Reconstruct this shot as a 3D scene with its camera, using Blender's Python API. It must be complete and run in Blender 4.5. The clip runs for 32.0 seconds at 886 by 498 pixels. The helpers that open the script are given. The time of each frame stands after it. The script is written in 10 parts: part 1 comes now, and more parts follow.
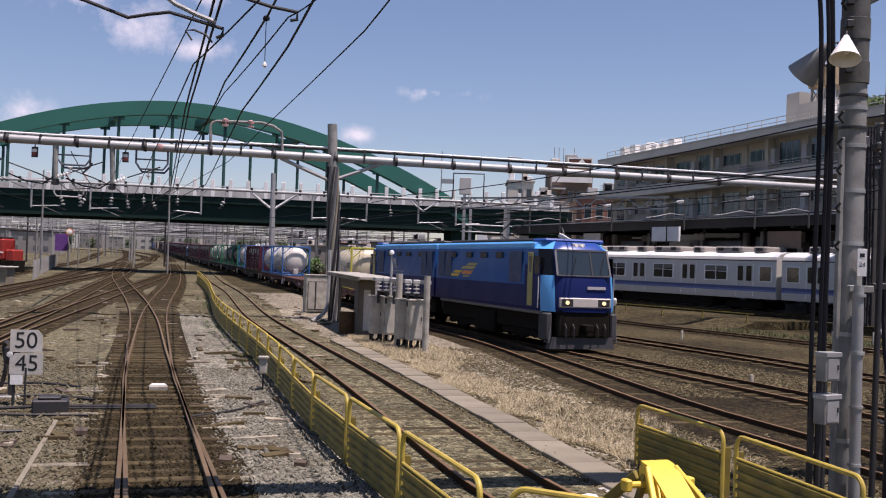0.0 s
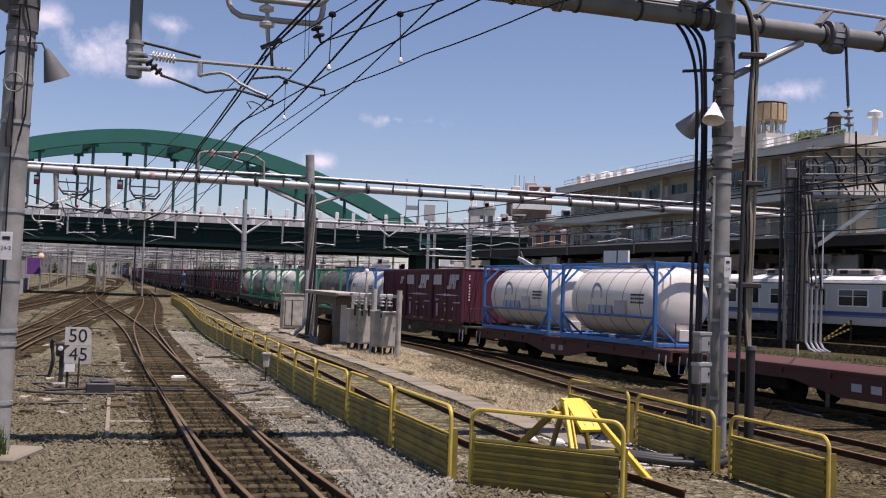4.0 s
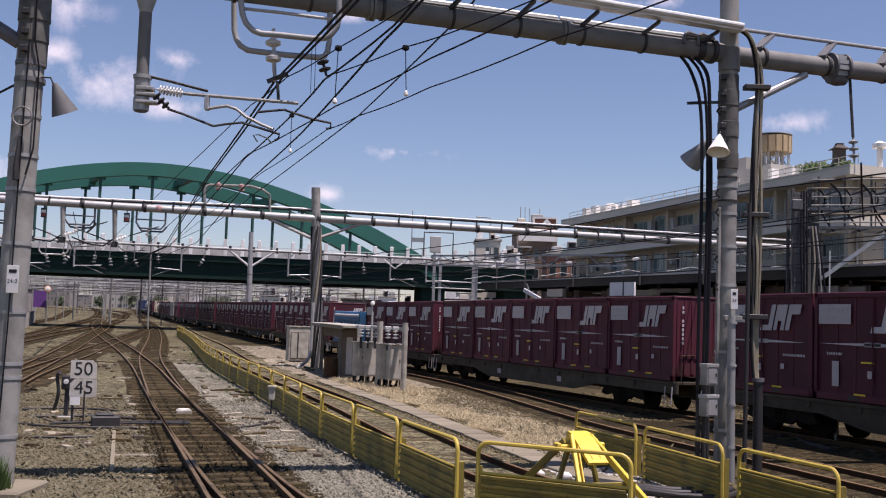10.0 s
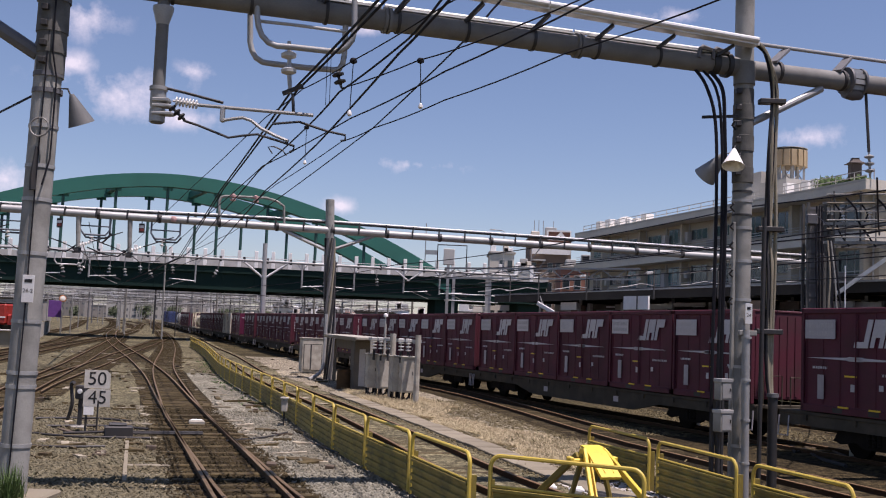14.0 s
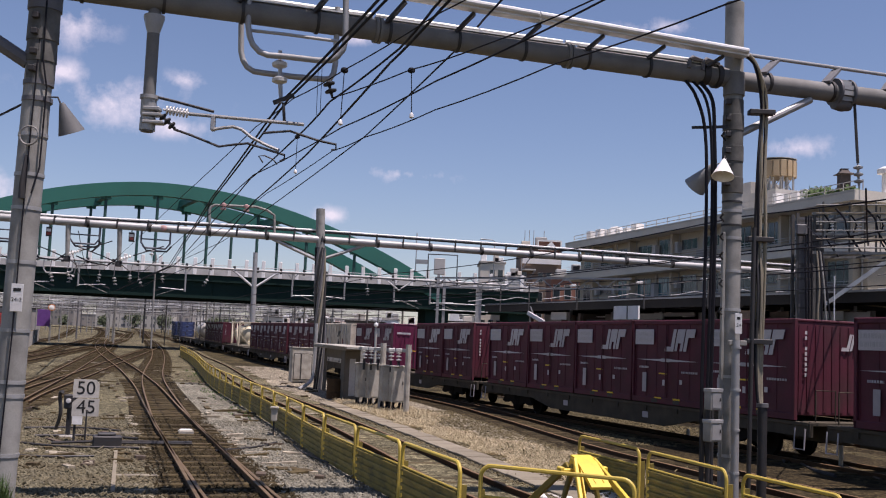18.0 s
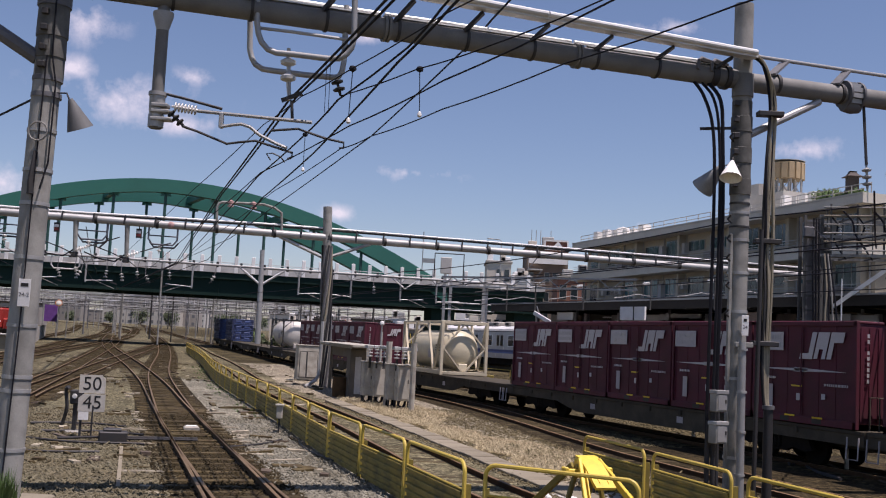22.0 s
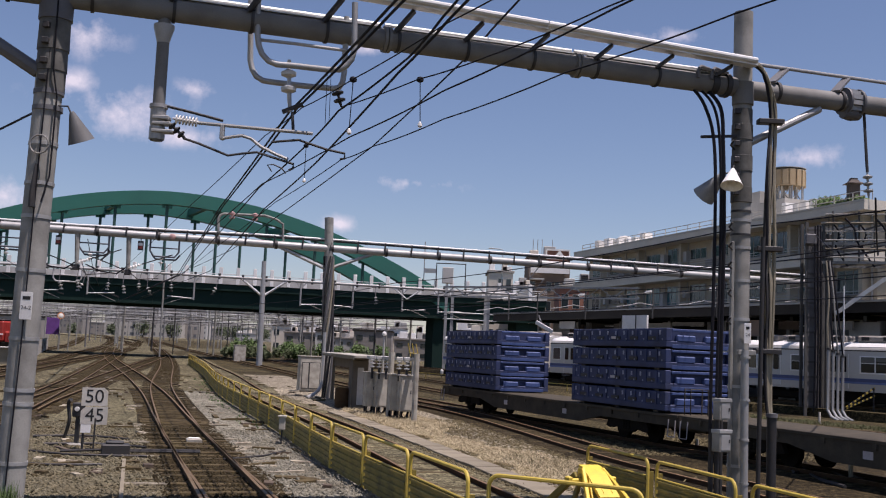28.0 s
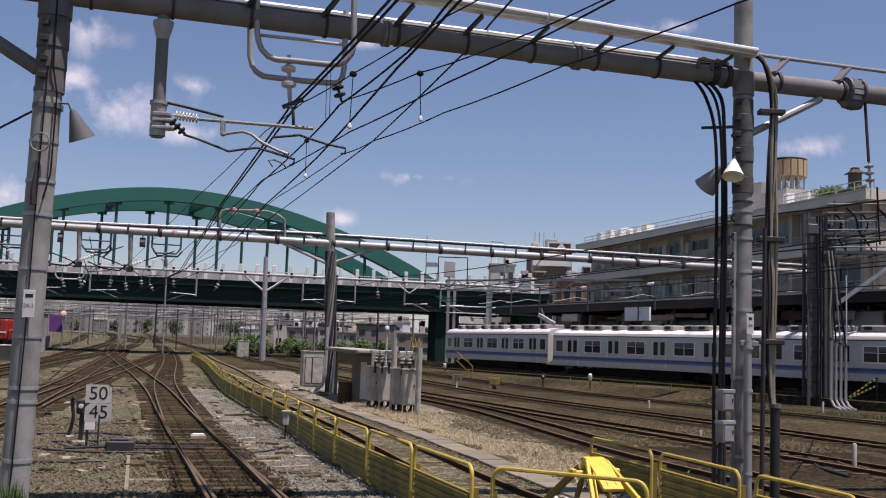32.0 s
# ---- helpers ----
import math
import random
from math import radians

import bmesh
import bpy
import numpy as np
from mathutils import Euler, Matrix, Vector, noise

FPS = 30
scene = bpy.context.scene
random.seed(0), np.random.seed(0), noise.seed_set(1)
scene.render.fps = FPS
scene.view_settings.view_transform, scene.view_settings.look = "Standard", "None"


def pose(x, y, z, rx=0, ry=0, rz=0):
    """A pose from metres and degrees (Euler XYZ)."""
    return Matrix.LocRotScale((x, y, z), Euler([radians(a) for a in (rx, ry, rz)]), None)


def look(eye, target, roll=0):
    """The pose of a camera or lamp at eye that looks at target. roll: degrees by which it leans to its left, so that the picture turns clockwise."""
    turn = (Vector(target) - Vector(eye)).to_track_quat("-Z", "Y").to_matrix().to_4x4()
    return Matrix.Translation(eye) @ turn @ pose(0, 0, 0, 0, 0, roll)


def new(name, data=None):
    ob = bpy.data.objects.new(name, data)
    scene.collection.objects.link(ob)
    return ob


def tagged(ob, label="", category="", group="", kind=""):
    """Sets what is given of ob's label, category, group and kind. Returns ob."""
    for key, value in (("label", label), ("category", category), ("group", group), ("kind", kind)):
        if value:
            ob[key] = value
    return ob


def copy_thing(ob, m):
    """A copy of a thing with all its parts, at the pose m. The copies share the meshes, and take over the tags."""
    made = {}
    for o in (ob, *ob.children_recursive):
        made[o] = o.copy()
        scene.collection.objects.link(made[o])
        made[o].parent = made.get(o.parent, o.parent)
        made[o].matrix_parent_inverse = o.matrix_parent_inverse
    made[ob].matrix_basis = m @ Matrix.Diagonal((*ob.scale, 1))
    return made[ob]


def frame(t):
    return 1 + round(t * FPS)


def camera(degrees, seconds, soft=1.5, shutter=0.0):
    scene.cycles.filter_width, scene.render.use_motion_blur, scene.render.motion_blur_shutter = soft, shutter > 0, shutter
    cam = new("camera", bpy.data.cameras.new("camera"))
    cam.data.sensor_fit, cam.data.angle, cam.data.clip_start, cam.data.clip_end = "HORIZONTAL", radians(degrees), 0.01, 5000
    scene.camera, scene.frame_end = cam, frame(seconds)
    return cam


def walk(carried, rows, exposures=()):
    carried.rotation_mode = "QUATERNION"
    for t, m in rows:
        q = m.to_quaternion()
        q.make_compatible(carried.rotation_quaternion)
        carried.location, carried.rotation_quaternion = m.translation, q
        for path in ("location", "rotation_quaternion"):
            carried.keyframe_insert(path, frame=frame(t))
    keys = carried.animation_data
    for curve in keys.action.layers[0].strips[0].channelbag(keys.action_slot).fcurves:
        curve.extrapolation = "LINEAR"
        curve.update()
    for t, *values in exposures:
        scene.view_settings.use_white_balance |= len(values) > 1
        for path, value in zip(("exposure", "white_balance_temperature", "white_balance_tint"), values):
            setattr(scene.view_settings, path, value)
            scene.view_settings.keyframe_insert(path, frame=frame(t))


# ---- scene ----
cam = camera(45.93, 32.0, soft=1.1)
PATH = [
    (0, 0.187, 4.911, 3.053, 1.216, 0.763, -2.005),
    (0.5, 0.611, 3.528, 3.029, 1.498, 0.964, -1.956),
    (1, 0.284, 1.7, 2.837, 0.377, 1.641, -2),
    (1.5, 0, 0, 2.65, -0.453, 1.997, -2.062),
    (2, 0, 0, 2.65, -0.707, 2.073, -1.899),
    (2.5, 0, 0, 2.65, -0.946, 2.082, -2.166),
    (4.5, 0, 0, 2.65, -0.733, 2.331, -1.934),
    (5, 0, 0, 2.65, -0.499, 2.408, -1.84),
    (5.5, 0, 0, 2.65, -0.188, 2.807, -1.892),
    (6, 0, 0, 2.65, -0.155, 2.951, -1.834),
    (6.5, 0, 0, 2.65, -0.161, 2.989, -1.683),
    (7, 0, 0, 2.65, -0.321, 3.034, -1.777),
    (7.5, 0, 0, 2.65, -0.447, 3.115, -1.742),
    (8, 0, 0, 2.65, -0.537, 3.268, -1.672),
    (8.5, 0, 0, 2.65, -0.689, 3.334, -1.784),
    (9, 0, 0, 2.65, -0.833, 3.482, -1.979),
    (9.5, 0, 0, 2.65, -0.819, 3.71, -1.933),
    (10, 0, 0, 2.65, -0.529, 4.034, -1.928),
    (10.5, 0, 0, 2.65, -0.183, 4.17, -1.859),
    (11, 0, 0, 2.65, 0.017, 4.352, -1.97),
    (11.5, 0, 0, 2.65, 0.249, 4.627, -2.056),
    (12, 0, 0, 2.65, 0.218, 4.813, -2.078),
    (12.5, 0, 0, 2.65, 0.169, 4.957, -2.159),
    (13, 0, 0, 2.65, 0.137, 4.87, -2.279),
    (13.5, 0, 0, 2.65, 0.216, 4.684, -2.321),
    (15.5, 0, 0, 2.65, -0.002, 4.939, -2.515),
    (16, 0, 0, 2.65, 0.009, 5.113, -2.671),
    (16.5, 0, 0, 2.65, -0.255, 5.274, -2.819),
    (17, 0, 0, 2.65, -0.355, 5.414, -2.666),
    (17.5, 0, 0, 2.65, -0.398, 5.366, -2.644),
    (18, 0, 0, 2.65, -0.342, 5.236, -2.415),
    (18.5, 0, 0, 2.65, 0.078, 4.946, -2.495),
    (19, 0, 0, 2.65, -0.129, 4.895, -2.686),
    (19.5, 0, 0, 2.65, -0.255, 4.849, -2.674),
    (20, 0, 0, 2.65, -0.34, 4.826, -2.703),
    (20.5, 0, 0, 2.65, -0.344, 4.974, -2.842),
    (21, 0, 0, 2.65, -0.21, 4.954, -2.882),
    (21.5, 0, 0, 2.65, -0.107, 4.985, -3.101),
    (22, 0, 0, 2.65, -0.022, 5.17, -2.965),
    (22.5, 0, 0, 2.65, 0.007, 5.426, -3.017),
    (23, 0, 0, 2.65, 0.114, 5.675, -2.749),
    (23.5, 0, 0, 2.65, -0.019, 5.859, -2.49),
    (24, 0, 0, 2.65, 0.021, 5.853, -2.344),
    (24.5, 0, 0, 2.65, 0.04, 5.937, -2.436),
    (25, 0, 0, 2.65, 0.077, 5.969, -2.639),
    (25.5, 0, 0, 2.65, 0.049, 5.92, -2.545),
    (27.5, 0, 0, 2.65, 0.048, 5.917, -2.559),
    (28, 0, 0, 2.65, 0.103, 5.711, -2.553),
    (28.5, 0, 0, 2.65, 0.095, 5.542, -2.468),
    (29, 0, 0, 2.65, -0.108, 5.525, -2.461),
    (29.5, 0, 0, 2.65, -0.135, 5.171, -2.104),
    (30, 0, 0, 2.65, 0.154, 5.053, -2.333),
    (30.5, 0, 0, 2.65, 0.088, 5.214, -2.498),
    (31, 0, 0, 2.65, 0, 5.15, -2.6),
    (31.5, 0, 0, 2.65, 0.069, 5.29, -2.482),
    (32, 0, 0, 2.65, 0.256, 5.361, -1.99),
]
walk(cam, [(t, pose(x, y, z, 90 + pitch, roll, yaw)) for t, x, y, z, yaw, pitch, roll in PATH],
     exposures=[(0, 0.28, 6480, 27), (2, 0.32, 6480, 27), (10, 0.31, 6480, 27), (16, 0.28, 6480, 27), (20, 0.22, 6480, 26), (28, 0.16, 6480, 25), (32, 0.13, 6480, 25)])

# world, sun
world = bpy.data.worlds.new("sky")
scene.world = world
world.use_nodes = True
SUN_EL, SUN_AZ = radians(72), math.atan2(0.85, -0.53)
wn, wl = world.node_tree.nodes, world.node_tree.links
sky = wn.new("ShaderNodeTexSky")
sky.sky_type, sky.sun_disc = "NISHITA", False
sky.sun_elevation, sky.sun_rotation = SUN_EL, SUN_AZ
sky.air_density, sky.dust_density, sky.ozone_density = 1.0, 0.4, 3.0
coord = wn.new("ShaderNodeTexCoord")


def cloud_mask():
    """Small fair-weather clouds: soft spots on the dome, broken up by noise."""
    total = None
    spots = [(-0.298, 0.932, 0.204, 0.095, 0.034), (-0.255, 0.948, 0.188, 0.05, 0.014), (-0.335, 0.904, 0.268, 0.045, 0.028), (-0.342, 0.912, 0.226, 0.03, 0.018),
             (-0.036, 0.986, 0.161, 0.060, 0.013), (0.318, 0.929, 0.19, 0.048, 0.015), (-0.108, 0.987, 0.118, 0.022, 0.011), (0.163, 0.98, 0.113, 0.03, 0.012),
             (-0.394, 0.911, 0.12, 0.03, 0.022), (-0.082, 0.956, 0.282, 0.03, 0.010), (0.191, 0.935, 0.298, 0.05, 0.010), (-0.241, 0.942, 0.232, 0.025, 0.012),
             (-0.9, 0.3, 0.3, 0.2, 0.06), (0.6, -0.7, 0.4, 0.2, 0.08), (-0.4, -0.8, 0.3, 0.25, 0.06)]
    warp = wn.new("ShaderNodeTexNoise")
    warp.inputs["Scale"].default_value, warp.inputs["Detail"].default_value, warp.inputs["Roughness"].default_value = 20.0, 9.0, 0.62
    wl.new(coord.outputs["Generated"], warp.inputs["Vector"])
    for x, y, z, w, h in spots:
        sub = wn.new("ShaderNodeVectorMath")
        sub.operation = "SUBTRACT"
        wl.new(coord.outputs["Generated"], sub.inputs[0])
        sub.inputs[1].default_value = Vector((x, y, z)).normalized()
        mul = wn.new("ShaderNodeVectorMath")
        mul.operation = "MULTIPLY"
        wl.new(sub.outputs[0], mul.inputs[0])
        mul.inputs[1].default_value = (1 / w, 1 / w, 1 / h)
        ln = wn.new("ShaderNodeVectorMath")
        ln.operation = "LENGTH"
        wl.new(mul.outputs[0], ln.inputs[0])
        ramp = wn.new("ShaderNodeMapRange")
        ramp.inputs[1].default_value, ramp.inputs[2].default_value, ramp.inputs[3].default_value, ramp.inputs[4].default_value = 0.0, 1.25, 0.85, 0.0
        wl.new(ln.outputs["Value"], ramp.inputs[0])
        if total is None:
            total = ramp.outputs[0]
        else:
            mx = wn.new("ShaderNodeMath")
            mx.operation = "MAXIMUM"
            wl.new(total, mx.inputs[0])
            wl.new(ramp.outputs[0], mx.inputs[1])
            total = mx.outputs[0]
    add = wn.new("ShaderNodeMath")
    add.operation = "MULTIPLY_ADD"
    wl.new(warp.outputs["Fac"], add.inputs[0])
    add.inputs[1].default_value = 4.2
    add.inputs[2].default_value = -2.35
    add2 = wn.new("ShaderNodeMath")
    wl.new(add.outputs[0], add2.inputs[0])
    wl.new(total, add2.inputs[1])
    gate = wn.new("ShaderNodeMath")
    gate.operation = "MULTIPLY"
    wl.new(add2.outputs[0], gate.inputs[0])
    wl.new(total, gate.inputs[1])
    fit = wn.new("ShaderNodeMapRange")
    fit.inputs[1].default_value, fit.inputs[2].default_value, fit.inputs[3].default_value, fit.inputs[4].default_value = 0.02, 0.75, 0.0, 0.82
    wl.new(gate.outputs[0], fit.inputs[0])
    return fit.outputs[0]


tint = wn.new("ShaderNodeMix")
tint.data_type = "RGBA"
wl.new(cloud_mask(), tint.inputs[0])
wl.new(sky.outputs[0], tint.inputs[6])
tint.inputs[7].default_value = (9.0, 8.7, 9.2, 1)
wl.new(tint.outputs[2], wn["Background"].inputs[0])
wn["Background"].inputs[1].default_value = 0.086
sun = new("sun", bpy.data.lights.new("sun", "SUN"))
sun.data.energy, sun.data.angle, sun.data.color = 5.0, radians(0.53), (1.0, 0.95, 0.88)
sun.matrix_world = look((0, 0, 60), Vector((0, 0, 60)) - Vector((math.sin(SUN_AZ) * math.cos(SUN_EL), math.cos(SUN_AZ) * math.cos(SUN_EL), math.sin(SUN_EL))))


# materials
def material(name, color, rough=0.6, metal=0.0, dirt=None, dirt_amount=0.35, scale=3.0, grain=40.0, bump=0.15, vary=0.12, island=False, spec=0.5):
    """A painted, stained or bare surface: base colour, broad stains of a second colour, fine grain and relief."""
    m = bpy.data.materials.new(name)
    m.use_nodes = True
    n, l = m.node_tree.nodes, m.node_tree.links
    b = n["Principled BSDF"]
    b.inputs["Metallic"].default_value = metal
    b.inputs["Specular IOR Level"].default_value = spec
    tc = n.new("ShaderNodeTexCoord")
    big, fine = n.new("ShaderNodeTexNoise"), n.new("ShaderNodeTexNoise")
    big.inputs["Scale"].default_value, big.inputs["Detail"].default_value = scale, 6
    fine.inputs["Scale"].default_value, fine.inputs["Detail"].default_value = grain, 4
    for q in (big, fine):
        l.new(tc.outputs["Object"], q.inputs["Vector"])
    ramp = n.new("ShaderNodeMapRange")
    ramp.inputs[1].default_value, ramp.inputs[2].default_value, ramp.inputs[4].default_value = 0.42, 0.72, dirt_amount
    l.new(big.outputs["Fac"], ramp.inputs[0])
    mix = n.new("ShaderNodeMix")
    mix.data_type = "RGBA"
    mix.inputs[6].default_value = (*color, 1)
    mix.inputs[7].default_value = (*(dirt or [c * 0.55 for c in color]), 1)
    l.new(ramp.outputs[0], mix.inputs[0])
    hsv = n.new("ShaderNodeHueSaturation")
    val = n.new("ShaderNodeMapRange")
    val.inputs[3].default_value, val.inputs[4].default_value = 1 - vary * 1.6, 1 + vary * 1.6
    l.new(fine.outputs["Fac"], val.inputs[0])
    if island:
        geo = n.new("ShaderNodeNewGeometry")
        rnd = n.new("ShaderNodeMapRange")
        rnd.inputs[3].default_value, rnd.inputs[4].default_value = 0.7, 1.35
        l.new(geo.outputs["Random Per Island"], rnd.inputs[0])
        mul = n.new("ShaderNodeMath")
        mul.operation = "MULTIPLY"
        l.new(val.outputs[0], mul.inputs[0])
        l.new(rnd.outputs[0], mul.inputs[1])
        l.new(mul.outputs[0], hsv.inputs["Value"])
    else:
        info = n.new("ShaderNodeObjectInfo")
        rnd = n.new("ShaderNodeMapRange")
        rnd.inputs[3].default_value, rnd.inputs[4].default_value = 1 - vary, 1 + vary
        l.new(info.outputs["Random"], rnd.inputs[0])
        mul = n.new("ShaderNodeMath")
        mul.operation = "MULTIPLY"
        l.new(val.outputs[0], mul.inputs[0])
        l.new(rnd.outputs[0], mul.inputs[1])
        l.new(mul.outputs[0], hsv.inputs["Value"])
    l.new(mix.outputs[2], hsv.inputs["Color"])
    l.new(hsv.outputs[0], b.inputs["Base Color"])
    ro = n.new("ShaderNodeMapRange")
    ro.inputs[3].default_value, ro.inputs[4].default_value = max(0.03, rough - 0.12), min(1, rough + 0.15)
    l.new(big.outputs["Fac"], ro.inputs[0])
    l.new(ro.outputs[0], b.inputs["Roughness"])
    if bump:
        bp = n.new("ShaderNodeBump")
        bp.inputs["Strength"].default_value, bp.inputs["Distance"].default_value = bump, 0.02
        l.new(fine.outputs["Fac"], bp.inputs["Height"])
        l.new(bp.outputs[0], b.inputs["Normal"])
    return m


def glass(name, color=(0.02, 0.03, 0.035), rough=0.06):
    m = material(name, color, rough, 0.0, bump=0.0, vary=0.05, spec=0.8)
    return m


def ballast_material(name, dark, pale, stone_scale=14.0):
    m = bpy.data.materials.new(name)
    m.use_nodes = True
    n, l = m.node_tree.nodes, m.node_tree.links
    b = n["Principled BSDF"]
    tc = n.new("ShaderNodeTexCoord")
    vor = n.new("ShaderNodeTexVoronoi")
    vor.inputs["Scale"].default_value = stone_scale
    big = n.new("ShaderNodeTexNoise")
    big.inputs["Scale"].default_value, big.inputs["Detail"].default_value = 0.16, 7
    mid = n.new("ShaderNodeTexNoise")
    mid.inputs["Scale"].default_value, mid.inputs["Detail"].default_value, mid.inputs["Roughness"].default_value = 3.4, 9, 0.78
    lump = n.new("ShaderNodeTexVoronoi")
    lump.inputs["Scale"].default_value = stone_scale * 0.42
    for q in (vor, big, mid, lump):
        l.new(tc.outputs["Object"], q.inputs["Vector"])
    ramp = n.new("ShaderNodeValToRGB")
    ramp.color_ramp.elements[0].position, ramp.color_ramp.elements[0].color = 0.36, (*dark, 1)
    ramp.color_ramp.elements[1].position, ramp.color_ramp.elements[1].color = 0.66, (*pale, 1)
    l.new(big.outputs["Fac"], ramp.inputs[0])
    stone = n.new("ShaderNodeMapRange")
    stone.inputs[3].default_value, stone.inputs[4].default_value = 0.32, 1.62
    sep = n.new("ShaderNodeSeparateColor")
    l.new(vor.outputs["Color"], sep.inputs[0])
    l.new(sep.outputs[0], stone.inputs[0])
    midr = n.new("ShaderNodeMapRange")
    midr.inputs[1].default_value, midr.inputs[2].default_value, midr.inputs[3].default_value, midr.inputs[4].default_value = 0.3, 0.7, 0.42, 1.62
    l.new(mid.outputs["Fac"], midr.inputs[0])
    lumpy = n.new("ShaderNodeMapRange")
    lumpy.inputs[3].default_value, lumpy.inputs[4].default_value = 0.55, 1.45
    lsep = n.new("ShaderNodeSeparateColor")
    l.new(lump.outputs["Color"], lsep.inputs[0])
    l.new(lsep.outputs[1], lumpy.inputs[0])
    both = n.new("ShaderNodeMath")
    both.operation = "MULTIPLY"
    l.new(midr.outputs[0], both.inputs[0])
    l.new(lumpy.outputs[0], both.inputs[1])
    mul = n.new("ShaderNodeMath")
    mul.operation = "MULTIPLY"
    l.new(stone.outputs[0], mul.inputs[0])
    l.new(both.outputs[0], mul.inputs[1])
    hsv = n.new("ShaderNodeHueSaturation")
    l.new(ramp.outputs[0], hsv.inputs["Color"])
    l.new(mul.outputs[0], hsv.inputs["Value"])
    l.new(hsv.outputs[0], b.inputs["Base Color"])
    b.inputs["Roughness"].default_value = 0.95
    b.inputs["Specular IOR Level"].default_value = 0.12
    bp = n.new("ShaderNodeBump")
    bp.inputs["Strength"].default_value, bp.inputs["Distance"].default_value = 0.9, 0.04
    l.new(vor.outputs["Distance"], bp.inputs["Height"])
    l.new(bp.outputs[0], b.inputs["Normal"])
    return m


BALLAST = ballast_material("ballast", (0.098, 0.088, 0.053), (0.168, 0.147, 0.085), 20.0)
DARKBALLAST = ballast_material("sooty_ballast", (0.036, 0.029, 0.0145), (0.088, 0.071, 0.035), 20.0)
GREYBALLAST = ballast_material("grey_ballast", (0.149, 0.139, 0.106), (0.230, 0.215, 0.163), 20.0)
BROWNBALLAST = ballast_material("brown_yard_ballast", (0.073, 0.063, 0.037), (0.140, 0.122, 0.071), 12.0)
SOIL = ballast_material("pale_dry_soil", (0.176, 0.152, 0.110), (0.292, 0.254, 0.184), 24.0)
BEDMAT = ballast_material("rusty_track_bed", (0.019, 0.0145, 0.007), (0.052, 0.039, 0.019), 20.0)
BEDSTONE = material("rusty_loose_ballast", (0.035, 0.027, 0.013), 0.95, island=True, dirt=(0.063, 0.048, 0.028), dirt_amount=0.5, scale=0.8, grain=60, spec=0.12)
STONE = material("loose_ballast", (0.138, 0.123, 0.080), 0.95, island=True, dirt=(0.098, 0.073, 0.040), dirt_amount=0.5, scale=0.6, grain=60, spec=0.12)
GREYSTONE = material("loose_grey_ballast", (0.206, 0.196, 0.155), 0.95, island=True, dirt=(0.118, 0.100, 0.066), dirt_amount=0.5, scale=0.6, grain=60, spec=0.12)
BROWNSTONE = material("loose_brown_ballast", (0.120, 0.099, 0.054), 0.95, island=True, dirt=(0.079, 0.064, 0.037), dirt_amount=0.5, scale=0.6, grain=60, spec=0.12)
RUST = material("rusty_rail_side", (0.092, 0.056, 0.028), 0.85, dirt=(0.05, 0.03, 0.02), scale=5, grain=70, spec=0.15)
RAILTOP = material("worn_rail_head", (0.150, 0.104, 0.058), 0.55, 0.0, dirt=(0.115, 0.070, 0.038), dirt_amount=0.6, scale=2, grain=80, spec=0.15)
RAILBROWN = material("rust_brown_rail_head", (0.185, 0.115, 0.062), 0.6, 0.0, dirt=(0.15, 0.09, 0.05), dirt_amount=0.6, scale=2, grain=80, spec=0.15)
LITRUST = material("dusty_rust_rail_side", (0.062, 0.034, 0.018), 0.85, dirt=(0.08, 0.048, 0.028), scale=5, grain=70, spec=0.15)
BLEACHED = material("bleached_sleeper", (0.30, 0.265, 0.195), 0.9, dirt=(0.07, 0.052, 0.04), dirt_amount=0.9, scale=5, grain=45, vary=0.35, spec=0.15)
TIMBER = material("weathered_sleeper", (0.080, 0.061, 0.029), 0.9, dirt=(0.03, 0.021, 0.014), dirt_amount=0.85, scale=4, grain=45, vary=0.32, spec=0.15)
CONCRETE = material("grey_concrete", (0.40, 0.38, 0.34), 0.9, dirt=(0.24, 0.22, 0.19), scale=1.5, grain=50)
PALECON = material("pale_concrete", (0.235, 0.205, 0.15), 0.92, dirt=(0.11, 0.092, 0.065), scale=1.2, grain=40, spec=0.15)
GALV = material("galvanised_steel", (0.36, 0.36, 0.35), 0.5, 0.35, dirt=(0.22, 0.21, 0.19), scale=2.5, grain=60)
POLE = material("weathered_pole_paint", (0.275, 0.27, 0.245), 0.75, 0.0, dirt=(0.12, 0.117, 0.105), dirt_amount=0.75, scale=2.6, grain=50)
BEAMGREY = material("grimy_beam_paint", (0.165, 0.162, 0.150), 0.7, 0.0, dirt=(0.10, 0.097, 0.09), dirt_amount=0.8, scale=1.8, grain=50)
LAMPGREY = material("weathered_grey_lamp_shade", (0.27, 0.272, 0.265), 0.6, dirt=(0.11, 0.11, 0.105), scale=6, grain=60)
# Darker copy of the lamp grey, with the left lamp's shaded side painted in.
LAMPSHADED = material("grey_lamp_in_shadow", (0.115, 0.116, 0.115), 0.65, dirt=(0.08, 0.08, 0.076), scale=6, grain=60)
WHITESTEEL = material("bright_steel_tray", (0.66, 0.66, 0.64), 0.42, 0.2, dirt=(0.4, 0.39, 0.36), scale=3, grain=50)
DARKSTEEL = material("dark_steel", (0.035, 0.035, 0.036), 0.6, 0.3, dirt=(0.06, 0.045, 0.035), scale=4)
CABLE = material("black_cable", (0.010, 0.010, 0.014), 0.7, vary=0.1, bump=0.05, spec=0.2)
PORCELAIN = material("white_porcelain", (0.72, 0.71, 0.68), 0.3, dirt=(0.4, 0.36, 0.3), scale=8)
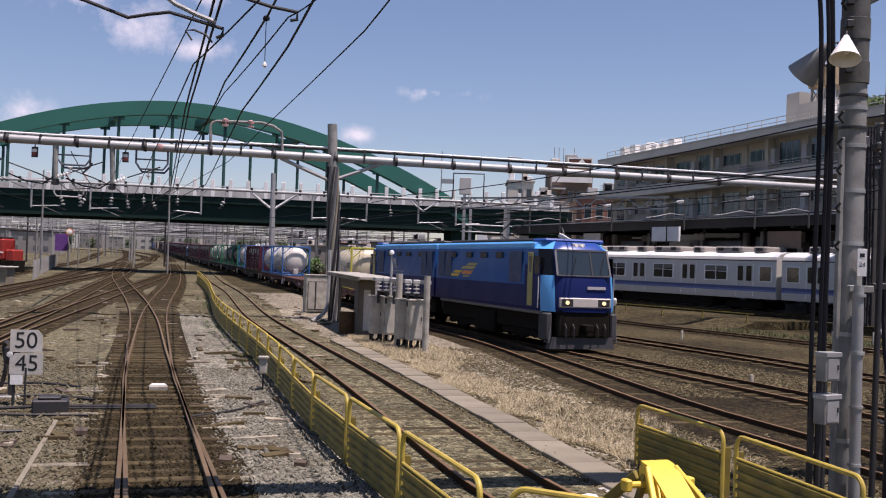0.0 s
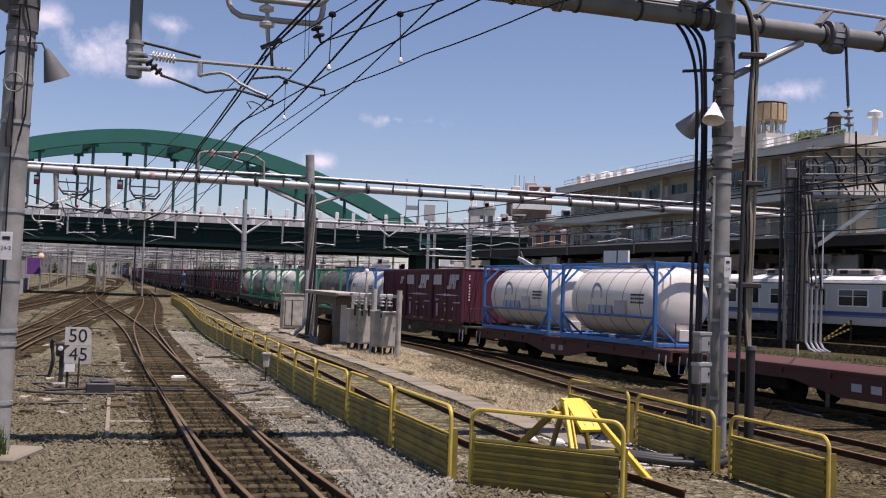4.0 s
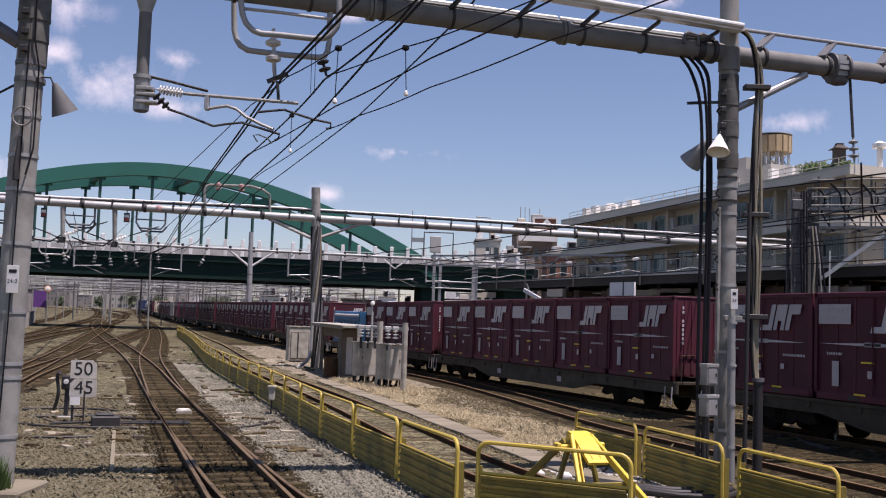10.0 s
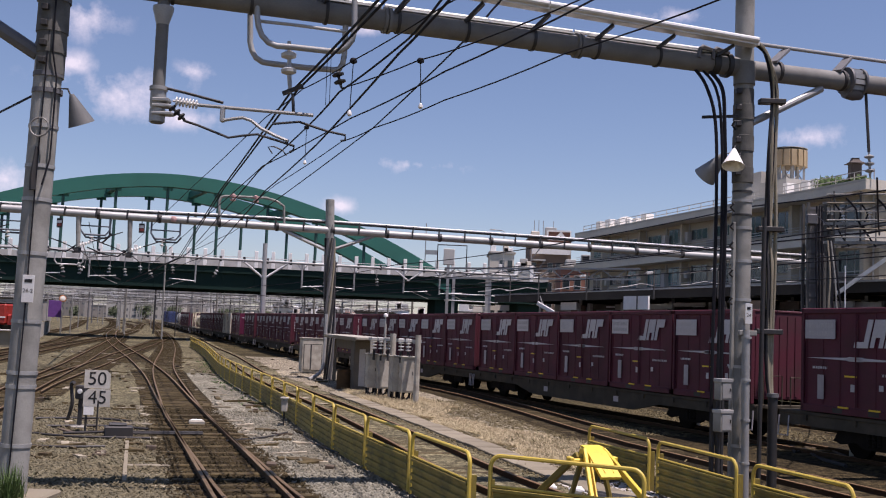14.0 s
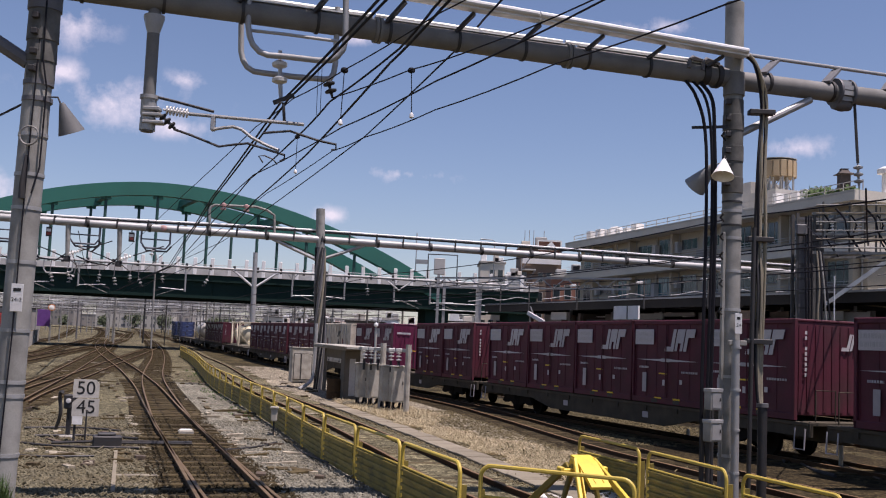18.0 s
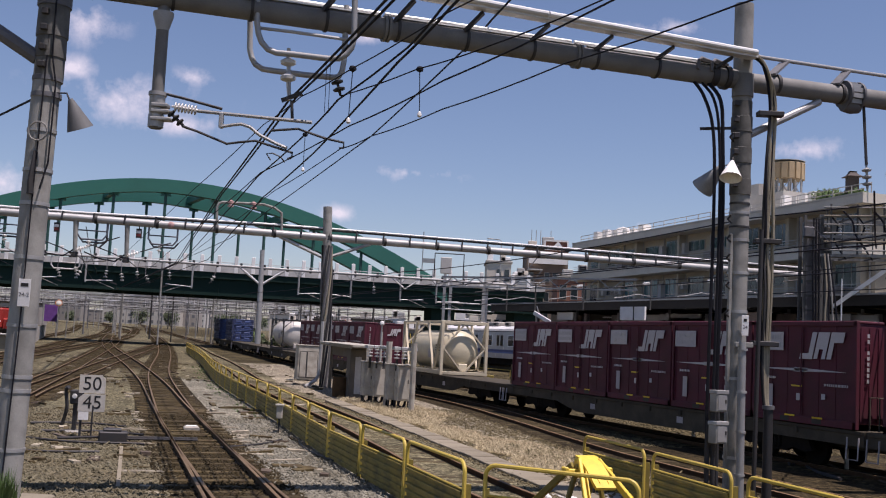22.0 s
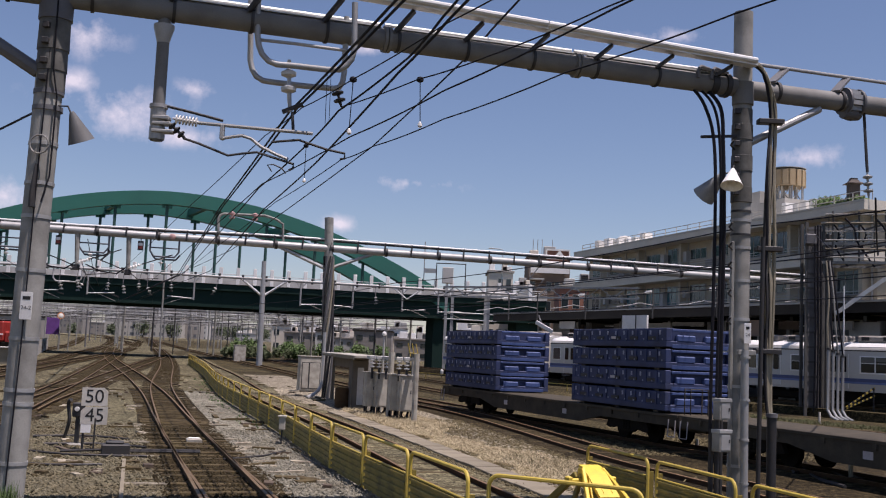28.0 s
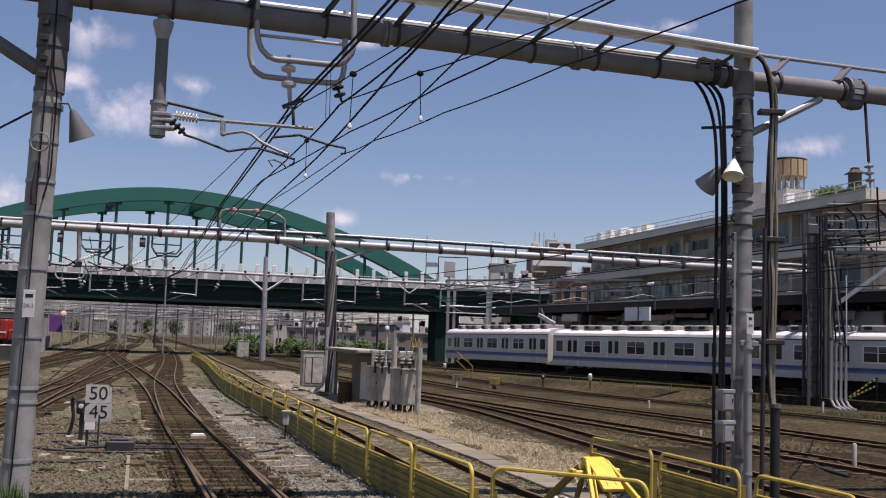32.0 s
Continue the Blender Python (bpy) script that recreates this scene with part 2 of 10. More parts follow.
YELLOW = material("yellow_paint", (0.25, 0.187, 0.029), 0.65, dirt=(0.10, 0.08, 0.028), dirt_amount=0.75, scale=3, grain=60)
BUFFERYELLOW = material("buffer_yellow_paint", (0.76, 0.53, 0.05), 0.5, dirt=(0.5, 0.34, 0.06), dirt_amount=0.5, scale=5)
YELLOWBRIGHT = material("bright_yellow_paint", (0.48, 0.355, 0.055), 0.55, dirt=(0.32, 0.22, 0.05), dirt_amount=0.6, scale=4)
GREEN = material("green_bridge_paint", (0.024, 0.15, 0.112), 0.5, dirt=(0.014, 0.085, 0.065), scale=0.25, grain=8, vary=0.05)
HANGERGREEN = material("dull_green_hanger_paint", (0.016, 0.075, 0.062), 0.6, dirt=(0.012, 0.05, 0.042), scale=0.5, grain=8, vary=0.05)
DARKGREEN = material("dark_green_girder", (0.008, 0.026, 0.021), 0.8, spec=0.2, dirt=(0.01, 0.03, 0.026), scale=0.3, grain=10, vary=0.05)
WHITE = material("white_paint", (0.78, 0.77, 0.74), 0.5, dirt=(0.55, 0.52, 0.47), scale=1.5, grain=40)
PARAPET = material("stained_parapet_concrete", (0.52, 0.51, 0.48), 0.85, dirt=(0.30, 0.29, 0.27), dirt_amount=0.7, scale=0.5, grain=8)
EAVES = material("pale_eaves_concrete", (0.58, 0.54, 0.45), 0.9, dirt=(0.40, 0.37, 0.31), scale=0.5, grain=14)
FACADE = material("stained_facade_render", (0.47, 0.415, 0.315), 0.9, dirt=(0.33, 0.285, 0.215), scale=0.4, grain=12)
HOUSEGREY = material("town_grey_wall", (0.27, 0.25, 0.225), 0.9, dirt=(0.15, 0.135, 0.12), scale=0.4, grain=6)
HOUSEBROWN = material("town_brown_wall", (0.16, 0.115, 0.085), 0.9, dirt=(0.09, 0.068, 0.055), scale=0.4, grain=6)
BEIGE = material("beige_render", (0.66, 0.60, 0.50), 0.9, dirt=(0.50, 0.44, 0.36), scale=0.3, grain=12)
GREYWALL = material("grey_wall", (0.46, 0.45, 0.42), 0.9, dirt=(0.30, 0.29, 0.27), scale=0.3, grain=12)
BROWNWALL = material("dark_brown_cladding", (0.075, 0.058, 0.05), 0.8, dirt=(0.04, 0.034, 0.03), scale=0.5, grain=8)
BRICK = material("red_brick_cladding", (0.26, 0.115, 0.075), 0.85, dirt=(0.17, 0.08, 0.06), scale=0.8, grain=14)
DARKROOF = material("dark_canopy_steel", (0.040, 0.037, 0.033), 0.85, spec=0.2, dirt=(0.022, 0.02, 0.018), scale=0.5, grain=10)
# Dark wall colour stands in for the shaded station interior.
BLACKVOID = material("shade_dark_wall", (0.075, 0.065, 0.055), 0.9, scale=0.4)
GLASS = glass("window_glass")
COACHGLASS = material("dark_coach_glass", (0.008, 0.009, 0.010), 0.12, bump=0.0, vary=0.05, spec=0.25)
BLUEGLASS = glass("teal_window_glass", (0.03, 0.11, 0.13), 0.1)
MAROON = material("maroon_container_paint", (0.090, 0.0165, 0.029), 0.62, dirt=(0.058, 0.025, 0.026), dirt_amount=0.7, spec=0.3, scale=1.2, grain=30, vary=0.14)
MAGENTA = material("fresh_magenta_paint", (0.125, 0.009, 0.042), 0.45, dirt=(0.085, 0.010, 0.032), scale=1.0, grain=30, vary=0.05)
MARK = material("faded_white_marking", (0.47, 0.45, 0.45), 0.6, dirt=(0.40, 0.36, 0.36), scale=4, grain=30)
WAGON = material("wagon_underframe", (0.060, 0.052, 0.039), 0.92, spec=0.15, dirt=(0.110, 0.092, 0.066), dirt_amount=0.6, scale=2, grain=30)
REDWAGON = material("red_oxide_underframe", (0.085, 0.026, 0.018), 0.75, dirt=(0.07, 0.035, 0.025), dirt_amount=0.6, scale=2, grain=30)
BOGIE = material("bogie_grime", (0.012, 0.010, 0.008), 0.95, spec=0.08, dirt=(0.030, 0.024, 0.017), scale=4, grain=30)
STEELTANK = material("brushed_tank_cladding", (0.60, 0.57, 0.515), 0.45, 0.15, dirt=(0.40, 0.36, 0.31), dirt_amount=0.5, scale=1.0, grain=25)
CREAMTANK = material("cream_tank_paint", (0.58, 0.515, 0.36), 0.42, dirt=(0.42, 0.36, 0.27), dirt_amount=0.5, scale=1.0, grain=25)
WHITETANK = material("white_tank_paint", (0.63, 0.60, 0.53), 0.38, dirt=(0.45, 0.41, 0.36), dirt_amount=0.5, scale=1.0, grain=25)
GREYTANK = material("dull_grey_tank_cladding", (0.24, 0.24, 0.23), 0.5, 0.2, dirt=(0.16, 0.15, 0.13), dirt_amount=0.5, scale=1.0, grain=25)
DARKTANK = material("dark_tank_cladding", (0.108, 0.098, 0.082), 0.5, 0.2, dirt=(0.05, 0.046, 0.04), scale=1.0, grain=25)
GREENFRAME = material("green_frame_paint", (0.02, 0.22, 0.125), 0.5, dirt=(0.02, 0.13, 0.08), scale=3)
BLUEFRAME = material("blue_frame_paint", (0.03, 0.14, 0.36), 0.5, dirt=(0.025, 0.08, 0.2), scale=3)
YELLOWFRAME = material("yellow_green_frame_paint", (0.50, 0.47, 0.06), 0.5, dirt=(0.33, 0.29, 0.06), scale=3)
CREAMFRAME = material("cream_frame_paint", (0.55, 0.48, 0.34), 0.5, dirt=(0.40, 0.34, 0.25), scale=3)
SKIPBLUE = material("blue_skip_paint", (0.016, 0.100, 0.215), 0.55, dirt=(0.03, 0.07, 0.11), dirt_amount=0.7, scale=1.5, grain=20)
RACKPALE = material("scuffed_blue_rack_edge", (0.038, 0.070, 0.195), 0.6, dirt=(0.028, 0.045, 0.11), scale=6)
RACKPIN = material("worn_pale_lock_plate", (0.27, 0.30, 0.39), 0.6, dirt=(0.08, 0.1, 0.17), scale=6)
RACKBLUE = material("dark_blue_rack_paint", (0.022, 0.036, 0.105), 0.65, dirt=(0.02, 0.025, 0.05), dirt_amount=0.7, scale=2)
NAVY = material("navy_locomotive_paint", (0.004, 0.012, 0.085), 0.5, dirt=(0.006, 0.012, 0.07), scale=0.8, grain=20, vary=0.05, spec=0.2)
MIDBLUE = material("mid_blue_locomotive_paint", (0.010, 0.085, 0.28), 0.42, spec=0.3, dirt=(0.016, 0.06, 0.2), scale=0.8, grain=20, vary=0.05)
SKYBLUE = material("light_blue_locomotive_paint", (0.10, 0.40, 0.78), 0.32, dirt=(0.08, 0.3, 0.6), scale=0.8, grain=20, vary=0.05)
CABBLUE = material("cab_roof_blue_paint", (0.012, 0.055, 0.27), 0.35, dirt=(0.012, 0.04, 0.17), scale=0.8, grain=20, vary=0.05)
LOCOGREY = material("grey_skirt_paint", (0.12, 0.12, 0.125), 0.6, dirt=(0.07, 0.06, 0.055), scale=2)
SKIRTGREY = material("grimy_dark_skirt", (0.055, 0.055, 0.058), 0.8, dirt=(0.035, 0.03, 0.026), scale=2)
CREAMPANEL = material("cream_lamp_panel", (0.60, 0.54, 0.48), 0.45, dirt=(0.45, 0.4, 0.34), scale=4)
EMUWHITE = material("pale_grey_coach_paint", (0.51, 0.488, 0.440), 0.35, dirt=(0.48, 0.455, 0.41), scale=0.6, grain=15, vary=0.04)
EMUBLUE = material("blue_coach_stripe", (0.060, 0.080, 0.200), 0.4, scale=1, vary=0.05)
EMUPALE = material("light_blue_coach_stripe", (0.130, 0.190, 0.400), 0.4, scale=1, vary=0.05)
ROOFWHITE = material("pale_coach_roof", (0.70, 0.69, 0.67), 0.55, dirt=(0.5, 0.48, 0.45), scale=0.8, grain=15)
LEAF = material("green_leaves", (0.075, 0.13, 0.032), 0.7, island=True, dirt=(0.035, 0.06, 0.016), scale=2)
FARLEAF = material("dull_far_leaves", (0.085, 0.105, 0.055), 0.8, island=True, dirt=(0.06, 0.07, 0.04), scale=0.5)
DULLLEAF = material("dull_scrub_leaves", (0.075, 0.10, 0.045), 0.8, island=True, dirt=(0.05, 0.06, 0.03), scale=1.0)
DULLGRASS = material("dull_green_grass", (0.105, 0.115, 0.045), 0.85, island=True, dirt=(0.12, 0.10, 0.05), dirt_amount=0.6, scale=1.0)
DRYGRASS = material("dry_straw_grass", (0.45, 0.375, 0.235), 0.9, island=True, dirt=(0.30, 0.25, 0.15), scale=0.8)
BLACK = material("black_paint", (0.01, 0.01, 0.01), 0.5, vary=0.05)
RED = material("red_paint", (0.32, 0.025, 0.016), 0.5, scale=2)
ORANGE = material("orange_paint", (0.55, 0.2, 0.05), 0.5, scale=3)
PURPLE = material("purple_sign_paint", (0.22, 0.09, 0.38), 0.5, scale=2)
YPAINT = material("yellow_marking", (0.75, 0.5, 0.02), 0.5, scale=4)


def glow(name, color, strength):
    m = bpy.data.materials.new(name)
    m.use_nodes = True
    b = m.node_tree.nodes["Principled BSDF"]
    b.inputs["Base Color"].default_value = (*color, 1)
    b.inputs["Emission Color"].default_value = (*color, 1)
    b.inputs["Emission Strength"].default_value = strength
    return m


LAMPGLOW = glow("lit_headlamp", (1.0, 0.72, 0.30), 1.1)


# mesh building
class Shape:
    """Collects vertices and faces of one mesh; each face keeps a material slot."""

    def __init__(self):
        self.v, self.f, self.m = [], [], []

    def add(self, vs, fs, slot=0):
        o = len(self.v)
        self.v += [tuple(p) for p in vs]
        self.f += [tuple(o + i for i in f) for f in fs]
        self.m += [slot] * len(fs)
        return self

    def box(self, a, b, c=0.0, mtx=None, slot=0):
        """A box from corner a to corner b, its edges chamfered by c."""
        (x0, y0, z0), (x1, y1, z1) = a, b
        if c <= 0:
            vs = [(x, y, z) for z in (z0, z1) for y in (y0, y1) for x in (x0, x1)]
            fs = [(0, 2, 3, 1), (4, 5, 7, 6), (0, 1, 5, 4), (2, 6, 7, 3), (0, 4, 6, 2), (1, 3, 7, 5)]
        else:
            vs, ix = [], {}
            lo, hi = (x0, y0, z0), (x1, y1, z1)
            for sx in (0, 1):
                for sy in (0, 1):
                    for sz in (0, 1):
                        s = (sx, sy, sz)
                        for k in range(3):
                            p = [(hi[i] if s[i] else lo[i]) if i == k else ((hi[i] - c) if s[i] else (lo[i] + c)) for i in range(3)]
                            ix[s, k] = len(vs)
                            vs.append(p)
            fs = []
            for k in range(3):
                i, j = [(1, 2), (2, 0), (0, 1)][k]
                for side in (0, 1):
                    loop = []
                    for u, w in ((0, 0), (1, 0), (1, 1), (0, 1)):
                        s = [0, 0, 0]
                        s[k], s[i], s[j] = side, u, w
                        loop.append(ix[tuple(s), k])
                    fs.append(tuple(loop if side else loop[::-1]))
            for k in range(3):
                i, j = [(1, 2), (2, 0), (0, 1)][k]
                for u in (0, 1):
                    for w in (0, 1):
                        s0, s1 = [0, 0, 0], [0, 0, 0]
                        s0[k], s1[k] = 0, 1
                        s0[i] = s1[i] = u
                        s0[j] = s1[j] = w
                        q = [ix[tuple(s0), i], ix[tuple(s1), i], ix[tuple(s1), j], ix[tuple(s0), j]]
                        fs.append(tuple(q if u == w else q[::-1]))
            for sx in (0, 1):
                for sy in (0, 1):
                    for sz in (0, 1):
                        s = (sx, sy, sz)
                        q = [ix[s, 0], ix[s, 1], ix[s, 2]]
                        fs.append(tuple(q if (sx + sy + sz) % 2 else q[::-1]))
        if mtx is not None:
            vs = [mtx @ Vector(p) for p in vs]
        return self.add(vs, fs, slot)

    def tube(self, pts, r, seg=8, caps=True, slot=0, r1=None):
        """A round bar or pipe along the points; r1: the radius at its end."""
        pts = [Vector(p) for p in pts]
        vs, fs, n = [], [], len(pts)
        up = None
        for i, p in enumerate(pts):
            d = (pts[min(i + 1, n - 1)] - pts[max(i - 1, 0)]).normalized()
            if up is None:
                up = d.orthogonal().normalized()
            side = d.cross(up).normalized()
            up = side.cross(d).normalized()
            rr = r if r1 is None else r + (r1 - r) * i / max(1, n - 1)
            for k in range(seg):
                a = 2 * math.pi * k / seg
                vs.append(p + (up * math.cos(a) + side * math.sin(a)) * rr)
        for i in range(n - 1):
            for k in range(seg):
                k1 = (k + 1) % seg
                fs.append((i * seg + k, i * seg + k1, (i + 1) * seg + k1, (i + 1) * seg + k))
        if caps:
            fs += [tuple(range(seg))[::-1], tuple(range((n - 1) * seg, n * seg))]
        return self.add(vs, fs, slot)

    def sweep(self, profile, frames, slot=0, closed=True):
        """A profile of (side, up) points carried through frames of (place, side, up)."""
        vs, fs, k = [], [], len(profile)
        for p, s, u in frames:
            vs += [Vector(p) + Vector(s) * a + Vector(u) * b for a, b in profile]
        for i in range(len(frames) - 1):
            for j in range(k if closed else k - 1):
                j1 = (j + 1) % k
                fs.append((i * k + j, i * k + j1, (i + 1) * k + j1, (i + 1) * k + j))
        if closed:
            fs += [tuple(range(k))[::-1], tuple(range((len(frames) - 1) * k, len(frames) * k))]
        return self.add(vs, fs, slot)

    def lathe(self, base, axis, profile, seg=12, slot=0):
        """A turned body: profile of (along, radius) about the axis from base."""
        base, axis = Vector(base), Vector(axis).normalized()
        up = axis.orthogonal().normalized()
        side = axis.cross(up)
        vs, fs, n = [], [], len(profile)
        for h, r in profile:
            for k in range(seg):
                a = 2 * math.pi * k / seg
                vs.append(base + axis * h + (up * math.cos(a) + side * math.sin(a)) * max(r, 1e-4))
        for i in range(n - 1):
            for k in range(seg):
                k1 = (k + 1) % seg
                fs.append((i * seg + k, i * seg + k1, (i + 1) * seg + k1, (i + 1) * seg + k))
        fs += [tuple(range(seg))[::-1], tuple(range((n - 1) * seg, n * seg))]
        return self.add(vs, fs, slot)

    def beam(self, p, q, w, h, slot=0, c=0.0):
        """A square bar of w by h from p to q."""
        p, q = Vector(p), Vector(q)
        d = q - p
        up = Vector((0, 0, 1)) if abs(d.normalized().z) < 0.95 else Vector((0, 1, 0))
        side = d.cross(up).normalized()
        up = side.cross(d).normalized()
        m = Matrix((side, d.normalized(), up)).transposed().to_4x4()
        m.translation = p
        return self.box((-w / 2, 0, -h / 2), (w / 2, d.length, h / 2), c, m, slot)

    def mesh(self, name, *mats):
        me = bpy.data.meshes.new(name)
        me.from_pydata(self.v, [], self.f)
        for m in mats:
            me.materials.append(m)
        if len(mats) > 1:
            me.polygons.foreach_set("material_index", self.m)
        me.update()
        me.shade_smooth()
        me.set_sharp_from_angle(angle=radians(35))
        return me


def part(name, shape, mat, parent=None, label="", at=None):
    """One mesh object of the shape, under a thing or a part."""
    mats = mat if isinstance(mat, (list, tuple)) else [mat]
    ob = new(name, shape.mesh(name, *mats) if isinstance(shape, Shape) else shape)
    if parent is not None:
        ob.parent = parent
    if at is not None:
        ob.matrix_basis = at
    if label:
        ob["label"] = label
    if name in ("small_lettering", "notice_text", "number_strip"):
        tagged(ob, label, kind="stuff")
    return ob


def thing(name, label, category, group="", kind="", at=None):
    ob = tagged(new(name), label, category, group, kind)
    ob.empty_display_size = 0.2
    if at is not None:
        ob.matrix_basis = at
    return ob


def text_part(name, words, size, mat, parent, at, label=""):
    """Flat lettering in the built-in font, turned into a mesh."""
    cu = bpy.data.curves.new(name, "FONT")
    cu.body, cu.size, cu.align_x, cu.align_y = words, size, "CENTER", "CENTER"
    ob = bpy.data.objects.new(name, cu)
    me = bpy.data.meshes.new_from_object(ob)
    bpy.data.objects.remove(ob)
    me.materials.clear()
    me.materials.append(mat)
    o = new(name, me)
    o.parent, o.matrix_basis = parent, at
    if label:
        o["label"] = label
    return o


def ground_z(y):
    """The yard is level near the camera and climbs gently in the distance."""
    return 0.0 if y < 60 else 0.0085 * (y - 60) if y < 200 else 1.19 + 0.013 * (y - 200) if y < 420 else 4.05


class Line:
    """A plan line through a few points, smoothed, to lay tracks and fences along."""

    def __init__(self, pts, step=1.0):
        p = [Vector((x, y, 0)) for x, y in pts]
        out = []
        for i in range(len(p) - 1):
            a, b, c, d = p[max(i - 1, 0)], p[i], p[i + 1], p[min(i + 2, len(p) - 1)]
            n = max(2, int((c - b).length / step))
            for k in range(n):
                t = k / n
                out.append(0.5 * ((2 * b) + (c - a) * t + (2 * a - 5 * b + 4 * c - d) * t * t + (3 * b - a - 3 * c + d) * t ** 3))
        out.append(p[-1])
        self.p = out
        self.s = [0.0]
        for i in range(1, len(out)):
            self.s.append(self.s[-1] + (out[i] - out[i - 1]).length)
        self.length = self.s[-1]

    def at(self, s, side=0.0, z=0.0):
        """Place, sideways (to the right of travel) and forward at s metres along."""
        s = min(max(s, 0), self.length)
        i = min(int(np.searchsorted(self.s, s, side="right")) - 1, len(self.p) - 2)
        t = (s - self.s[i]) / max(1e-6, self.s[i + 1] - self.s[i])
        p = self.p[i].lerp(self.p[i + 1], t)
        j0, j1 = max(i - 1, 0), min(i + 2, len(self.p) - 1)
        f = (self.p[j1] - self.p[j0]).normalized()
        r = Vector((f.y, -f.x, 0))
        q = p + r * side
        return Vector((q.x, q.y, ground_z(q.y) + z)), r, f

    def frames(self, s0, s1, step, side=0.0, z=0.0):
        n = max(1, int(math.ceil((s1 - s0) / step)))
        res = []
        for k in range(n + 1):
            p, r, f = self.at(s0 + (s1 - s0) * k / n, side, z)
            res.append((p, r, Vector((0, 0, 1))))
        return res


# ground
def build_ground():
    xs = [-3000, -900, -300] + list(range(-140, 141, 20)) + [300, 900, 3000]
    ys = [-400, -100, -40, -10] + list(range(0, 60, 5)) + list(range(60, 440, 10)) + [600, 1200, 4500]
    g = Shape()
    vs = [(x, y, ground_z(y)) for y in ys for x in xs]
    n = len(xs)
    fs = [(j * n + i, j * n + i + 1, (j + 1) * n + i + 1, (j + 1) * n + i) for j in range(len(ys) - 1) for i in range(n - 1)]
    g.add(vs, fs)
    return tagged(part("ground", g, BALLAST), "grey-brown crushed stone ballast of the rail yard", "ground", kind="structure")


build_ground()


def ground_strip(line, s0, s1, n0, n1, mat, label, name, z=0.004, seed=1):
    """A ragged strip of other ground along a plan line."""
    g = random.Random(seed)
    sh = Shape()
    n = int((s1 - s0) / 1.5)
    for k in range(n + 1):
        s = s0 + (s1 - s0) * k / n
        a = line.at(s, n0 + g.uniform(-0.25, 0.25))[0]
        b = line.at(s, n1 + g.uniform(-0.25, 0.25))[0]
        sh.v += [tuple(a + Vector((0, 0, z))), tuple(b + Vector((0, 0, z)))]
    for k in range(n):
        sh.f.append((2 * k, 2 * k + 1, 2 * k + 3, 2 * k + 2))
        sh.m.append(0)
    return tagged(part(name, sh, mat), label, "ground", kind="structure")


def loose_stones(n, seed, where, mat, label):
    """Crushed stone lying on the near ground, each one a small rough block."""
    g = np.random.RandomState(seed)
    y = 11.0 + 22.0 * g.rand(n) ** 1.5
    x = (-0.47 + 0.85 * g.rand(n)) * y
    plan = lambda ln: np.interp(y, [p.y for p in ln.p], [p.x for p in ln.p])
    if where == "bed":
        x = plan(TRACK_A) + g.uniform(-1.2, 1.2, n)
    if where == "goods":
        y = 15.5 + 27.0 * g.rand(n) ** 1.3
        left, right = plan(TRACK_T3) + 1.2, plan(TRACK_K2) + 4.0
        x = left + (right - left) * g.rand(n)
        y = np.where((x > plan(TRACK_K1) + 0.6) & (y < 30.5), 80.0, y)
    r = 0.019 + 0.026 * g.rand(n) ** 2
    keep = y < 60
    for ln in () if where == "bed" else (TRACK_A, TRACK_A2, TRACK_T3, TRACK_K1, TRACK_K2, TRACK_B):
        q = np.array([(p.x, p.y) for p in ln.p if -5 < p.y < 60])
        near = np.sqrt(((x[:, None] - q[None, :, 0]) ** 2 + (y[:, None] - q[None, :, 1]) ** 2).min(1))
        keep &= near > 0.80 + 0.35 * g.rand(n)
    fence_x = np.interp(y, [14.73, 23.46, 34], [0.42, -2.46, -5.45])
    if where == "left":
        keep &= x < plan(TRACK_A)
    if where == "middle":
        keep &= (x > plan(TRACK_A)) & (x < fence_x)
    if where == "siding":
        keep &= (x > fence_x) & (x < plan(TRACK_T3) + 1.4)
    x, y, r = x[keep], y[keep], r[keep]
    n = len(x)
    cube = np.array([(a, b, c) for c in (-1, 1) for b in (-1, 1) for a in (-1, 1)], float)
    v = cube[None] * (0.55 + 0.6 * g.rand(n, 8, 1)) * r[:, None, None] * np.array([1.25, 1.0, 0.55]) * (0.7 + 0.6 * g.rand(n, 1, 3))
    a = g.rand(n) * 2 * np.pi
    c, s = np.cos(a)[:, None], np.sin(a)[:, None]
    vx, vy = v[:, :, 0] * c - v[:, :, 1] * s, v[:, :, 0] * s + v[:, :, 1] * c
    tilt = g.normal(size=(n, 1)) * 0.5
    vz = v[:, :, 2] + vx * tilt
    pts = np.stack([vx + x[:, None], vy + y[:, None], vz + (0.001 + 0.010 * g.rand(n))[:, None]], 2).reshape(-1, 3)
    quad = np.array([(0, 2, 3, 1), (4, 5, 7, 6), (0, 1, 5, 4), (2, 6, 7, 3), (0, 4, 6, 2), (1, 3, 7, 5)])
    f = (quad[None] + 8 * np.arange(n)[:, None, None]).reshape(-1)
    me = bpy.data.meshes.new("loose_stones")
    me.vertices.add(len(pts))
    me.vertices.foreach_set("co", pts.reshape(-1))
    me.loops.add(len(f))
    me.loops.foreach_set("vertex_index", f)
    me.polygons.add(len(f) // 4)
    me.polygons.foreach_set("loop_start", np.arange(0, len(f), 4))
    me.update(calc_edges=True)
    me.materials.append(mat)
    return tagged(new("loose_stones", me), label, "ballast", kind="stuff")



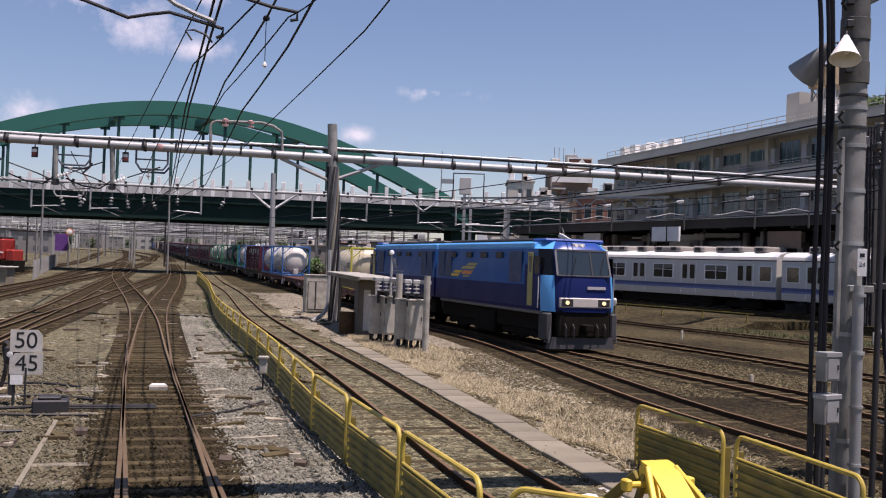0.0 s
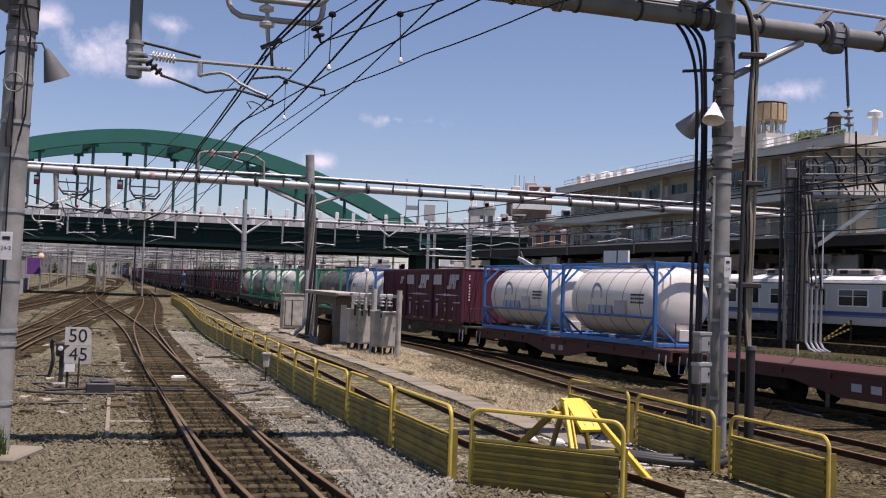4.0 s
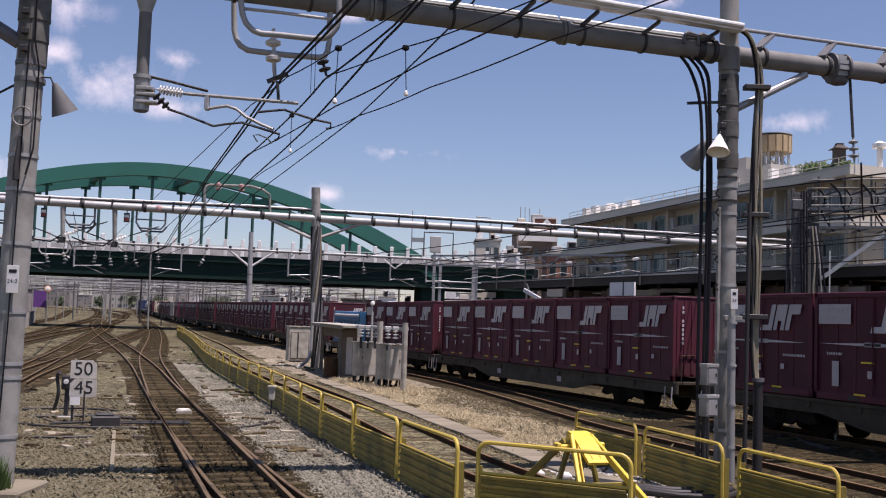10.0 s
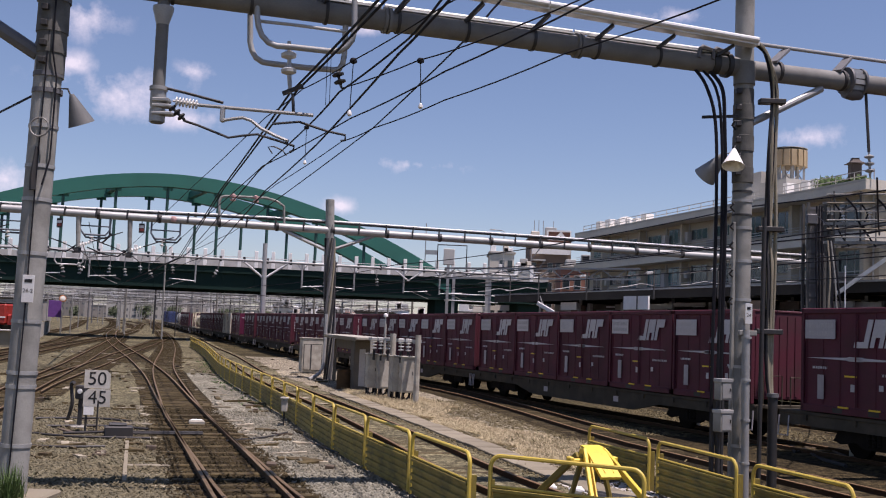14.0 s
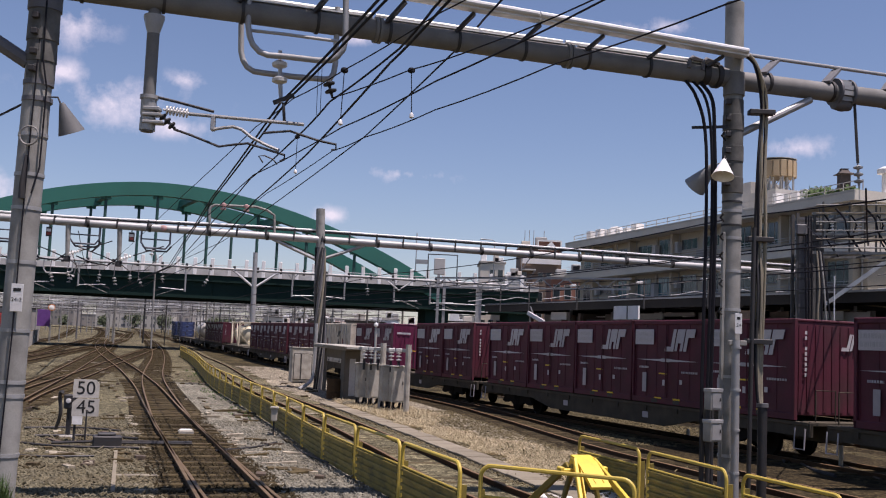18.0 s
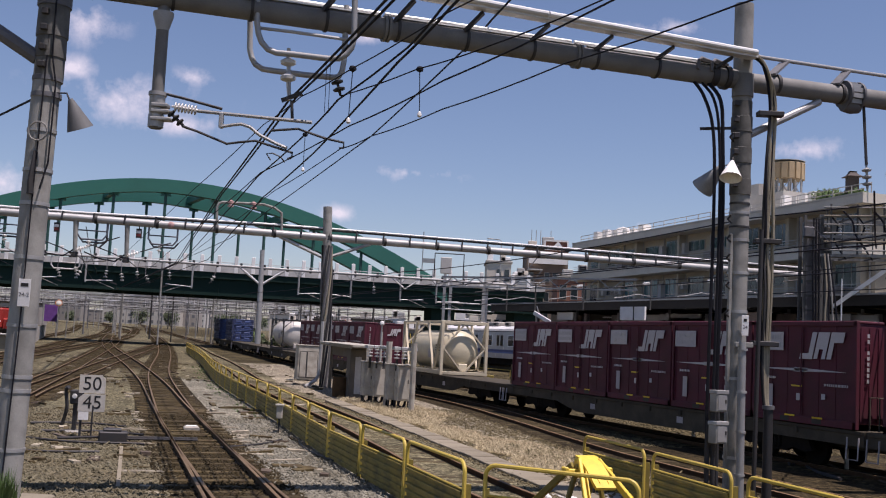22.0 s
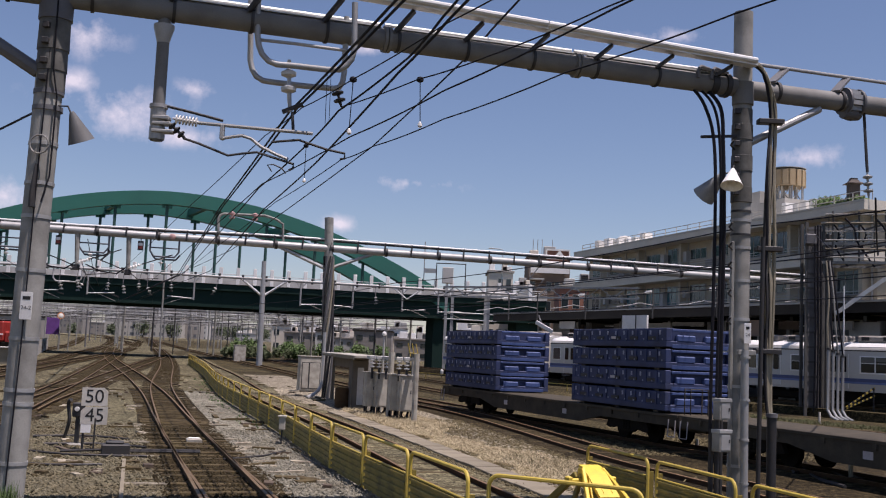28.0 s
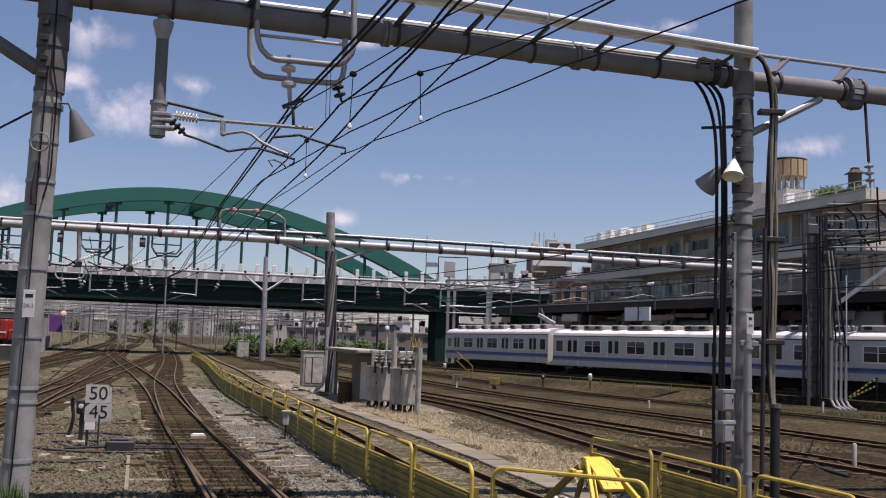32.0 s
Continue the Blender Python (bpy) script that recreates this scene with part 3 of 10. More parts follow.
# the tracks' plan lines, from the camera's side outwards
TRACK_A = Line([(11.8, -30), (5.43, -10), (-1.67, 12.3), (-8.47, 33.6), (-18.0, 63), (-38.6, 121), (-60, 190), (-79, 261), (-118, 340), (-190, 430)])
TRACK_A2 = Line([(16.5, -30), (7.4, -10), (-1.33, 12.3), (-4.05, 20), (-6.1, 26.2), (-8.35, 33.4), (-16.2, 60.5), (-25.6, 97), (-36.3, 136), (-54, 197), (-102, 360)])
TRACK_B = Line([(-5.5, 2), (-11.7, 25), (-18.4, 49.5), (-37.5, 119), (-46, 148)])
TRACK_D = Line([(-14.4, 36), (-16.1, 42.5), (-19.2, 56), (-23.2, 74), (-28.3, 98), (-36.0, 134)])
TRACK_C = Line([(-17, 20), (-31.6, 82.7), (-38.0, 111.4), (-45.2, 144), (-57.4, 192.6), (-71.4, 242.6), (-89, 300), (-135, 400)])
TRACK_C2 = Line([(-22, 30), (-35.4, 92.2), (-43.6, 121.5), (-55.4, 166.8), (-76.8, 241.3), (-100.7, 315.2), (-130, 398)])
TRACK_E = Line([(-44, 104), (-56.8, 150), (-66.1, 182.5), (-77.9, 220.4), (-107.4, 310.7)])
TRACK_T3 = Line([(2.95, 13.6), (0.92, 18.9), (-0.98, 25.9), (-3.37, 34.4), (-9.4, 54.4), (-17.0, 82.6), (-24.5, 108), (-36, 150)])
TRACK_K1 = Line([(11.6, 6), (6.3, 23.3), (5.15, 27), (4.15, 31.5), (2.9, 37.8), (0.9, 46.4), (-4.0, 61)])


def k2_plan(y):
    if y <= 37:
        return 6.05 - 0.37 * (y - 36.9)
    if y <= 100:
        return 6.05 - 0.37 * (y - 36.9) + 0.0003 * (y - 37) ** 2
    return -16.11 - 0.3322 * (y - 100)


TRACK_K2 = Line([(k2_plan(y), y) for y in [-560, -400, -250, -110, -60, -20] + list(range(0, 180, 10)) + [200, 260, 340, 420, 520, 640]])
TRACK_K3 = Line([(25, 2), (12.3, 36), (9.9, 42.5), (4.4, 56), (-3.8, 80), (-12, 104), (-27.5, 150)])
TRACK_K4 = Line([(36, 5), (18.0, 45), (13.0, 55.5), (7.6, 66), (-0.4, 86), (-7.0, 106), (-22, 150)])
TRACK_P = Line([(55.5, 0.0), (32.4, 46.9), (20.0, 67.3), (9.6, 84.5), (1.25, 103.4), (-9, 128), (-18, 152)])

loose_stones(105000, 12, "left", STONE, "loose tan and grey crushed stones")
loose_stones(120000, 14, "middle", GREYSTONE, "loose grey crushed stones beside the fence")
loose_stones(20000, 13, "bed", BEDSTONE, "dark rusty crushed stones between the rails")
loose_stones(60000, 15, "siding", STONE, "loose tan crushed stones along the siding")
loose_stones(42000, 16, "goods", BROWNSTONE, "loose brown crushed stones between the goods tracks")
ground_strip(TRACK_K2, 560, 960, -5.2, 26, DARKBALLAST, "dark brown sooty ballast between the goods tracks", "ground_dark", 0.003, 3)
ground_strip(TRACK_K1, 0.5, 24, -3.2, -0.5, DARKBALLAST, "dark sooty ballast beside the near goods track", "ground_dark", 0.006, 5)
ground_strip(TRACK_C, 118, 395, -75, 75, BROWNBALLAST, "grey-brown ballast of the far yard", "ground_far", 0.001, 8)
ground_strip(TRACK_K1, 0.5, 26.5, 1.0, 7.6, BEDMAT, "very dark ballast beside the near goods track", "ground_very_dark", 0.009, 9)
ground_strip(TRACK_B, 46, 150, -40, 14, BROWNBALLAST, "brown ballast under the far yard tracks", "ground_brown", 0.002, 7)
ground_strip(TRACK_T3, 17, 75, 1.6, 6.2, SOIL, "pale dry soil round the cabinets", "ground_soil", 0.007, 10)
ground_strip(TRACK_T3, 1.0, 30, 2.05, 4.9, SOIL, "pale dry soil between the siding and the goods tracks", "ground_soil", 0.005, 4)

RAIL_PROFILE = [(-0.061, 0.0), (0.061, 0.0), (0.061, 0.015), (0.010, 0.032), (0.010, 0.112), (0.0325, 0.120), (0.0325, 0.146), (0.024, 0.153), (-0.024, 0.153), (-0.0325, 0.146), (-0.0325, 0.120), (-0.010, 0.112), (-0.010, 0.032), (-0.061, 0.015)]
HEAD_FACES = {6, 7, 8}


def rail_shape(line, s0, s1, side, step, lift):
    sh = Shape()
    sh.sweep(RAIL_PROFILE, line.frames(s0, s1, step, side, lift))
    k = len(RAIL_PROFILE)
    for i in range(len(sh.f) - 2):
        if i % k in HEAD_FACES:
            sh.m[i] = 1
    return sh


SLEEPER = Shape().box((-1.05, -0.11, -0.16), (1.05, 0.11, 0.012), 0.012).mesh("sleeper", TIMBER)
LONGSLEEPER = Shape().box((-1.5, -0.10, -0.16), (1.5, 0.10, 0.015), 0.012).mesh("sleeper", BLEACHED)


STUBS = [Shape().box((x0, -w, -0.14), (x1, w, 0.02), 0.015).mesh("sleeper", BLEACHED) for x0, x1, w in ((-1.65, -0.85, 0.09), (-1.35, -0.62, 0.07), (0.68, 1.55, 0.09), (0.85, 1.3, 0.06), (-0.42, 0.12, 0.08), (-0.05, 0.45, 0.06), (0.5, 0.9, 0.08), (-1.2, -0.75, 0.08))]
LAID = [0]


def track(line, label, near=(0, 0), s0=0.0, s1=None, sleeper=SLEEPER, step=2.0, ties=0.0, bed0=None, lift=0.0, bedmat=BEDMAT, half=1.08, sunk=0.0, head=RAILTOP):
    """A track with two rails; sleepers of the near stretch are pieces, the rest one mesh."""
    s1 = line.length if s1 is None else s1
    t = thing("railway_track", label, "railway track", "tracks of the yard", "structure")
    for side in (-0.566, 0.566):
        part("rail", rail_shape(line, s0, s1, side, step, lift), [RUST if head is RAILTOP else LITRUST, head], t)
    bed0 = s0 if bed0 is None else bed0
    LAID[0] += 1
    top = 0.006 + 0.004 * LAID[0] + lift
    bed = Shape().sweep([(-half - 0.4, -0.03), (half + 0.4, -0.03), (half, top), (-half, top)], line.frames(bed0, min(s1, bed0 + 420), step * 2, 0, 0.0))
    part("ballast_bed", bed, bedmat, t, "dark rusty ballast bed" if bedmat is BEDMAT else "pale ballast bed")
    rest = Shape()
    s = bed0 + 0.3
    while s < min(s1 - 0.2, bed0 + 330):
        p, r, f = line.at(s)
        jit = random.uniform(-0.04, 0.04)
        m = Matrix((r, f, Vector((0, 0, 1)))).transposed().to_4x4()
        m.translation = p + r * random.uniform(-0.05, 0.05) + Vector((0, 0, top + 0.004 + random.uniform(-0.014, 0.012)))
        m = m @ pose(0, 0, -sunk, 0, 0, random.uniform(-1.5, 1.5))
        if sleeper is LONGSLEEPER:
            m = m @ pose(0, 0, random.uniform(-0.032, 0.014), 0, random.uniform(-1.0, 1.0), random.uniform(-1, 1))
        if p.y < ties:
            pass
        elif sleeper is LONGSLEEPER and p.y <= near[1]:
            part("sleeper", SLEEPER, TIMBER, t, at=m @ pose(0, 0, 0.022))
            for stub in random.sample(STUBS, random.choice((1, 1, 2, 2, 3))):
                part("sleeper", stub, BLEACHED, t, at=m @ pose(random.uniform(-0.15, 0.15), random.uniform(-0.04, 0.04), random.uniform(-0.01, 0.012), 0, 0, random.uniform(-4, 4)))
        elif near[0] <= p.y <= near[1]:
            part("sleeper", sleeper, TIMBER, t, at=m)
        elif p.y > 8:
            rest.box((-1.05, -0.11, -0.1), (1.05, 0.11, 0.012), 0, m)
        s += 0.62 + jit
    if rest.v:
        tagged(part("sleepers", rest, TIMBER, t), kind="stuff")
    return t


track(TRACK_A, "rusty running track on weathered timber sleepers in ballast", (9, 36), 22, sleeper=LONGSLEEPER, half=0.95)
track(TRACK_A2, "rusty turnout track closing on the running track", (0, 0), 22, step=1.0, ties=32)
track(TRACK_B, "rusty crossover track on dark sleepers")
track(TRACK_D, "rusty crossover track through the diamond crossing")
track(TRACK_C, "rusty yard track in brown ballast")
track(TRACK_C2, "rusty outer yard track in brown ballast")
track(TRACK_E, "rusty track along the yard's far edge")
track(TRACK_T3, "rusty dead-end siding track behind the yellow fence", (13, 36), bedmat=BALLAST, sunk=0.02, head=RAILBROWN)
track(TRACK_K1, "rusty track curving beside the goods line", (18, 40), bedmat=BEDMAT, sunk=0.02, head=RAILBROWN)
track(TRACK_K2, "goods line track on which the long train runs", (0, 0), 0, 1100, bed0=560, head=RAILBROWN)
track(TRACK_K3, "rusty through track beyond the goods line", head=RAILBROWN)
track(TRACK_K4, "rusty through track beside the platform")
track(TRACK_P, "platform track on which the electric train stands", lift=0.55)


# yellow fence
def bent_rail(a, b, h, r=0.032, rad=0.16):
    """A bar that rises at a, runs along the top and comes down at b, with rounded corners."""
    a, b = Vector(a), Vector(b)
    d = (b - a).normalized()
    pts = [a]
    for k in range(7):
        g = k / 6 * math.pi / 2
        pts.append(a + Vector((0, 0, h - rad)) + d * rad * (1 - math.cos(g)) + Vector((0, 0, rad * math.sin(g))))
    for k in range(7):
        g = k / 6 * math.pi / 2
        pts.append(b + Vector((0, 0, h - rad)) - d * rad * (1 - math.sin(g)) + Vector((0, 0, rad * math.cos(g))))
    pts.append(b)
    return pts


def corrugated(a, b, z0, z1, ribs, depth=0.035):
    """A ribbed sheet panel between a and b."""
    a, b = Vector(a), Vector(b)
    d = (b - a).normalized()
    nrm = Vector((-d.y, d.x, 0))
    prof = []
    for k in range(ribs):
        z = z0 + (z1 - z0) * k / ribs
        h = (z1 - z0) / ribs
        prof += [(0, z), (0, z + h * 0.42), (depth, z + h * 0.55), (depth, z + h * 0.87)]
    prof += [(0, z1), (-0.006, z1), (-0.006, z0)]
    fr = [(Vector((p.x, p.y, ground_z(p.y))), nrm, Vector((0, 0, 1))) for p in (a, b)]
    return Shape().sweep(prof, fr)


FENCE = Line([(0.42, 14.73), (-0.95, 18.9), (-2.46, 23.46), (-5.45, 34), (-11.42, 53.96), (-18.94, 82.4), (-26.24, 107.7)])
ground_strip(FENCE, 0.2, 60, -2.9, -0.05, GREYBALLAST, "grey crushed ballast beside the yellow fence", "ground_grey", 0.003, 6)
YELLOW_FENCE = thing("yellow_fence", "yellow tube-framed yard fence with ribbed sheet panels", "fence")


def fence_panel(a, b, h=1.02, ribs=5, mids=1):
    a, b = Vector((a[0], a[1], 0)), Vector((b[0], b[1], 0))
    d = (b - a).normalized()
    a, b = a + d * 0.06, b - d * 0.06
    za, zb = ground_z(a.y), ground_z(b.y)
    t = part("panel", corrugated(a + d * 0.05, b - d * 0.05, 0.03, 0.62, ribs), YELLOW, YELLOW_FENCE, "faded olive-yellow ribbed sheet")
    a3, b3 = a + Vector((0, 0, za - 0.15)), b + Vector((0, 0, zb - 0.15))
    part("frame", Shape().tube(bent_rail(a3, b3, h + 0.15), 0.03, 8), YELLOWBRIGHT, t, "bright yellow bent tube frame")
    part("mid_rail", Shape().tube([a + Vector((0, 0, za + 0.64)), b + Vector((0, 0, zb + 0.64))], 0.02, 6), YELLOWBRIGHT, t)
    for k in range(mids):
        m = a.lerp(b, (k + 1) / (mids + 1))
        part("post", Shape().tube([m + Vector((0, 0, ground_z(m.y) - 0.1)), m + Vector((0, 0, ground_z(m.y) + h))], 0.026, 8), YELLOW, t)
    for q in (a, b):
        part("anchor_post", Shape().beam(q + Vector((0, 0, ground_z(q.y) - 0.2)) + Vector((d.y, -d.x, 0)) * 0.07, q + Vector((0, 0, ground_z(q.y) + 0.72)) + Vector((d.y, -d.x, 0)) * 0.07, 0.07, 0.05), YELLOW, t)
    return t


for k in range(int(FENCE.length / 3.0)):
    p, q = FENCE.at(k * 3.0)[0], FENCE.at(k * 3.0 + 2.96)[0]
    fence_panel(p, q, mids=0)
fence_panel((2.62, 13.35), (0.62, 14.42), h=1.05, ribs=5, mids=0)
fence_panel((4.50, 16.05), (3.80, 18.75), h=0.93, mids=0)
fence_panel((3.74, 18.95), (2.95, 21.45), h=0.94, mids=0)
fence_panel((5.29, 13.5), (4.60, 15.75), h=0.93, mids=0)



# buffer stop
def buffer_stop():
    t = thing("buffer_stop", "yellow steel rail-built buffer stop at the siding's end", "buffer stop", at=pose(2.22, 15.55, 0, 0, 0, 21))
    for sx in (-1, 1):
        part("raking_strut", Shape().beam((sx * 0.566, -1.20, 0.10), (sx * 0.15, -0.02, 1.06), 0.055, 0.10, c=0.01), BUFFERYELLOW, t)
        part("strut_flange", Shape().beam((sx * 0.566 + 0.05, -1.26, 0.06), (sx * 0.15 + 0.04, -0.10, 1.00), 0.02, 0.09, c=0.004), BUFFERYELLOW, t)
        part("back_strut", Shape().beam((sx * 0.55, 1.10, 0.08), (sx * 0.19, 0.10, 0.98), 0.07, 0.10, c=0.01), YELLOW, t)
        pin = part("buffer_pin", Shape().tube([(sx * 0.14, 0.0, 0.90), (sx * 0.36, 0.0, 0.90)], 0.035, 10), BUFFERYELLOW, t)
        part("nut", Shape().box((sx * 0.36 - 0.05, -0.06, 0.84), (sx * 0.36 + 0.03, 0.06, 0.96), 0.015), BUFFERYELLOW, pin)
        part("gusset", Shape().add([(sx * 0.07 - 0.012, -0.33, 0.83), (sx * 0.07 + 0.012, -0.33, 0.83), (sx * 0.07 + 0.012, -0.52, 0.72), (sx * 0.07 - 0.012, -0.52, 0.72), (sx * 0.07, -0.50, 0.80), (sx * 0.07, -0.34, 0.89)], [(0, 1, 2, 3), (3, 2, 4), (0, 5, 1), (0, 3, 4, 5), (1, 5, 4, 2)]), BUFFERYELLOW, t)
        part("upright", Shape().beam((sx * 0.40, 0.05, 0.10), (sx * 0.14, 0.03, 1.0), 0.06, 0.08, c=0.01), YELLOW, t)
    part("face_plate", Shape().sweep([(-0.02, 1.10), (0.10, 1.12), (0.10, 1.09), (-0.04, 1.06), (-0.53, 0.70), (-0.56, 0.74), (-0.25, 0.96)], [((-0.16, 0, 0), (0, 1, 0), (0, 0, 1)), ((0.16, 0, 0), (0, 1, 0), (0, 0, 1))]), BUFFERYELLOW, t)
    part("buffer_beam", Shape().box((-0.17, 0.0, 0.80), (0.17, 0.12, 1.08), 0.015), BUFFERYELLOW, t)
    part("cross_tie", Shape().box((-0.42, -0.66, 0.40), (0.42, -0.60, 0.47), 0.008), YELLOW, t)
    return t


buffer_stop()
hoses = thing("cable_pipes", "thick grey cable pipes lying behind the buffer stop", "pipes")
for k in (0, 1, 2):
    part("pipe", Shape().tube([(2.55, 17.9 - 0.3 * k, 0.1), (3.2, 17.2 - 0.25 * k, 0.12), (3.9, 16.95 - 0.3 * k, 0.1), (4.55, 17.0 - 0.35 * k, 0.1), (4.9, 17.5 - 0.4 * k, 0.12)], 0.055, 10), DARKSTEEL, hoses)



# near gantry
def G1(x, dz=0.0, dy=0.0):
    """A point on the near gantry's beam line."""
    return Vector((x, 15.4 + 0.318 * (x + 6.1) + dy, 7.80 + dz))


def banded_pole(name, base, top, r0, r1, bands, mat=POLE, label=""):
    t = thing(name, label or "grey tubular steel catenary pole", "pole", "catenary poles")
    b, e = Vector(base), Vector(top)
    part("shaft", Shape().tube([b + (e - b) * (k / 8) for k in range(9)], r0, 18, r1=r1), mat, t)
    for h in bands:
        f = h / (e - b).length
        rr = r0 + (r1 - r0) * f + 0.012
        part("band", Shape().lathe(b + (e - b) * f - Vector((0, 0, 0.03)), e - b, [(0, rr - 0.02), (0, rr), (0.055, rr), (0.055, rr - 0.02)], 18), GALV, t)
    return t


WEATHEREDCOIL = material("pale_wire", (0.22, 0.21, 0.19), 0.5, scale=5)
left_pole = banded_pole("catenary_pole", (-6.22, 15.4, -0.1), (-6.10, 15.43, 9.4), 0.205, 0.20, (0.9, 1.75, 1.95, 2.7, 3.7, 4.5, 5.0, 5.6, 6.4, 7.2), label="grey banded steel catenary pole on a concrete footing")
right_pole = banded_pole("catenary_pole", (5.29, 18.93, -0.1), (5.29, 18.98, 9.22), 0.178, 0.172, (1.0, 2.4, 3.6, 4.3, 4.9, 5.4, 6.1, 6.5, 6.9), label="grey banded steel catenary pole hung with cables")
part("footing", Shape().box((-6.75, 14.75, -0.1), (-5.68, 15.95, 0.10), 0.03), PALECON, left_pole, "pale concrete footing")
for k, z in enumerate((3.4, 3.9, 4.4, 4.75, 5.1, 6.6)):
    part("cable_clip", Shape().tube([(5.12, 18.85, z), (5.02, 18.72, z + 0.05), (5.06, 18.66, z + 0.12)], 0.018, 6), DARKSTEEL, right_pole)
for x, y, z0, z1 in ((-6.13, 15.17, 0.1, 7.2),):
    part("earth_cable", Shape().tube([(x - 0.07, y + 0.01, z0), (x, y, 2.5), (x + 0.02, y + 0.02, 5), (x + 0.05, y + 0.05, z1)], 0.012, 6), CABLE, left_pole)


def number_plate(words, at, parent, w=0.17, h=0.40):
    pl = part("number_plate", Shape().box((-w / 2, -0.006, -h / 2), (w / 2, 0.006, h / 2), 0.003), WHITE, parent, "white enamel pole number plate", at=at)
    text_part("number", words, 0.082, BLACK, pl, pose(0, -0.009, -0.03, 90, 0, 0))
    part("stripe", Shape().box((-w / 2 + 0.03, -0.009, h / 2 - 0.11), (w / 2 - 0.03, -0.007, h / 2 - 0.06)), BLACK, pl)


WRAP = material("dark_grimy_pole_wrap", (0.115, 0.112, 0.10), 0.8, dirt=(0.05, 0.05, 0.046), dirt_amount=0.9, scale=4, grain=40)
part("wrapped_sleeve", Shape().lathe((5.29, 18.95, 5.62), (0, 0, 1), [(0.005 + 0.006 * (k % 2) + 0.29 * (k // 2), 0.181 if (k // 2) % 2 == k % 2 else 0.192) for k in range(13)], 18), WRAP, right_pole, "dark grimy clamped sleeve")
for k in range(6):
    z = 5.75 + 0.3 * k
    part("sleeve_bolt", Shape().box((5.10, 18.74, z), (5.20, 18.84, z + 0.10), 0.01), DARKSTEEL, right_pole)
part("side_channel", Shape().box((5.10, 18.82, 0.0), (5.155, 18.90, 4.9), 0.008), POLE, right_pole, "narrow galvanised cable channel")
for z in (5.02, 5.45):
    part("strap", Shape().lathe((5.29, 18.95, z), (0, 0.0, 1), [(0, 0.168), (0, 0.184), (0.035, 0.184), (0.035, 0.168)], 18), DARKSTEEL, right_pole)


coil = [(-6.10 + 0.14 * math.cos(k * 0.5), 15.14, 5.45 + 0.14 * math.sin(k * 0.5)) for k in range(27)]
part("cable_coil", Shape().tube(coil, 0.012, 6), WEATHEREDCOIL, left_pole, "coil of pale wire")
part("hanging_strap", Shape().tube([(-6.13, 15.17, 5.16), (-6.14, 15.16, 4.95), (-6.15, 15.15, 4.72), (-6.14, 15.16, 4.52)], 0.02, 8, r1=0.055), DARKSTEEL, left_pole, "dark frayed strap")
part("earth_cable", Shape().tube([(-6.02, 15.2, 8.0), (-6.0, 15.19, 6.6), (-5.94, 15.25, 6.2), (-5.95, 15.24, 5.0), (-6.02, 15.18, 4.6)], 0.014, 6), CABLE, left_pole)
for z in (6.0, 6.25, 6.7, 7.0):
    part("strap", Shape().lathe((-6.13, 15.42, z), (0, 0, 1), [(0, 0.2), (0, 0.222), (0.07, 0.222), (0.07, 0.2)], 18), LOCOGREY, left_pole)
# Clamped head; its dark wrap also carries the shade of the beam above.
part("wrapped_sleeve", Shape().lathe((-6.12, 15.42, 6.3), (0, 0, 1), [(0, 0.2), (0, 0.214), (0.3, 0.214), (0.31, 0.226), (0.62, 0.218), (0.63, 0.235), (1.12, 0.226), (1.12, 0.2)], 18), WRAP, left_pole, "grimy clamped pole head, darkened as in the beam's shade")
for z in (6.42, 6.68, 6.98, 7.22):
    part("clamp_bolt", Shape().box((-6.20, 15.12, z), (-6.10, 15.22, z + 0.09), 0.01), DARKSTEEL, left_pole)
number_plate("24-2", pose(-6.10, 15.16, 3.07, 0, 0, 4), left_pole)
number_plate("24", pose(5.38, 18.72, 3.25, 0, 0, -6), right_pole, 0.12, 0.36)

gantry = thing("catenary_gantry", "grey tubular gantry beam with a bright cable tray across the tracks", "gantry", "catenary gantries")
part("main_beam", Shape().tube([G1(-8.5), G1(-6.0), G1(-2), G1(2), G1(5.2)], 0.18, 20), BEAMGREY, gantry)
for dx0, dx1 in ((-8.4, -1.3), (-1.05, 2.0), (2.25, 5.0)):
    part("beam_cap", Shape().beam(G1(dx0, 0.185, -0.03), G1(dx1, 0.185, -0.03), 0.16, 0.022), WHITESTEEL, gantry, "bright flat cover strip")
part("main_beam", Shape().tube([G1(5.35, -0.03), G1(9), G1(14)], 0.178, 20), BEAMGREY, gantry)
# bolted joint with ribs between its two rings
AXIS1 = (G1(1) - G1(0)).normalized()
joint = part("flange", Shape().lathe(G1(7.42), AXIS1, [(0, 0.17), (0, 0.265), (0.03, 0.275), (0.05, 0.265), (0.05, 0.19), (0.30, 0.19), (0.30, 0.265), (0.32, 0.275), (0.35, 0.265), (0.35, 0.17)], 20), LOCOGREY, gantry, "bolted ribbed beam joint")
for k in range(12):
    a = k * math.pi / 6 + 0.2
    out = Vector((0, 0, 1)) * math.cos(a) + AXIS1.cross(Vector((0, 0, 1))) * math.sin(a)
    part("joint_rib", Shape().beam(G1(7.45) + out * 0.215, G1(7.74) + out * 0.215, 0.022, 0.085), GALV, joint)
part("joint_shoe", Shape().lathe(G1(7.40, -0.21), AXIS1, [(0, 0.02), (0.02, 0.12), (0.2, 0.15), (0.38, 0.12), (0.4, 0.02)], 14), LOCOGREY, joint)
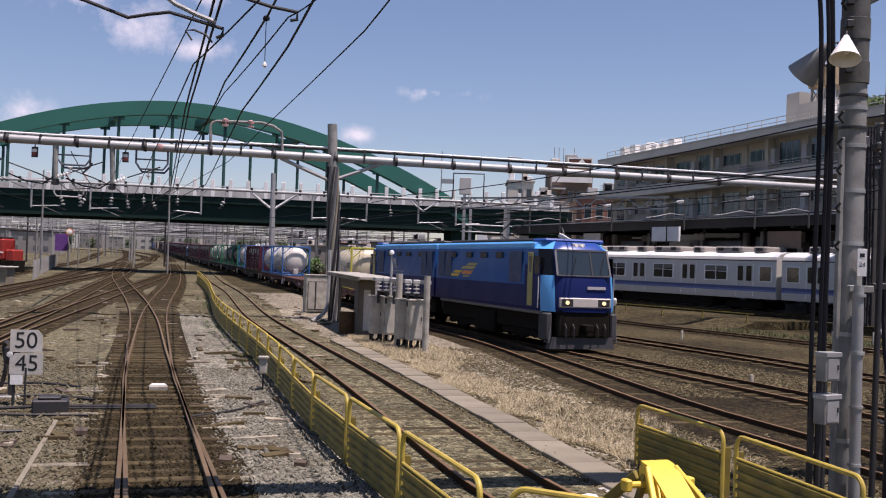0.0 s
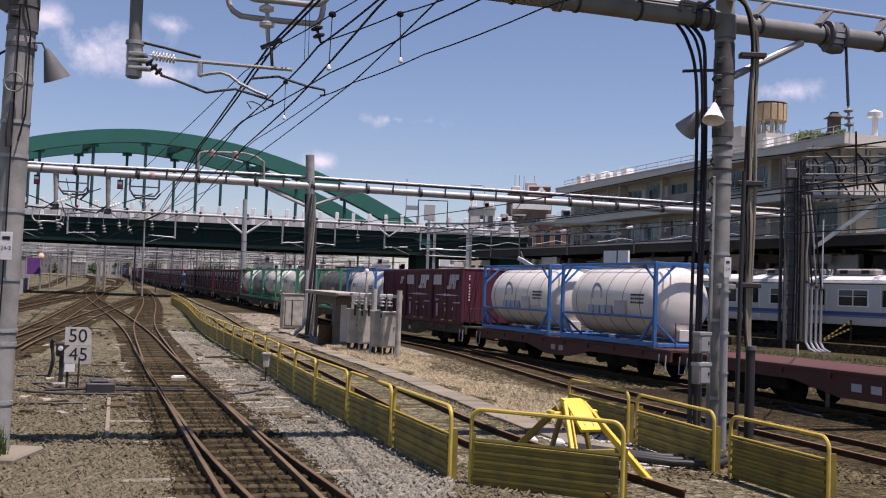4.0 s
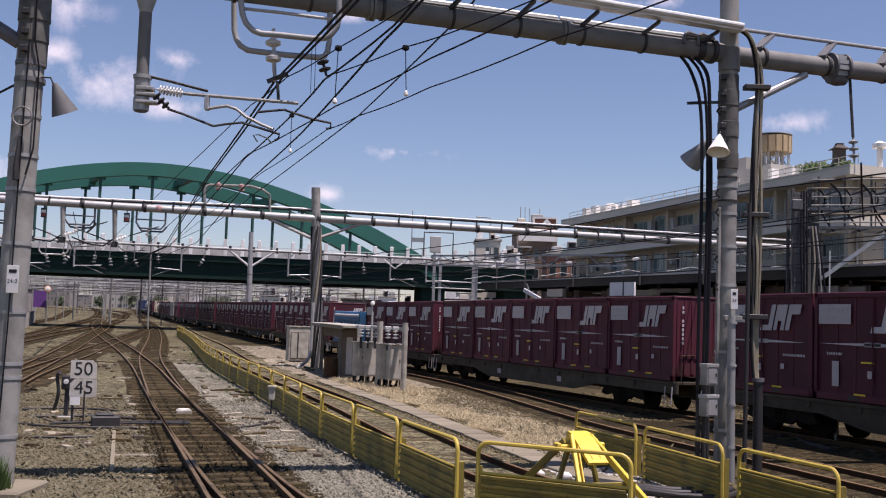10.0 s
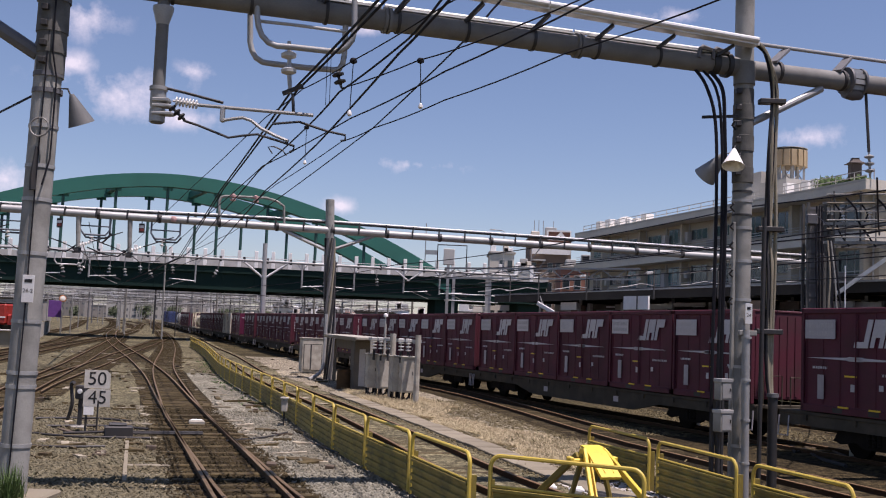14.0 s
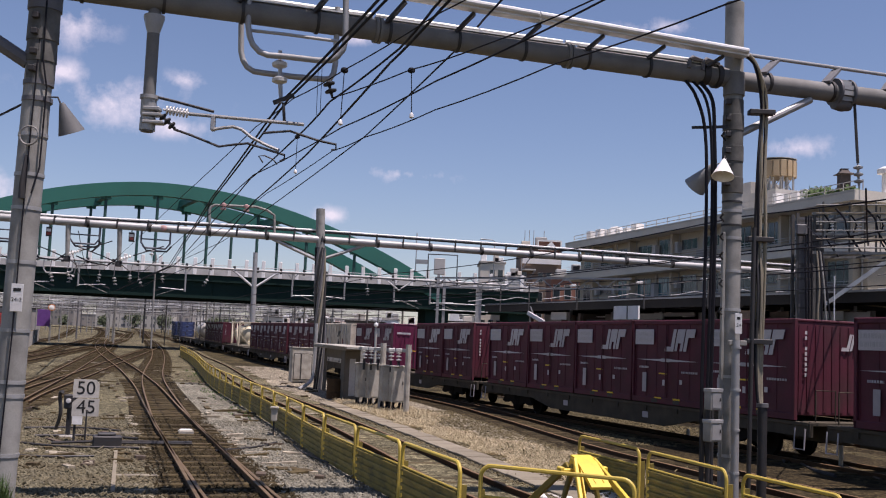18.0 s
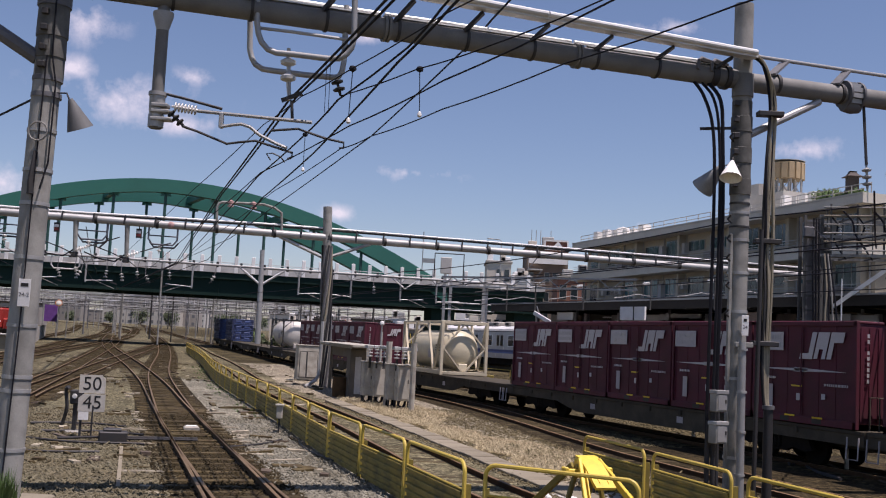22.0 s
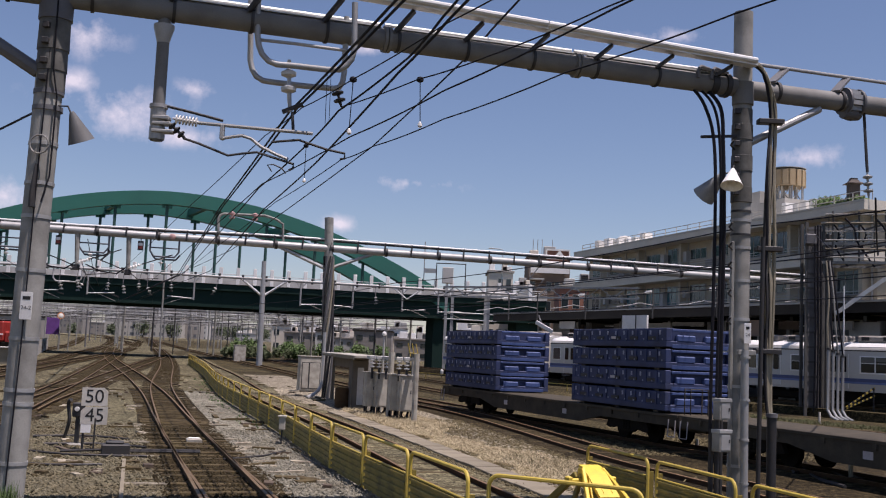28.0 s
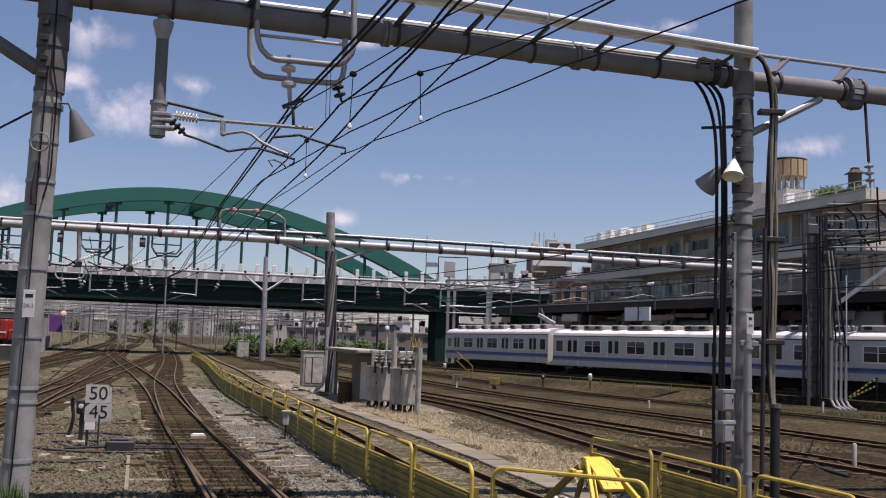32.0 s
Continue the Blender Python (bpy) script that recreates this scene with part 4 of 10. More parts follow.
for x in (4.35, 4.62):
    part("beam_claw", Shape().tube([G1(x, 0.02, -0.2), G1(x + 0.03, 0.2, -0.16), G1(x + 0.12, 0.30, 0.0), G1(x + 0.28, 0.27, 0.02)], 0.035, 8), LOCOGREY, gantry)
part("claw_plate", Shape().beam(G1(4.4, 0.22, -0.08), G1(4.95, 0.20, -0.06), 0.16, 0.05), DARKSTEEL, gantry)
for x in (-1.2, 2.1):
    part("flange", Shape().lathe(G1(x) - Vector((0.06, 0.02, 0)), G1(1) - G1(0), [(0, 0.17), (0, 0.22), (0.05, 0.22), (0.05, 0.17), (0.07, 0.17), (0.07, 0.22), (0.12, 0.22), (0.12, 0.17)], 18), BEAMGREY, gantry)
for dx, r in ((4.62, 0.20), (4.90, 0.225)):
    part("clamp", Shape().lathe(G1(dx), G1(1) - G1(0), [(0, 0.17), (0, r), (0.09, r), (0.09, 0.17)], 18), DARKSTEEL, gantry)
TRAY_DY = -0.40


def T1(x, dz=0.0, dy=0.0):
    """A point on the sloping cable tray above the beam."""
    return G1(x, 0.52 - 0.028 * x + dz, TRAY_DY + dy)


for dx0, dx1 in ((-8.5, -2.2), (-2.18, 1.5), (1.52, 5.42)):
    tray = part("cable_tray", Shape().beam(T1(dx0, -0.04, 0.0), T1(dx1, -0.04, 0.0), 0.22, 0.05), WHITESTEEL, gantry, "bright galvanised cable tray")
    for dy in (-0.12, 0.12):
        part("tray_edge", Shape().tube([T1(dx0, 0.02, dy), T1(dx1, 0.02, dy)], 0.055, 10), WHITESTEEL, tray)
for dx0, dx1 in ((-8.5, -1.3), (-1.25, 2.0), (2.05, 4.6)):
    part("conduit", Shape().tube([G1(dx0, 0.29, 0.14), G1(dx1, 0.29, 0.14)], 0.035, 8), WHITESTEEL, gantry, "thin bright conduit")
part("handrail", Shape().tube([G1(5.62, 0.66, 0.35), G1(5.75, 0.60, 0.35), G1(14, 0.60, 0.35)], 0.036, 10), GALV, gantry)
for k in range(12):
    x = -7.95 + k * 1.15
    part("tray_bracket", Shape().beam(G1(x, 0.10, -0.16), T1(x + 0.30, -0.08, 0.1), 0.13, 0.05), DARKSTEEL, gantry)
    part("clamp", Shape().lathe(G1(x), G1(1) - G1(0), [(0, 0.17), (0, 0.20), (0.05, 0.20), (0.05, 0.17)], 18), DARKSTEEL, gantry)
for x in (5.95, 7.3, 8.6, 10.0):
    part("tray_bracket", Shape().beam(G1(x - 0.10, 0.14, -0.12), G1(x + 0.34, 0.56, 0.36), 0.17, 0.045), LOCOGREY, gantry)
    part("clamp", Shape().lathe(G1(x), G1(1) - G1(0), [(0, 0.17), (0, 0.20), (0.06, 0.20), (0.06, 0.17)], 18), DARKSTEEL, gantry)
part("knee_strut", Shape().tube([(5.42, 18.95, 6.75), (6.9, 19.5, 7.58)], 0.07, 10), GALV, gantry)
part("knee_strut", Shape().tube([(-6.3, 15.38, 6.6), (-8.2, 14.75, 7.75)], 0.11, 10), LOCOGREY, gantry)
part("knee_strut", Shape().tube([(-6.3, 15.5, 7.0), (-6.1, 15.2, 8.6)], 0.05, 10), LOCOGREY, gantry)
part("pole_collar", Shape().lathe((5.29, 18.95, 7.45), (0, 0, 1), [(0, 0.165), (0, 0.195), (0.42, 0.195), (0.42, 0.165)], 18), BEAMGREY, gantry)
part("pole_collar", Shape().lathe((-6.12, 15.42, 7.4), (0, 0, 1), [(0, 0.2), (0, 0.25), (0.55, 0.25), (0.55, 0.2)], 18), LOCOGREY, gantry)


def insulator(p, q, parent, discs=5, r=0.075, mat=PORCELAIN):
    """A string of ribbed discs from p to q."""
    p, q = Vector(p), Vector(q)
    L = (q - p).length
    prof = [(0, 0.018), (L * 0.08, 0.018)]
    for k in range(discs):
        h = L * (0.1 + 0.8 * k / discs)
        e = L * 0.8 / discs
        prof += [(h, 0.022), (h + e * 0.25, r), (h + e * 0.45, r * 0.95), (h + e * 0.6, 0.026), (h + e * 0.95, 0.022)]
    prof += [(L * 0.92, 0.018), (L, 0.018)]
    return part("insulator", Shape().lathe(p, q - p, prof, 12), mat, parent, "ribbed porcelain insulator")


PINKPORC = material("pinkish_glazed_insulator", (0.55, 0.33, 0.30), 0.4, dirt=(0.35, 0.22, 0.2), scale=8)
PALEINS = material("grey_glazed_insulator", (0.5, 0.49, 0.46), 0.3, dirt=(0.3, 0.28, 0.25), scale=8)
# catenary support on the near gantry
drop = thing("catenary_bracket", "hanging steel post with hinged arm and insulators", "catenary bracket")
# Beam grey darkens the drop post in place of the beam's cast shade.
part("drop_post", Shape().tube([G1(-4.6, -0.12), (-4.60, 15.9, 5.72)], 0.095, 12), BEAMGREY, drop)
part("flange", Shape().lathe((-4.6, 15.88, 7.25), (0, 0, 1), [(0, 0.09), (0.25, 0.16), (0.3, 0.16), (0.3, 0.09)], 12), GALV, drop)
part("end_clamp", Shape().lathe((-4.6, 15.9, 5.74), (0, 0, 1), [(0, 0.09), (0, 0.12), (0.2, 0.12), (0.2, 0.10), (0.26, 0.12), (0.55, 0.12), (0.55, 0.09)], 12), GALV, drop)
part("top_clamp", Shape().lathe((-4.6, 15.9, 6.26), (0, 0, 1), [(-0.03, 0.09), (-0.03, 0.14), (0.03, 0.14), (0.03, 0.09)], 12), GALV, drop)
for k, (u, h) in enumerate(((6.07, 0.06), (5.98, 0.05), (5.86, 0.05))):
    part("clamp_bolt", Shape().box((-4.66, 15.76, u - h / 2), (-4.40 + 0.03 * k, 15.95, u + h / 2), 0.012), GALV, drop)
insulator((-4.37, 15.9, 6.08), (-3.92, 15.9, 6.03), drop, 7, 0.075)
insulator((-4.42, 15.9, 6.01), (-4.15, 15.9, 5.77), drop, 3, 0.07, DARKSTEEL)
part("arm", Shape().tube([(-3.97, 15.9, 6.03), (-2.19, 15.9, 5.94)], 0.028, 8), GALV, drop)
part("stay", Shape().tube([(-4.19, 15.9, 5.78), (-3.95, 15.9, 5.71), (-3.48, 15.9, 5.54), (-3.26, 15.9, 5.58), (-3.04, 15.9, 5.61), (-2.82, 15.9, 5.55), (-2.46, 15.9, 5.45), (-2.47, 15.9, 5.38), (-2.53, 15.9, 5.35)], 0.019, 8), DARKSTEEL, drop)
part("arm_clamp", Shape().box((-3.62, 15.84, 5.78), (-3.56, 15.96, 6.02), 0.01), GALV, drop)
part("registration_arm", Shape().tube([(-3.6, 15.9, 5.8), (-3.41, 15.9, 5.84), (-3.28, 15.9, 5.86), (-3.14, 15.9, 5.82), (-2.98, 15.9, 5.7), (-2.74, 15.9, 5.59), (-2.55, 15.9, 5.52)], 0.026, 8), GALV, drop)
part("steady_arm", Shape().tube([(-2.81, 15.9, 5.78), (-2.66, 15.9, 5.8), (-2.4, 15.9, 5.83), (-2.27, 15.9, 5.79), (-1.96, 15.9, 5.7), (-1.68, 15.9, 5.65), (-1.68, 15.9, 5.57), (-1.75, 15.9, 5.56)], 0.019, 8), DARKSTEEL, drop)
part("jumper", Shape().tube([(-2.79, 15.9, 5.32), (-2.86, 15.9, 5.42), (-2.77, 15.9, 5.43), (-2.64, 15.9, 5.38), (-2.57, 15.9, 5.3)], 0.012, 6), DARKSTEEL, drop)
part("stay", Shape().tube([(-4.47, 15.9, 6.27), (-4.17, 15.9, 6.21), (-3.59, 15.9, 6.08)], 0.022, 6), DARKSTEEL, drop)
for lp, dep_mat in (([(-3.23, 16.2, 8.24), (-3.2, 16.2, 7.55), (-3.17, 16.2, 7.39), (-3.11, 16.2, 7.25), (-3.0, 16.2, 7.14), (-2.86, 16.2, 7.09), (-2.59, 16.2, 7.08), (-2.05, 16.2, 7.04), (-1.87, 16.2, 7.05), (-1.76, 16.2, 7.12), (-1.68, 16.2, 7.23), (-1.65, 16.2, 7.39), (-1.68, 16.2, 8.15)], "front"), ([(-3.46, 16.75, 8.42), (-3.4, 16.75, 7.28), (-3.36, 16.75, 7.14), (-3.29, 16.75, 7.03), (-3.17, 16.75, 6.96), (-2.99, 16.75, 6.94), (-2.48, 16.75, 6.9), (-2.01, 16.75, 6.88), (-1.92, 16.75, 6.9), (-1.87, 16.75, 6.99), (-1.85, 16.75, 7.15), (-1.86, 16.75, 8.09)], "rear")):
    part("support_loop", Shape().tube(lp, 0.048, 12), GALV, drop, "galvanised tube loop under the beam")
part("loop_tie", Shape().tube([(-3.19, 16.3, 7.51), (-2.62, 16.3, 7.47), (-1.76, 16.3, 7.39)], 0.028, 8), GALV, drop)
insulator((-2.69, 16.3, 7.12), (-2.66, 16.3, 6.49), drop, 2, 0.125, PALEINS)
part("hanger_rod", Shape().tube([(-2.69, 16.3, 7.2), (-2.63, 16.3, 6.36)], 0.03, 8), GALV, drop)
part("wire_clamp", Shape().beam((-2.75, 16.3, 6.35), (-2.43, 16.3, 6.49), 0.06, 0.06), DARKSTEEL, drop)
part("wire_clamp", Shape().tube([(-2.59, 16.3, 6.36), (-2.56, 16.3, 6.07)], 0.025, 8), DARKSTEEL, drop)
insulator((-1.93, 16.5, 6.81), (-1.84, 16.5, 6.52), drop, 2, 0.10, DARKSTEEL)
for k in (0, 1):
    part("tie_wire", Shape().tube([(-2.07, 16.3, 7.09), (-2.06, 16.3, 6.19)], 0.005, 5), CABLE, drop, at=pose(0.06 * k, 0, 0))
insulator((7.9, 19.72, 6.45), (7.93, 19.72, 5.95), drop, 3, 0.09, GALV)
part("drop_rod", Shape().tube([G1(7.88, -0.15), (7.9, 19.72, 6.45)], 0.03, 8), DARKSTEEL, drop)


# cables and boxes on the right-hand pole
def cable(pts, r, name="cable", parent=None, mat=CABLE, seg=6):
    ln = []
    pts = [Vector(p) for p in pts]
    n = len(pts)
    for i in range(n - 1):
        a, b, c, d = pts[max(i - 1, 0)], pts[i], pts[i + 1], pts[min(i + 2, n - 1)]
        for k in range(6):
            t = k / 6
            ln.append(0.5 * ((2 * b) + (c - a) * t + (2 * a - 5 * b + 4 * c - d) * t * t + (3 * b - a - 3 * c + d) * t ** 3))
    ln.append(pts[-1])
    return part(name, Shape().tube(ln, r, seg), mat, parent)


TANCABLE = material("tan_cable_sheath", (0.27, 0.235, 0.165), 0.6, dirt=(0.10, 0.085, 0.06), scale=3)
riser = thing("cable_riser", "bundle of black and tan feeder cables running down the pole", "cables")
PALETAN = material("pale_tan_cable_sheath", (0.30, 0.265, 0.185), 0.6, dirt=(0.16, 0.14, 0.10), scale=2.5, vary=0.25)
wob = random.Random(9)
for k in range(9):
    o = k * 0.021
    w = lambda a: wob.uniform(-a, a)
    cable([T1(4.9, 0.0, 0.1 - o * 0.6), T1(5.42 + o * 0.3, 0.0 + w(0.03), 0.08 - o * 0.6), (5.62 + o * 0.5 + w(0.03), 18.72 + w(0.05), 7.90 - o * 0.6), (5.76 + o * 0.9 + w(0.02), 18.85 + 0.4 * o, 7.3 + w(0.1)), (5.73 + o + w(0.025), 18.85 + o * 0.4, 6.2), (5.71 + o + w(0.03), 18.85 + o * 0.4 + w(0.04), 5.0), (5.70 + o + w(0.03), 18.85 + w(0.04), 3.9), (5.72 + o * 0.9 + w(0.01), 18.85 + o * 0.4, 2.9), (5.76 + o * 0.6, 18.86 + o * 0.2, 2.1), (5.82 + o * 0.3, 18.85, 1.7)],
          wob.choice((0.018, 0.024, 0.028)), parent=riser, mat=(CABLE, DARKSTEEL, TANCABLE, PALETAN, CABLE, TANCABLE, PALETAN, TANCABLE, PALETAN)[k])
part("riser_pipe", Shape().tube([(5.87, 18.85, -0.1), (5.87, 18.85, 1.82)], 0.085, 12), DARKSTEEL, riser, "black steel riser pipe")
part("pipe_collar", Shape().lathe((5.87, 18.85, 1.78), (0, 0, 1), [(0, 0.08), (0, 0.105), (0.07, 0.105), (0.07, 0.08)], 12), LOCOGREY, riser)
part("riser_pipe", Shape().tube([(5.62, 18.8, -0.1), (5.66, 18.8, 5.0)], 0.04, 12), DARKSTEEL, riser)
for z in (7.1, 4.75, 2.9):
    part("strap", Shape().box((5.55, 18.78, z), (6.02, 18.98, z + 0.09), 0.01), DARKSTEEL, riser)
for k, (x, y) in enumerate(((4.72, 18.55), (4.83, 18.58), (4.90, 18.62))):
    cable([G1(4.3 + 0.14 * k, -0.12), (x - 0.22 + 0.06 * k, y, 7.3), (x - 0.04, y, 6.6), (x, y, 5), (x - 0.02, y, 2), (x, y, 0.0)], (0.03, 0.026, 0.034)[k], parent=riser)
    part("riser_pipe", Shape().tube([(x, y, -0.1), (x, y, 1.55 + 0.2 * k)], 0.045, 8), DARKSTEEL, riser)
part("cable_bracket", Shape().beam((4.45, 18.6, 6.75), (5.2, 18.85, 6.85), 0.04, 0.05), DARKSTEEL, riser)
part("service_pipe", Shape().tube([(5.33, 18.62, -0.1), (5.31, 18.63, 2.95)], 0.072, 14), GALV, riser, "grey steel conduit pipe")
for z in (0.6, 1.35, 2.05, 2.8):
    part("pipe_band", Shape().lathe((5.32, 18.625, z), (0, 0, 1), [(0, 0.07), (0, 0.088), (0.04, 0.088), (0.04, 0.07)], 14), GALV, riser)
part("pipe_bracket", Shape().box((5.18, 18.6, 2.86), (5.50, 18.7, 2.95), 0.01), POLE, riser)


def junction_box(at, w, h, d, label):
    t = thing("junction_box", label, "junction box", "boxes on the pole", at=at)
    part("case", Shape().box((-w / 2, -d / 2, -h / 2), (w / 2, d / 2, h / 2), 0.012), POLE, t)
    part("lid", Shape().box((-w / 2 - 0.015, -d / 2 - 0.02, h / 2 - 0.05), (w / 2 + 0.015, d / 2, h / 2 + 0.012), 0.006), GALV, t)
    part("door", Shape().box((-w / 2 + 0.03, -d / 2 - 0.012, -h / 2 + 0.03), (w / 2 - 0.03, -d / 2, h / 2 - 0.07), 0.005), GALV, t)
    part("latch", Shape().box((w / 2 - 0.07, -d / 2 - 0.025, -0.03), (w / 2 - 0.05, -d / 2 - 0.012, 0.03)), DARKSTEEL, t)


junction_box(pose(4.85, 18.36, 1.90, 0, 0, 32), 0.27, 0.36, 0.17, "grey metal junction box strapped to the pole")
junction_box(pose(4.85, 18.36, 1.36, 0, 0, 32), 0.28, 0.37, 0.19, "larger grey metal junction box strapped to the pole")


def cone_lamp(tip, mouth, r, parent_label, arm):
    t = thing("yard_lamp", parent_label, "lamp", "yard lamps")
    tip, mouth = Vector(tip), Vector(mouth)
    L = (mouth - tip).length
    part("shade", Shape().lathe(tip, mouth - tip, [(0, 0.03), (0.04, 0.05), (L, r), (L, r - 0.012), (0.06, 0.03)], 20), WHITE if "white" in parent_label else LAMPSHADED if "arm" in parent_label else LAMPGREY, t)
    part("bulb", Shape().lathe(tip + (mouth - tip) * 0.35, mouth - tip, [(0, 0.02), (0.04, 0.05), (0.1, 0.06), (0.14, 0.03)], 12), PORCELAIN, t)
    part("arm", Shape().tube(arm, 0.014, 8), DARKSTEEL, t)


cone_lamp((5.01, 18.5, 6.17), (4.96, 18.38, 5.84), 0.20, "white conical yard lamp on the pole", [(5.15, 18.8, 6.1), (5.05, 18.6, 6.25), (5.01, 18.5, 6.17)])
cone_lamp((4.92, 18.75, 6.14), (4.63, 19.08, 5.74), 0.22, "grey conical yard lamp on the pole", [(5.15, 18.9, 6.0), (5.0, 18.8, 6.15), (4.86, 18.75, 6.10)])
cone_lamp((-5.74, 15.35, 6.0), (-5.61, 15.50, 5.58), 0.20, "grey conical yard lamp on an arm", [(-6.05, 15.38, 5.9), (-5.95, 15.36, 6.08), (-5.8, 15.35, 6.08), (-5.75, 15.35, 5.98)])


# middle gantry
def G2(x, dz=0.0, dy=0.0):
    return Vector((x, 56.4 + 0.30 * (x + 6.6) + dy, 8.04 + dz))


g2 = thing("catenary_gantry", "long grey tubular gantry with bright cable duct over the yard", "gantry", "catenary gantries")
part("main_beam", Shape().tube([G2(-60), G2(-30), G2(-6.6), G2(8), G2(23)], 0.20, 14), GALV, g2)
TRAYRISE = [(-60, 0.24), (-19, 0.27), (-10, 0.46), (-6.6, 0.48), (23, 0.46)]
part("cable_tray", Shape().tube([G2(x, h + 0.04, 0.2) for x, h in TRAYRISE], 0.055, 8), WHITESTEEL, g2, "bright cable duct")
part("tray_channel", Shape().tube([G2(x, h - 0.06, 0.22) for x, h in TRAYRISE], 0.05, 6), DARKSTEEL, g2, "dark channel under the cable duct")
for k in range(34):
    x = -34 + k * 1.45
    top = float(np.interp(x, [q[0] for q in TRAYRISE], [q[1] for q in TRAYRISE]))
    part("tray_bracket", Shape().beam(G2(x, -0.14, -0.22), G2(x + 0.02, top, -0.10), 0.085, 0.10), BLACK, g2)
    if k % 2:
        part("clamp", Shape().lathe(G2(x), G2(1) - G2(0), [(0, 0.19), (0, 0.235), (0.14, 0.235), (0.14, 0.19)], 12), DARKSTEEL, g2)
mid_pole = banded_pole("catenary_pole", (-6.18, 56.4, -0.1), (-6.62, 56.45, 9.72), 0.24, 0.24, (2, 3.2, 4.4, 5.6, 6.8), label="grey concrete catenary pole wrapped in cables")
part("knee_strut", Shape().tube([(-6.6, 56.4, 6.9), G2(-4.2, -0.15)], 0.09, 8), GALV, g2)
part("knee_strut", Shape().tube([(-6.6, 56.4, 6.9), G2(-9.0, -0.15)], 0.09, 8), GALV, g2)
for k in range(9):
    a = k * 0.7
    cable([(-6.18 - 0.044 * h + 0.27 * math.cos(a + h * 0.5), 56.4 + 0.27 * math.sin(a + h * 0.5), h) for h in (0, 1.5, 3, 4.5, 6, 7.6)], 0.05 + 0.02 * (k % 2), parent=mid_pole, mat=(CABLE, LOCOGREY, DARKSTEEL, LOCOGREY, TANCABLE, DARKSTEEL, CABLE, LOCOGREY, DARKSTEEL)[k])
cable([(-6.45, 56.0, 3.5), (-6.45, 55.9, 1.5), (-6.55, 55.7, 0.5), (-7.05, 54.8, 0.05)], 0.09, parent=mid_pole, mat=GALV)


HOOPGREY = material("dark_blue_grey_hoop_paint", (0.085, 0.095, 0.115), 0.6, dirt=(0.05, 0.05, 0.055), scale=3)
DULLRED = material("faded_red_band", (0.20, 0.035, 0.03), 0.7, scale=4)


def loop_hanger(x, parent, w=1.4, h=0.9):
    p = G2(x, -0.15)
    pts = [p, p + Vector((0, 0, -h * 0.7)), p + Vector((0.2, 0.05, -h)), p + Vector((w - 0.2, 0.3, -h)), p + Vector((w, 0.35, -h * 0.7)), p + Vector((w, 0.35, 0))]
    part("support_loop", Shape().tube(pts, 0.05, 8), HOOPGREY, parent)
    part("support_loop", Shape().tube([q + Vector((0, 0.3, -0.12)) for q in pts[1:-1]], 0.05, 8), HOOPGREY, parent)
    part("loop_rung", Shape().tube([p + Vector((0, 0, -h * 0.5)), p + Vector((w, 0.35, -h * 0.5))], 0.035, 6), HOOPGREY, parent)
    insulator(p + Vector((w * 0.4, 0.15, -h)), p + Vector((w * 0.4, 0.15, -h - 0.5)), parent, 2, 0.12)


part("raised_loop", Shape().tube([(-12.24, 54.9, 8.2), (-12.29, 54.9, 9.21), (-12.2, 54.92, 9.42), (-12.02, 54.95, 9.50), (-9.95, 55.5, 9.56), (-9.39, 55.7, 9.43), (-9.0, 55.75, 9.18), (-8.94, 55.8, 8.2)], 0.07, 10), POLE, g2, "raised tube frame over the beam")
for x, y in ((-11.6, 55.0), (-10.43, 55.3)):
    part("disc_insulator", Shape().lathe((x, y, 9.25), (0, 0, 1), [(0, 0.03), (0.03, 0.15), (0.12, 0.16), (0.14, 0.05), (0.2, 0.05), (0.22, 0.15), (0.34, 0.16), (0.4, 0.04)], 12), PINKPORC, g2, "pinkish porcelain insulator")
for x in (-22.6, -18.8, -15.46):
    loop_hanger(x, g2)
for x in (-19.74, -15.92):
    tag = part("hanging_tag", Shape().box(tuple(G2(x, -0.55) - Vector((0.14, 0.05, 0.24))), tuple(G2(x, -0.55) + Vector((0.14, 0.05, 0.24))), 0.01), DARKSTEEL, g2, "dark tag with white and red bands")
    part("white_band", Shape().box(tuple(G2(x, -0.48) - Vector((0.11, 0.06, 0.07))), tuple(G2(x, -0.48) + Vector((0.11, 0.045, 0.07)))), WHITE, tag)
    part("red_band", Shape().box(tuple(G2(x, -0.64) - Vector((0.11, 0.06, 0.07))), tuple(G2(x, -0.64) + Vector((0.11, 0.045, 0.07)))), DULLRED, tag)
    part("hanger", Shape().tube([G2(x, 0), G2(x, -0.35)], 0.03, 6), DARKSTEEL, g2)
part("beacon_lamp", Shape().lathe(tuple(G2(-14.35, 0.0, -0.24)), (0, -1, 0.1), [(0, 0.16), (0.08, 0.16), (0.1, 0.13), (0.13, 0.02)], 12), PINKPORC, g2, "pale round lamp with a red rim")
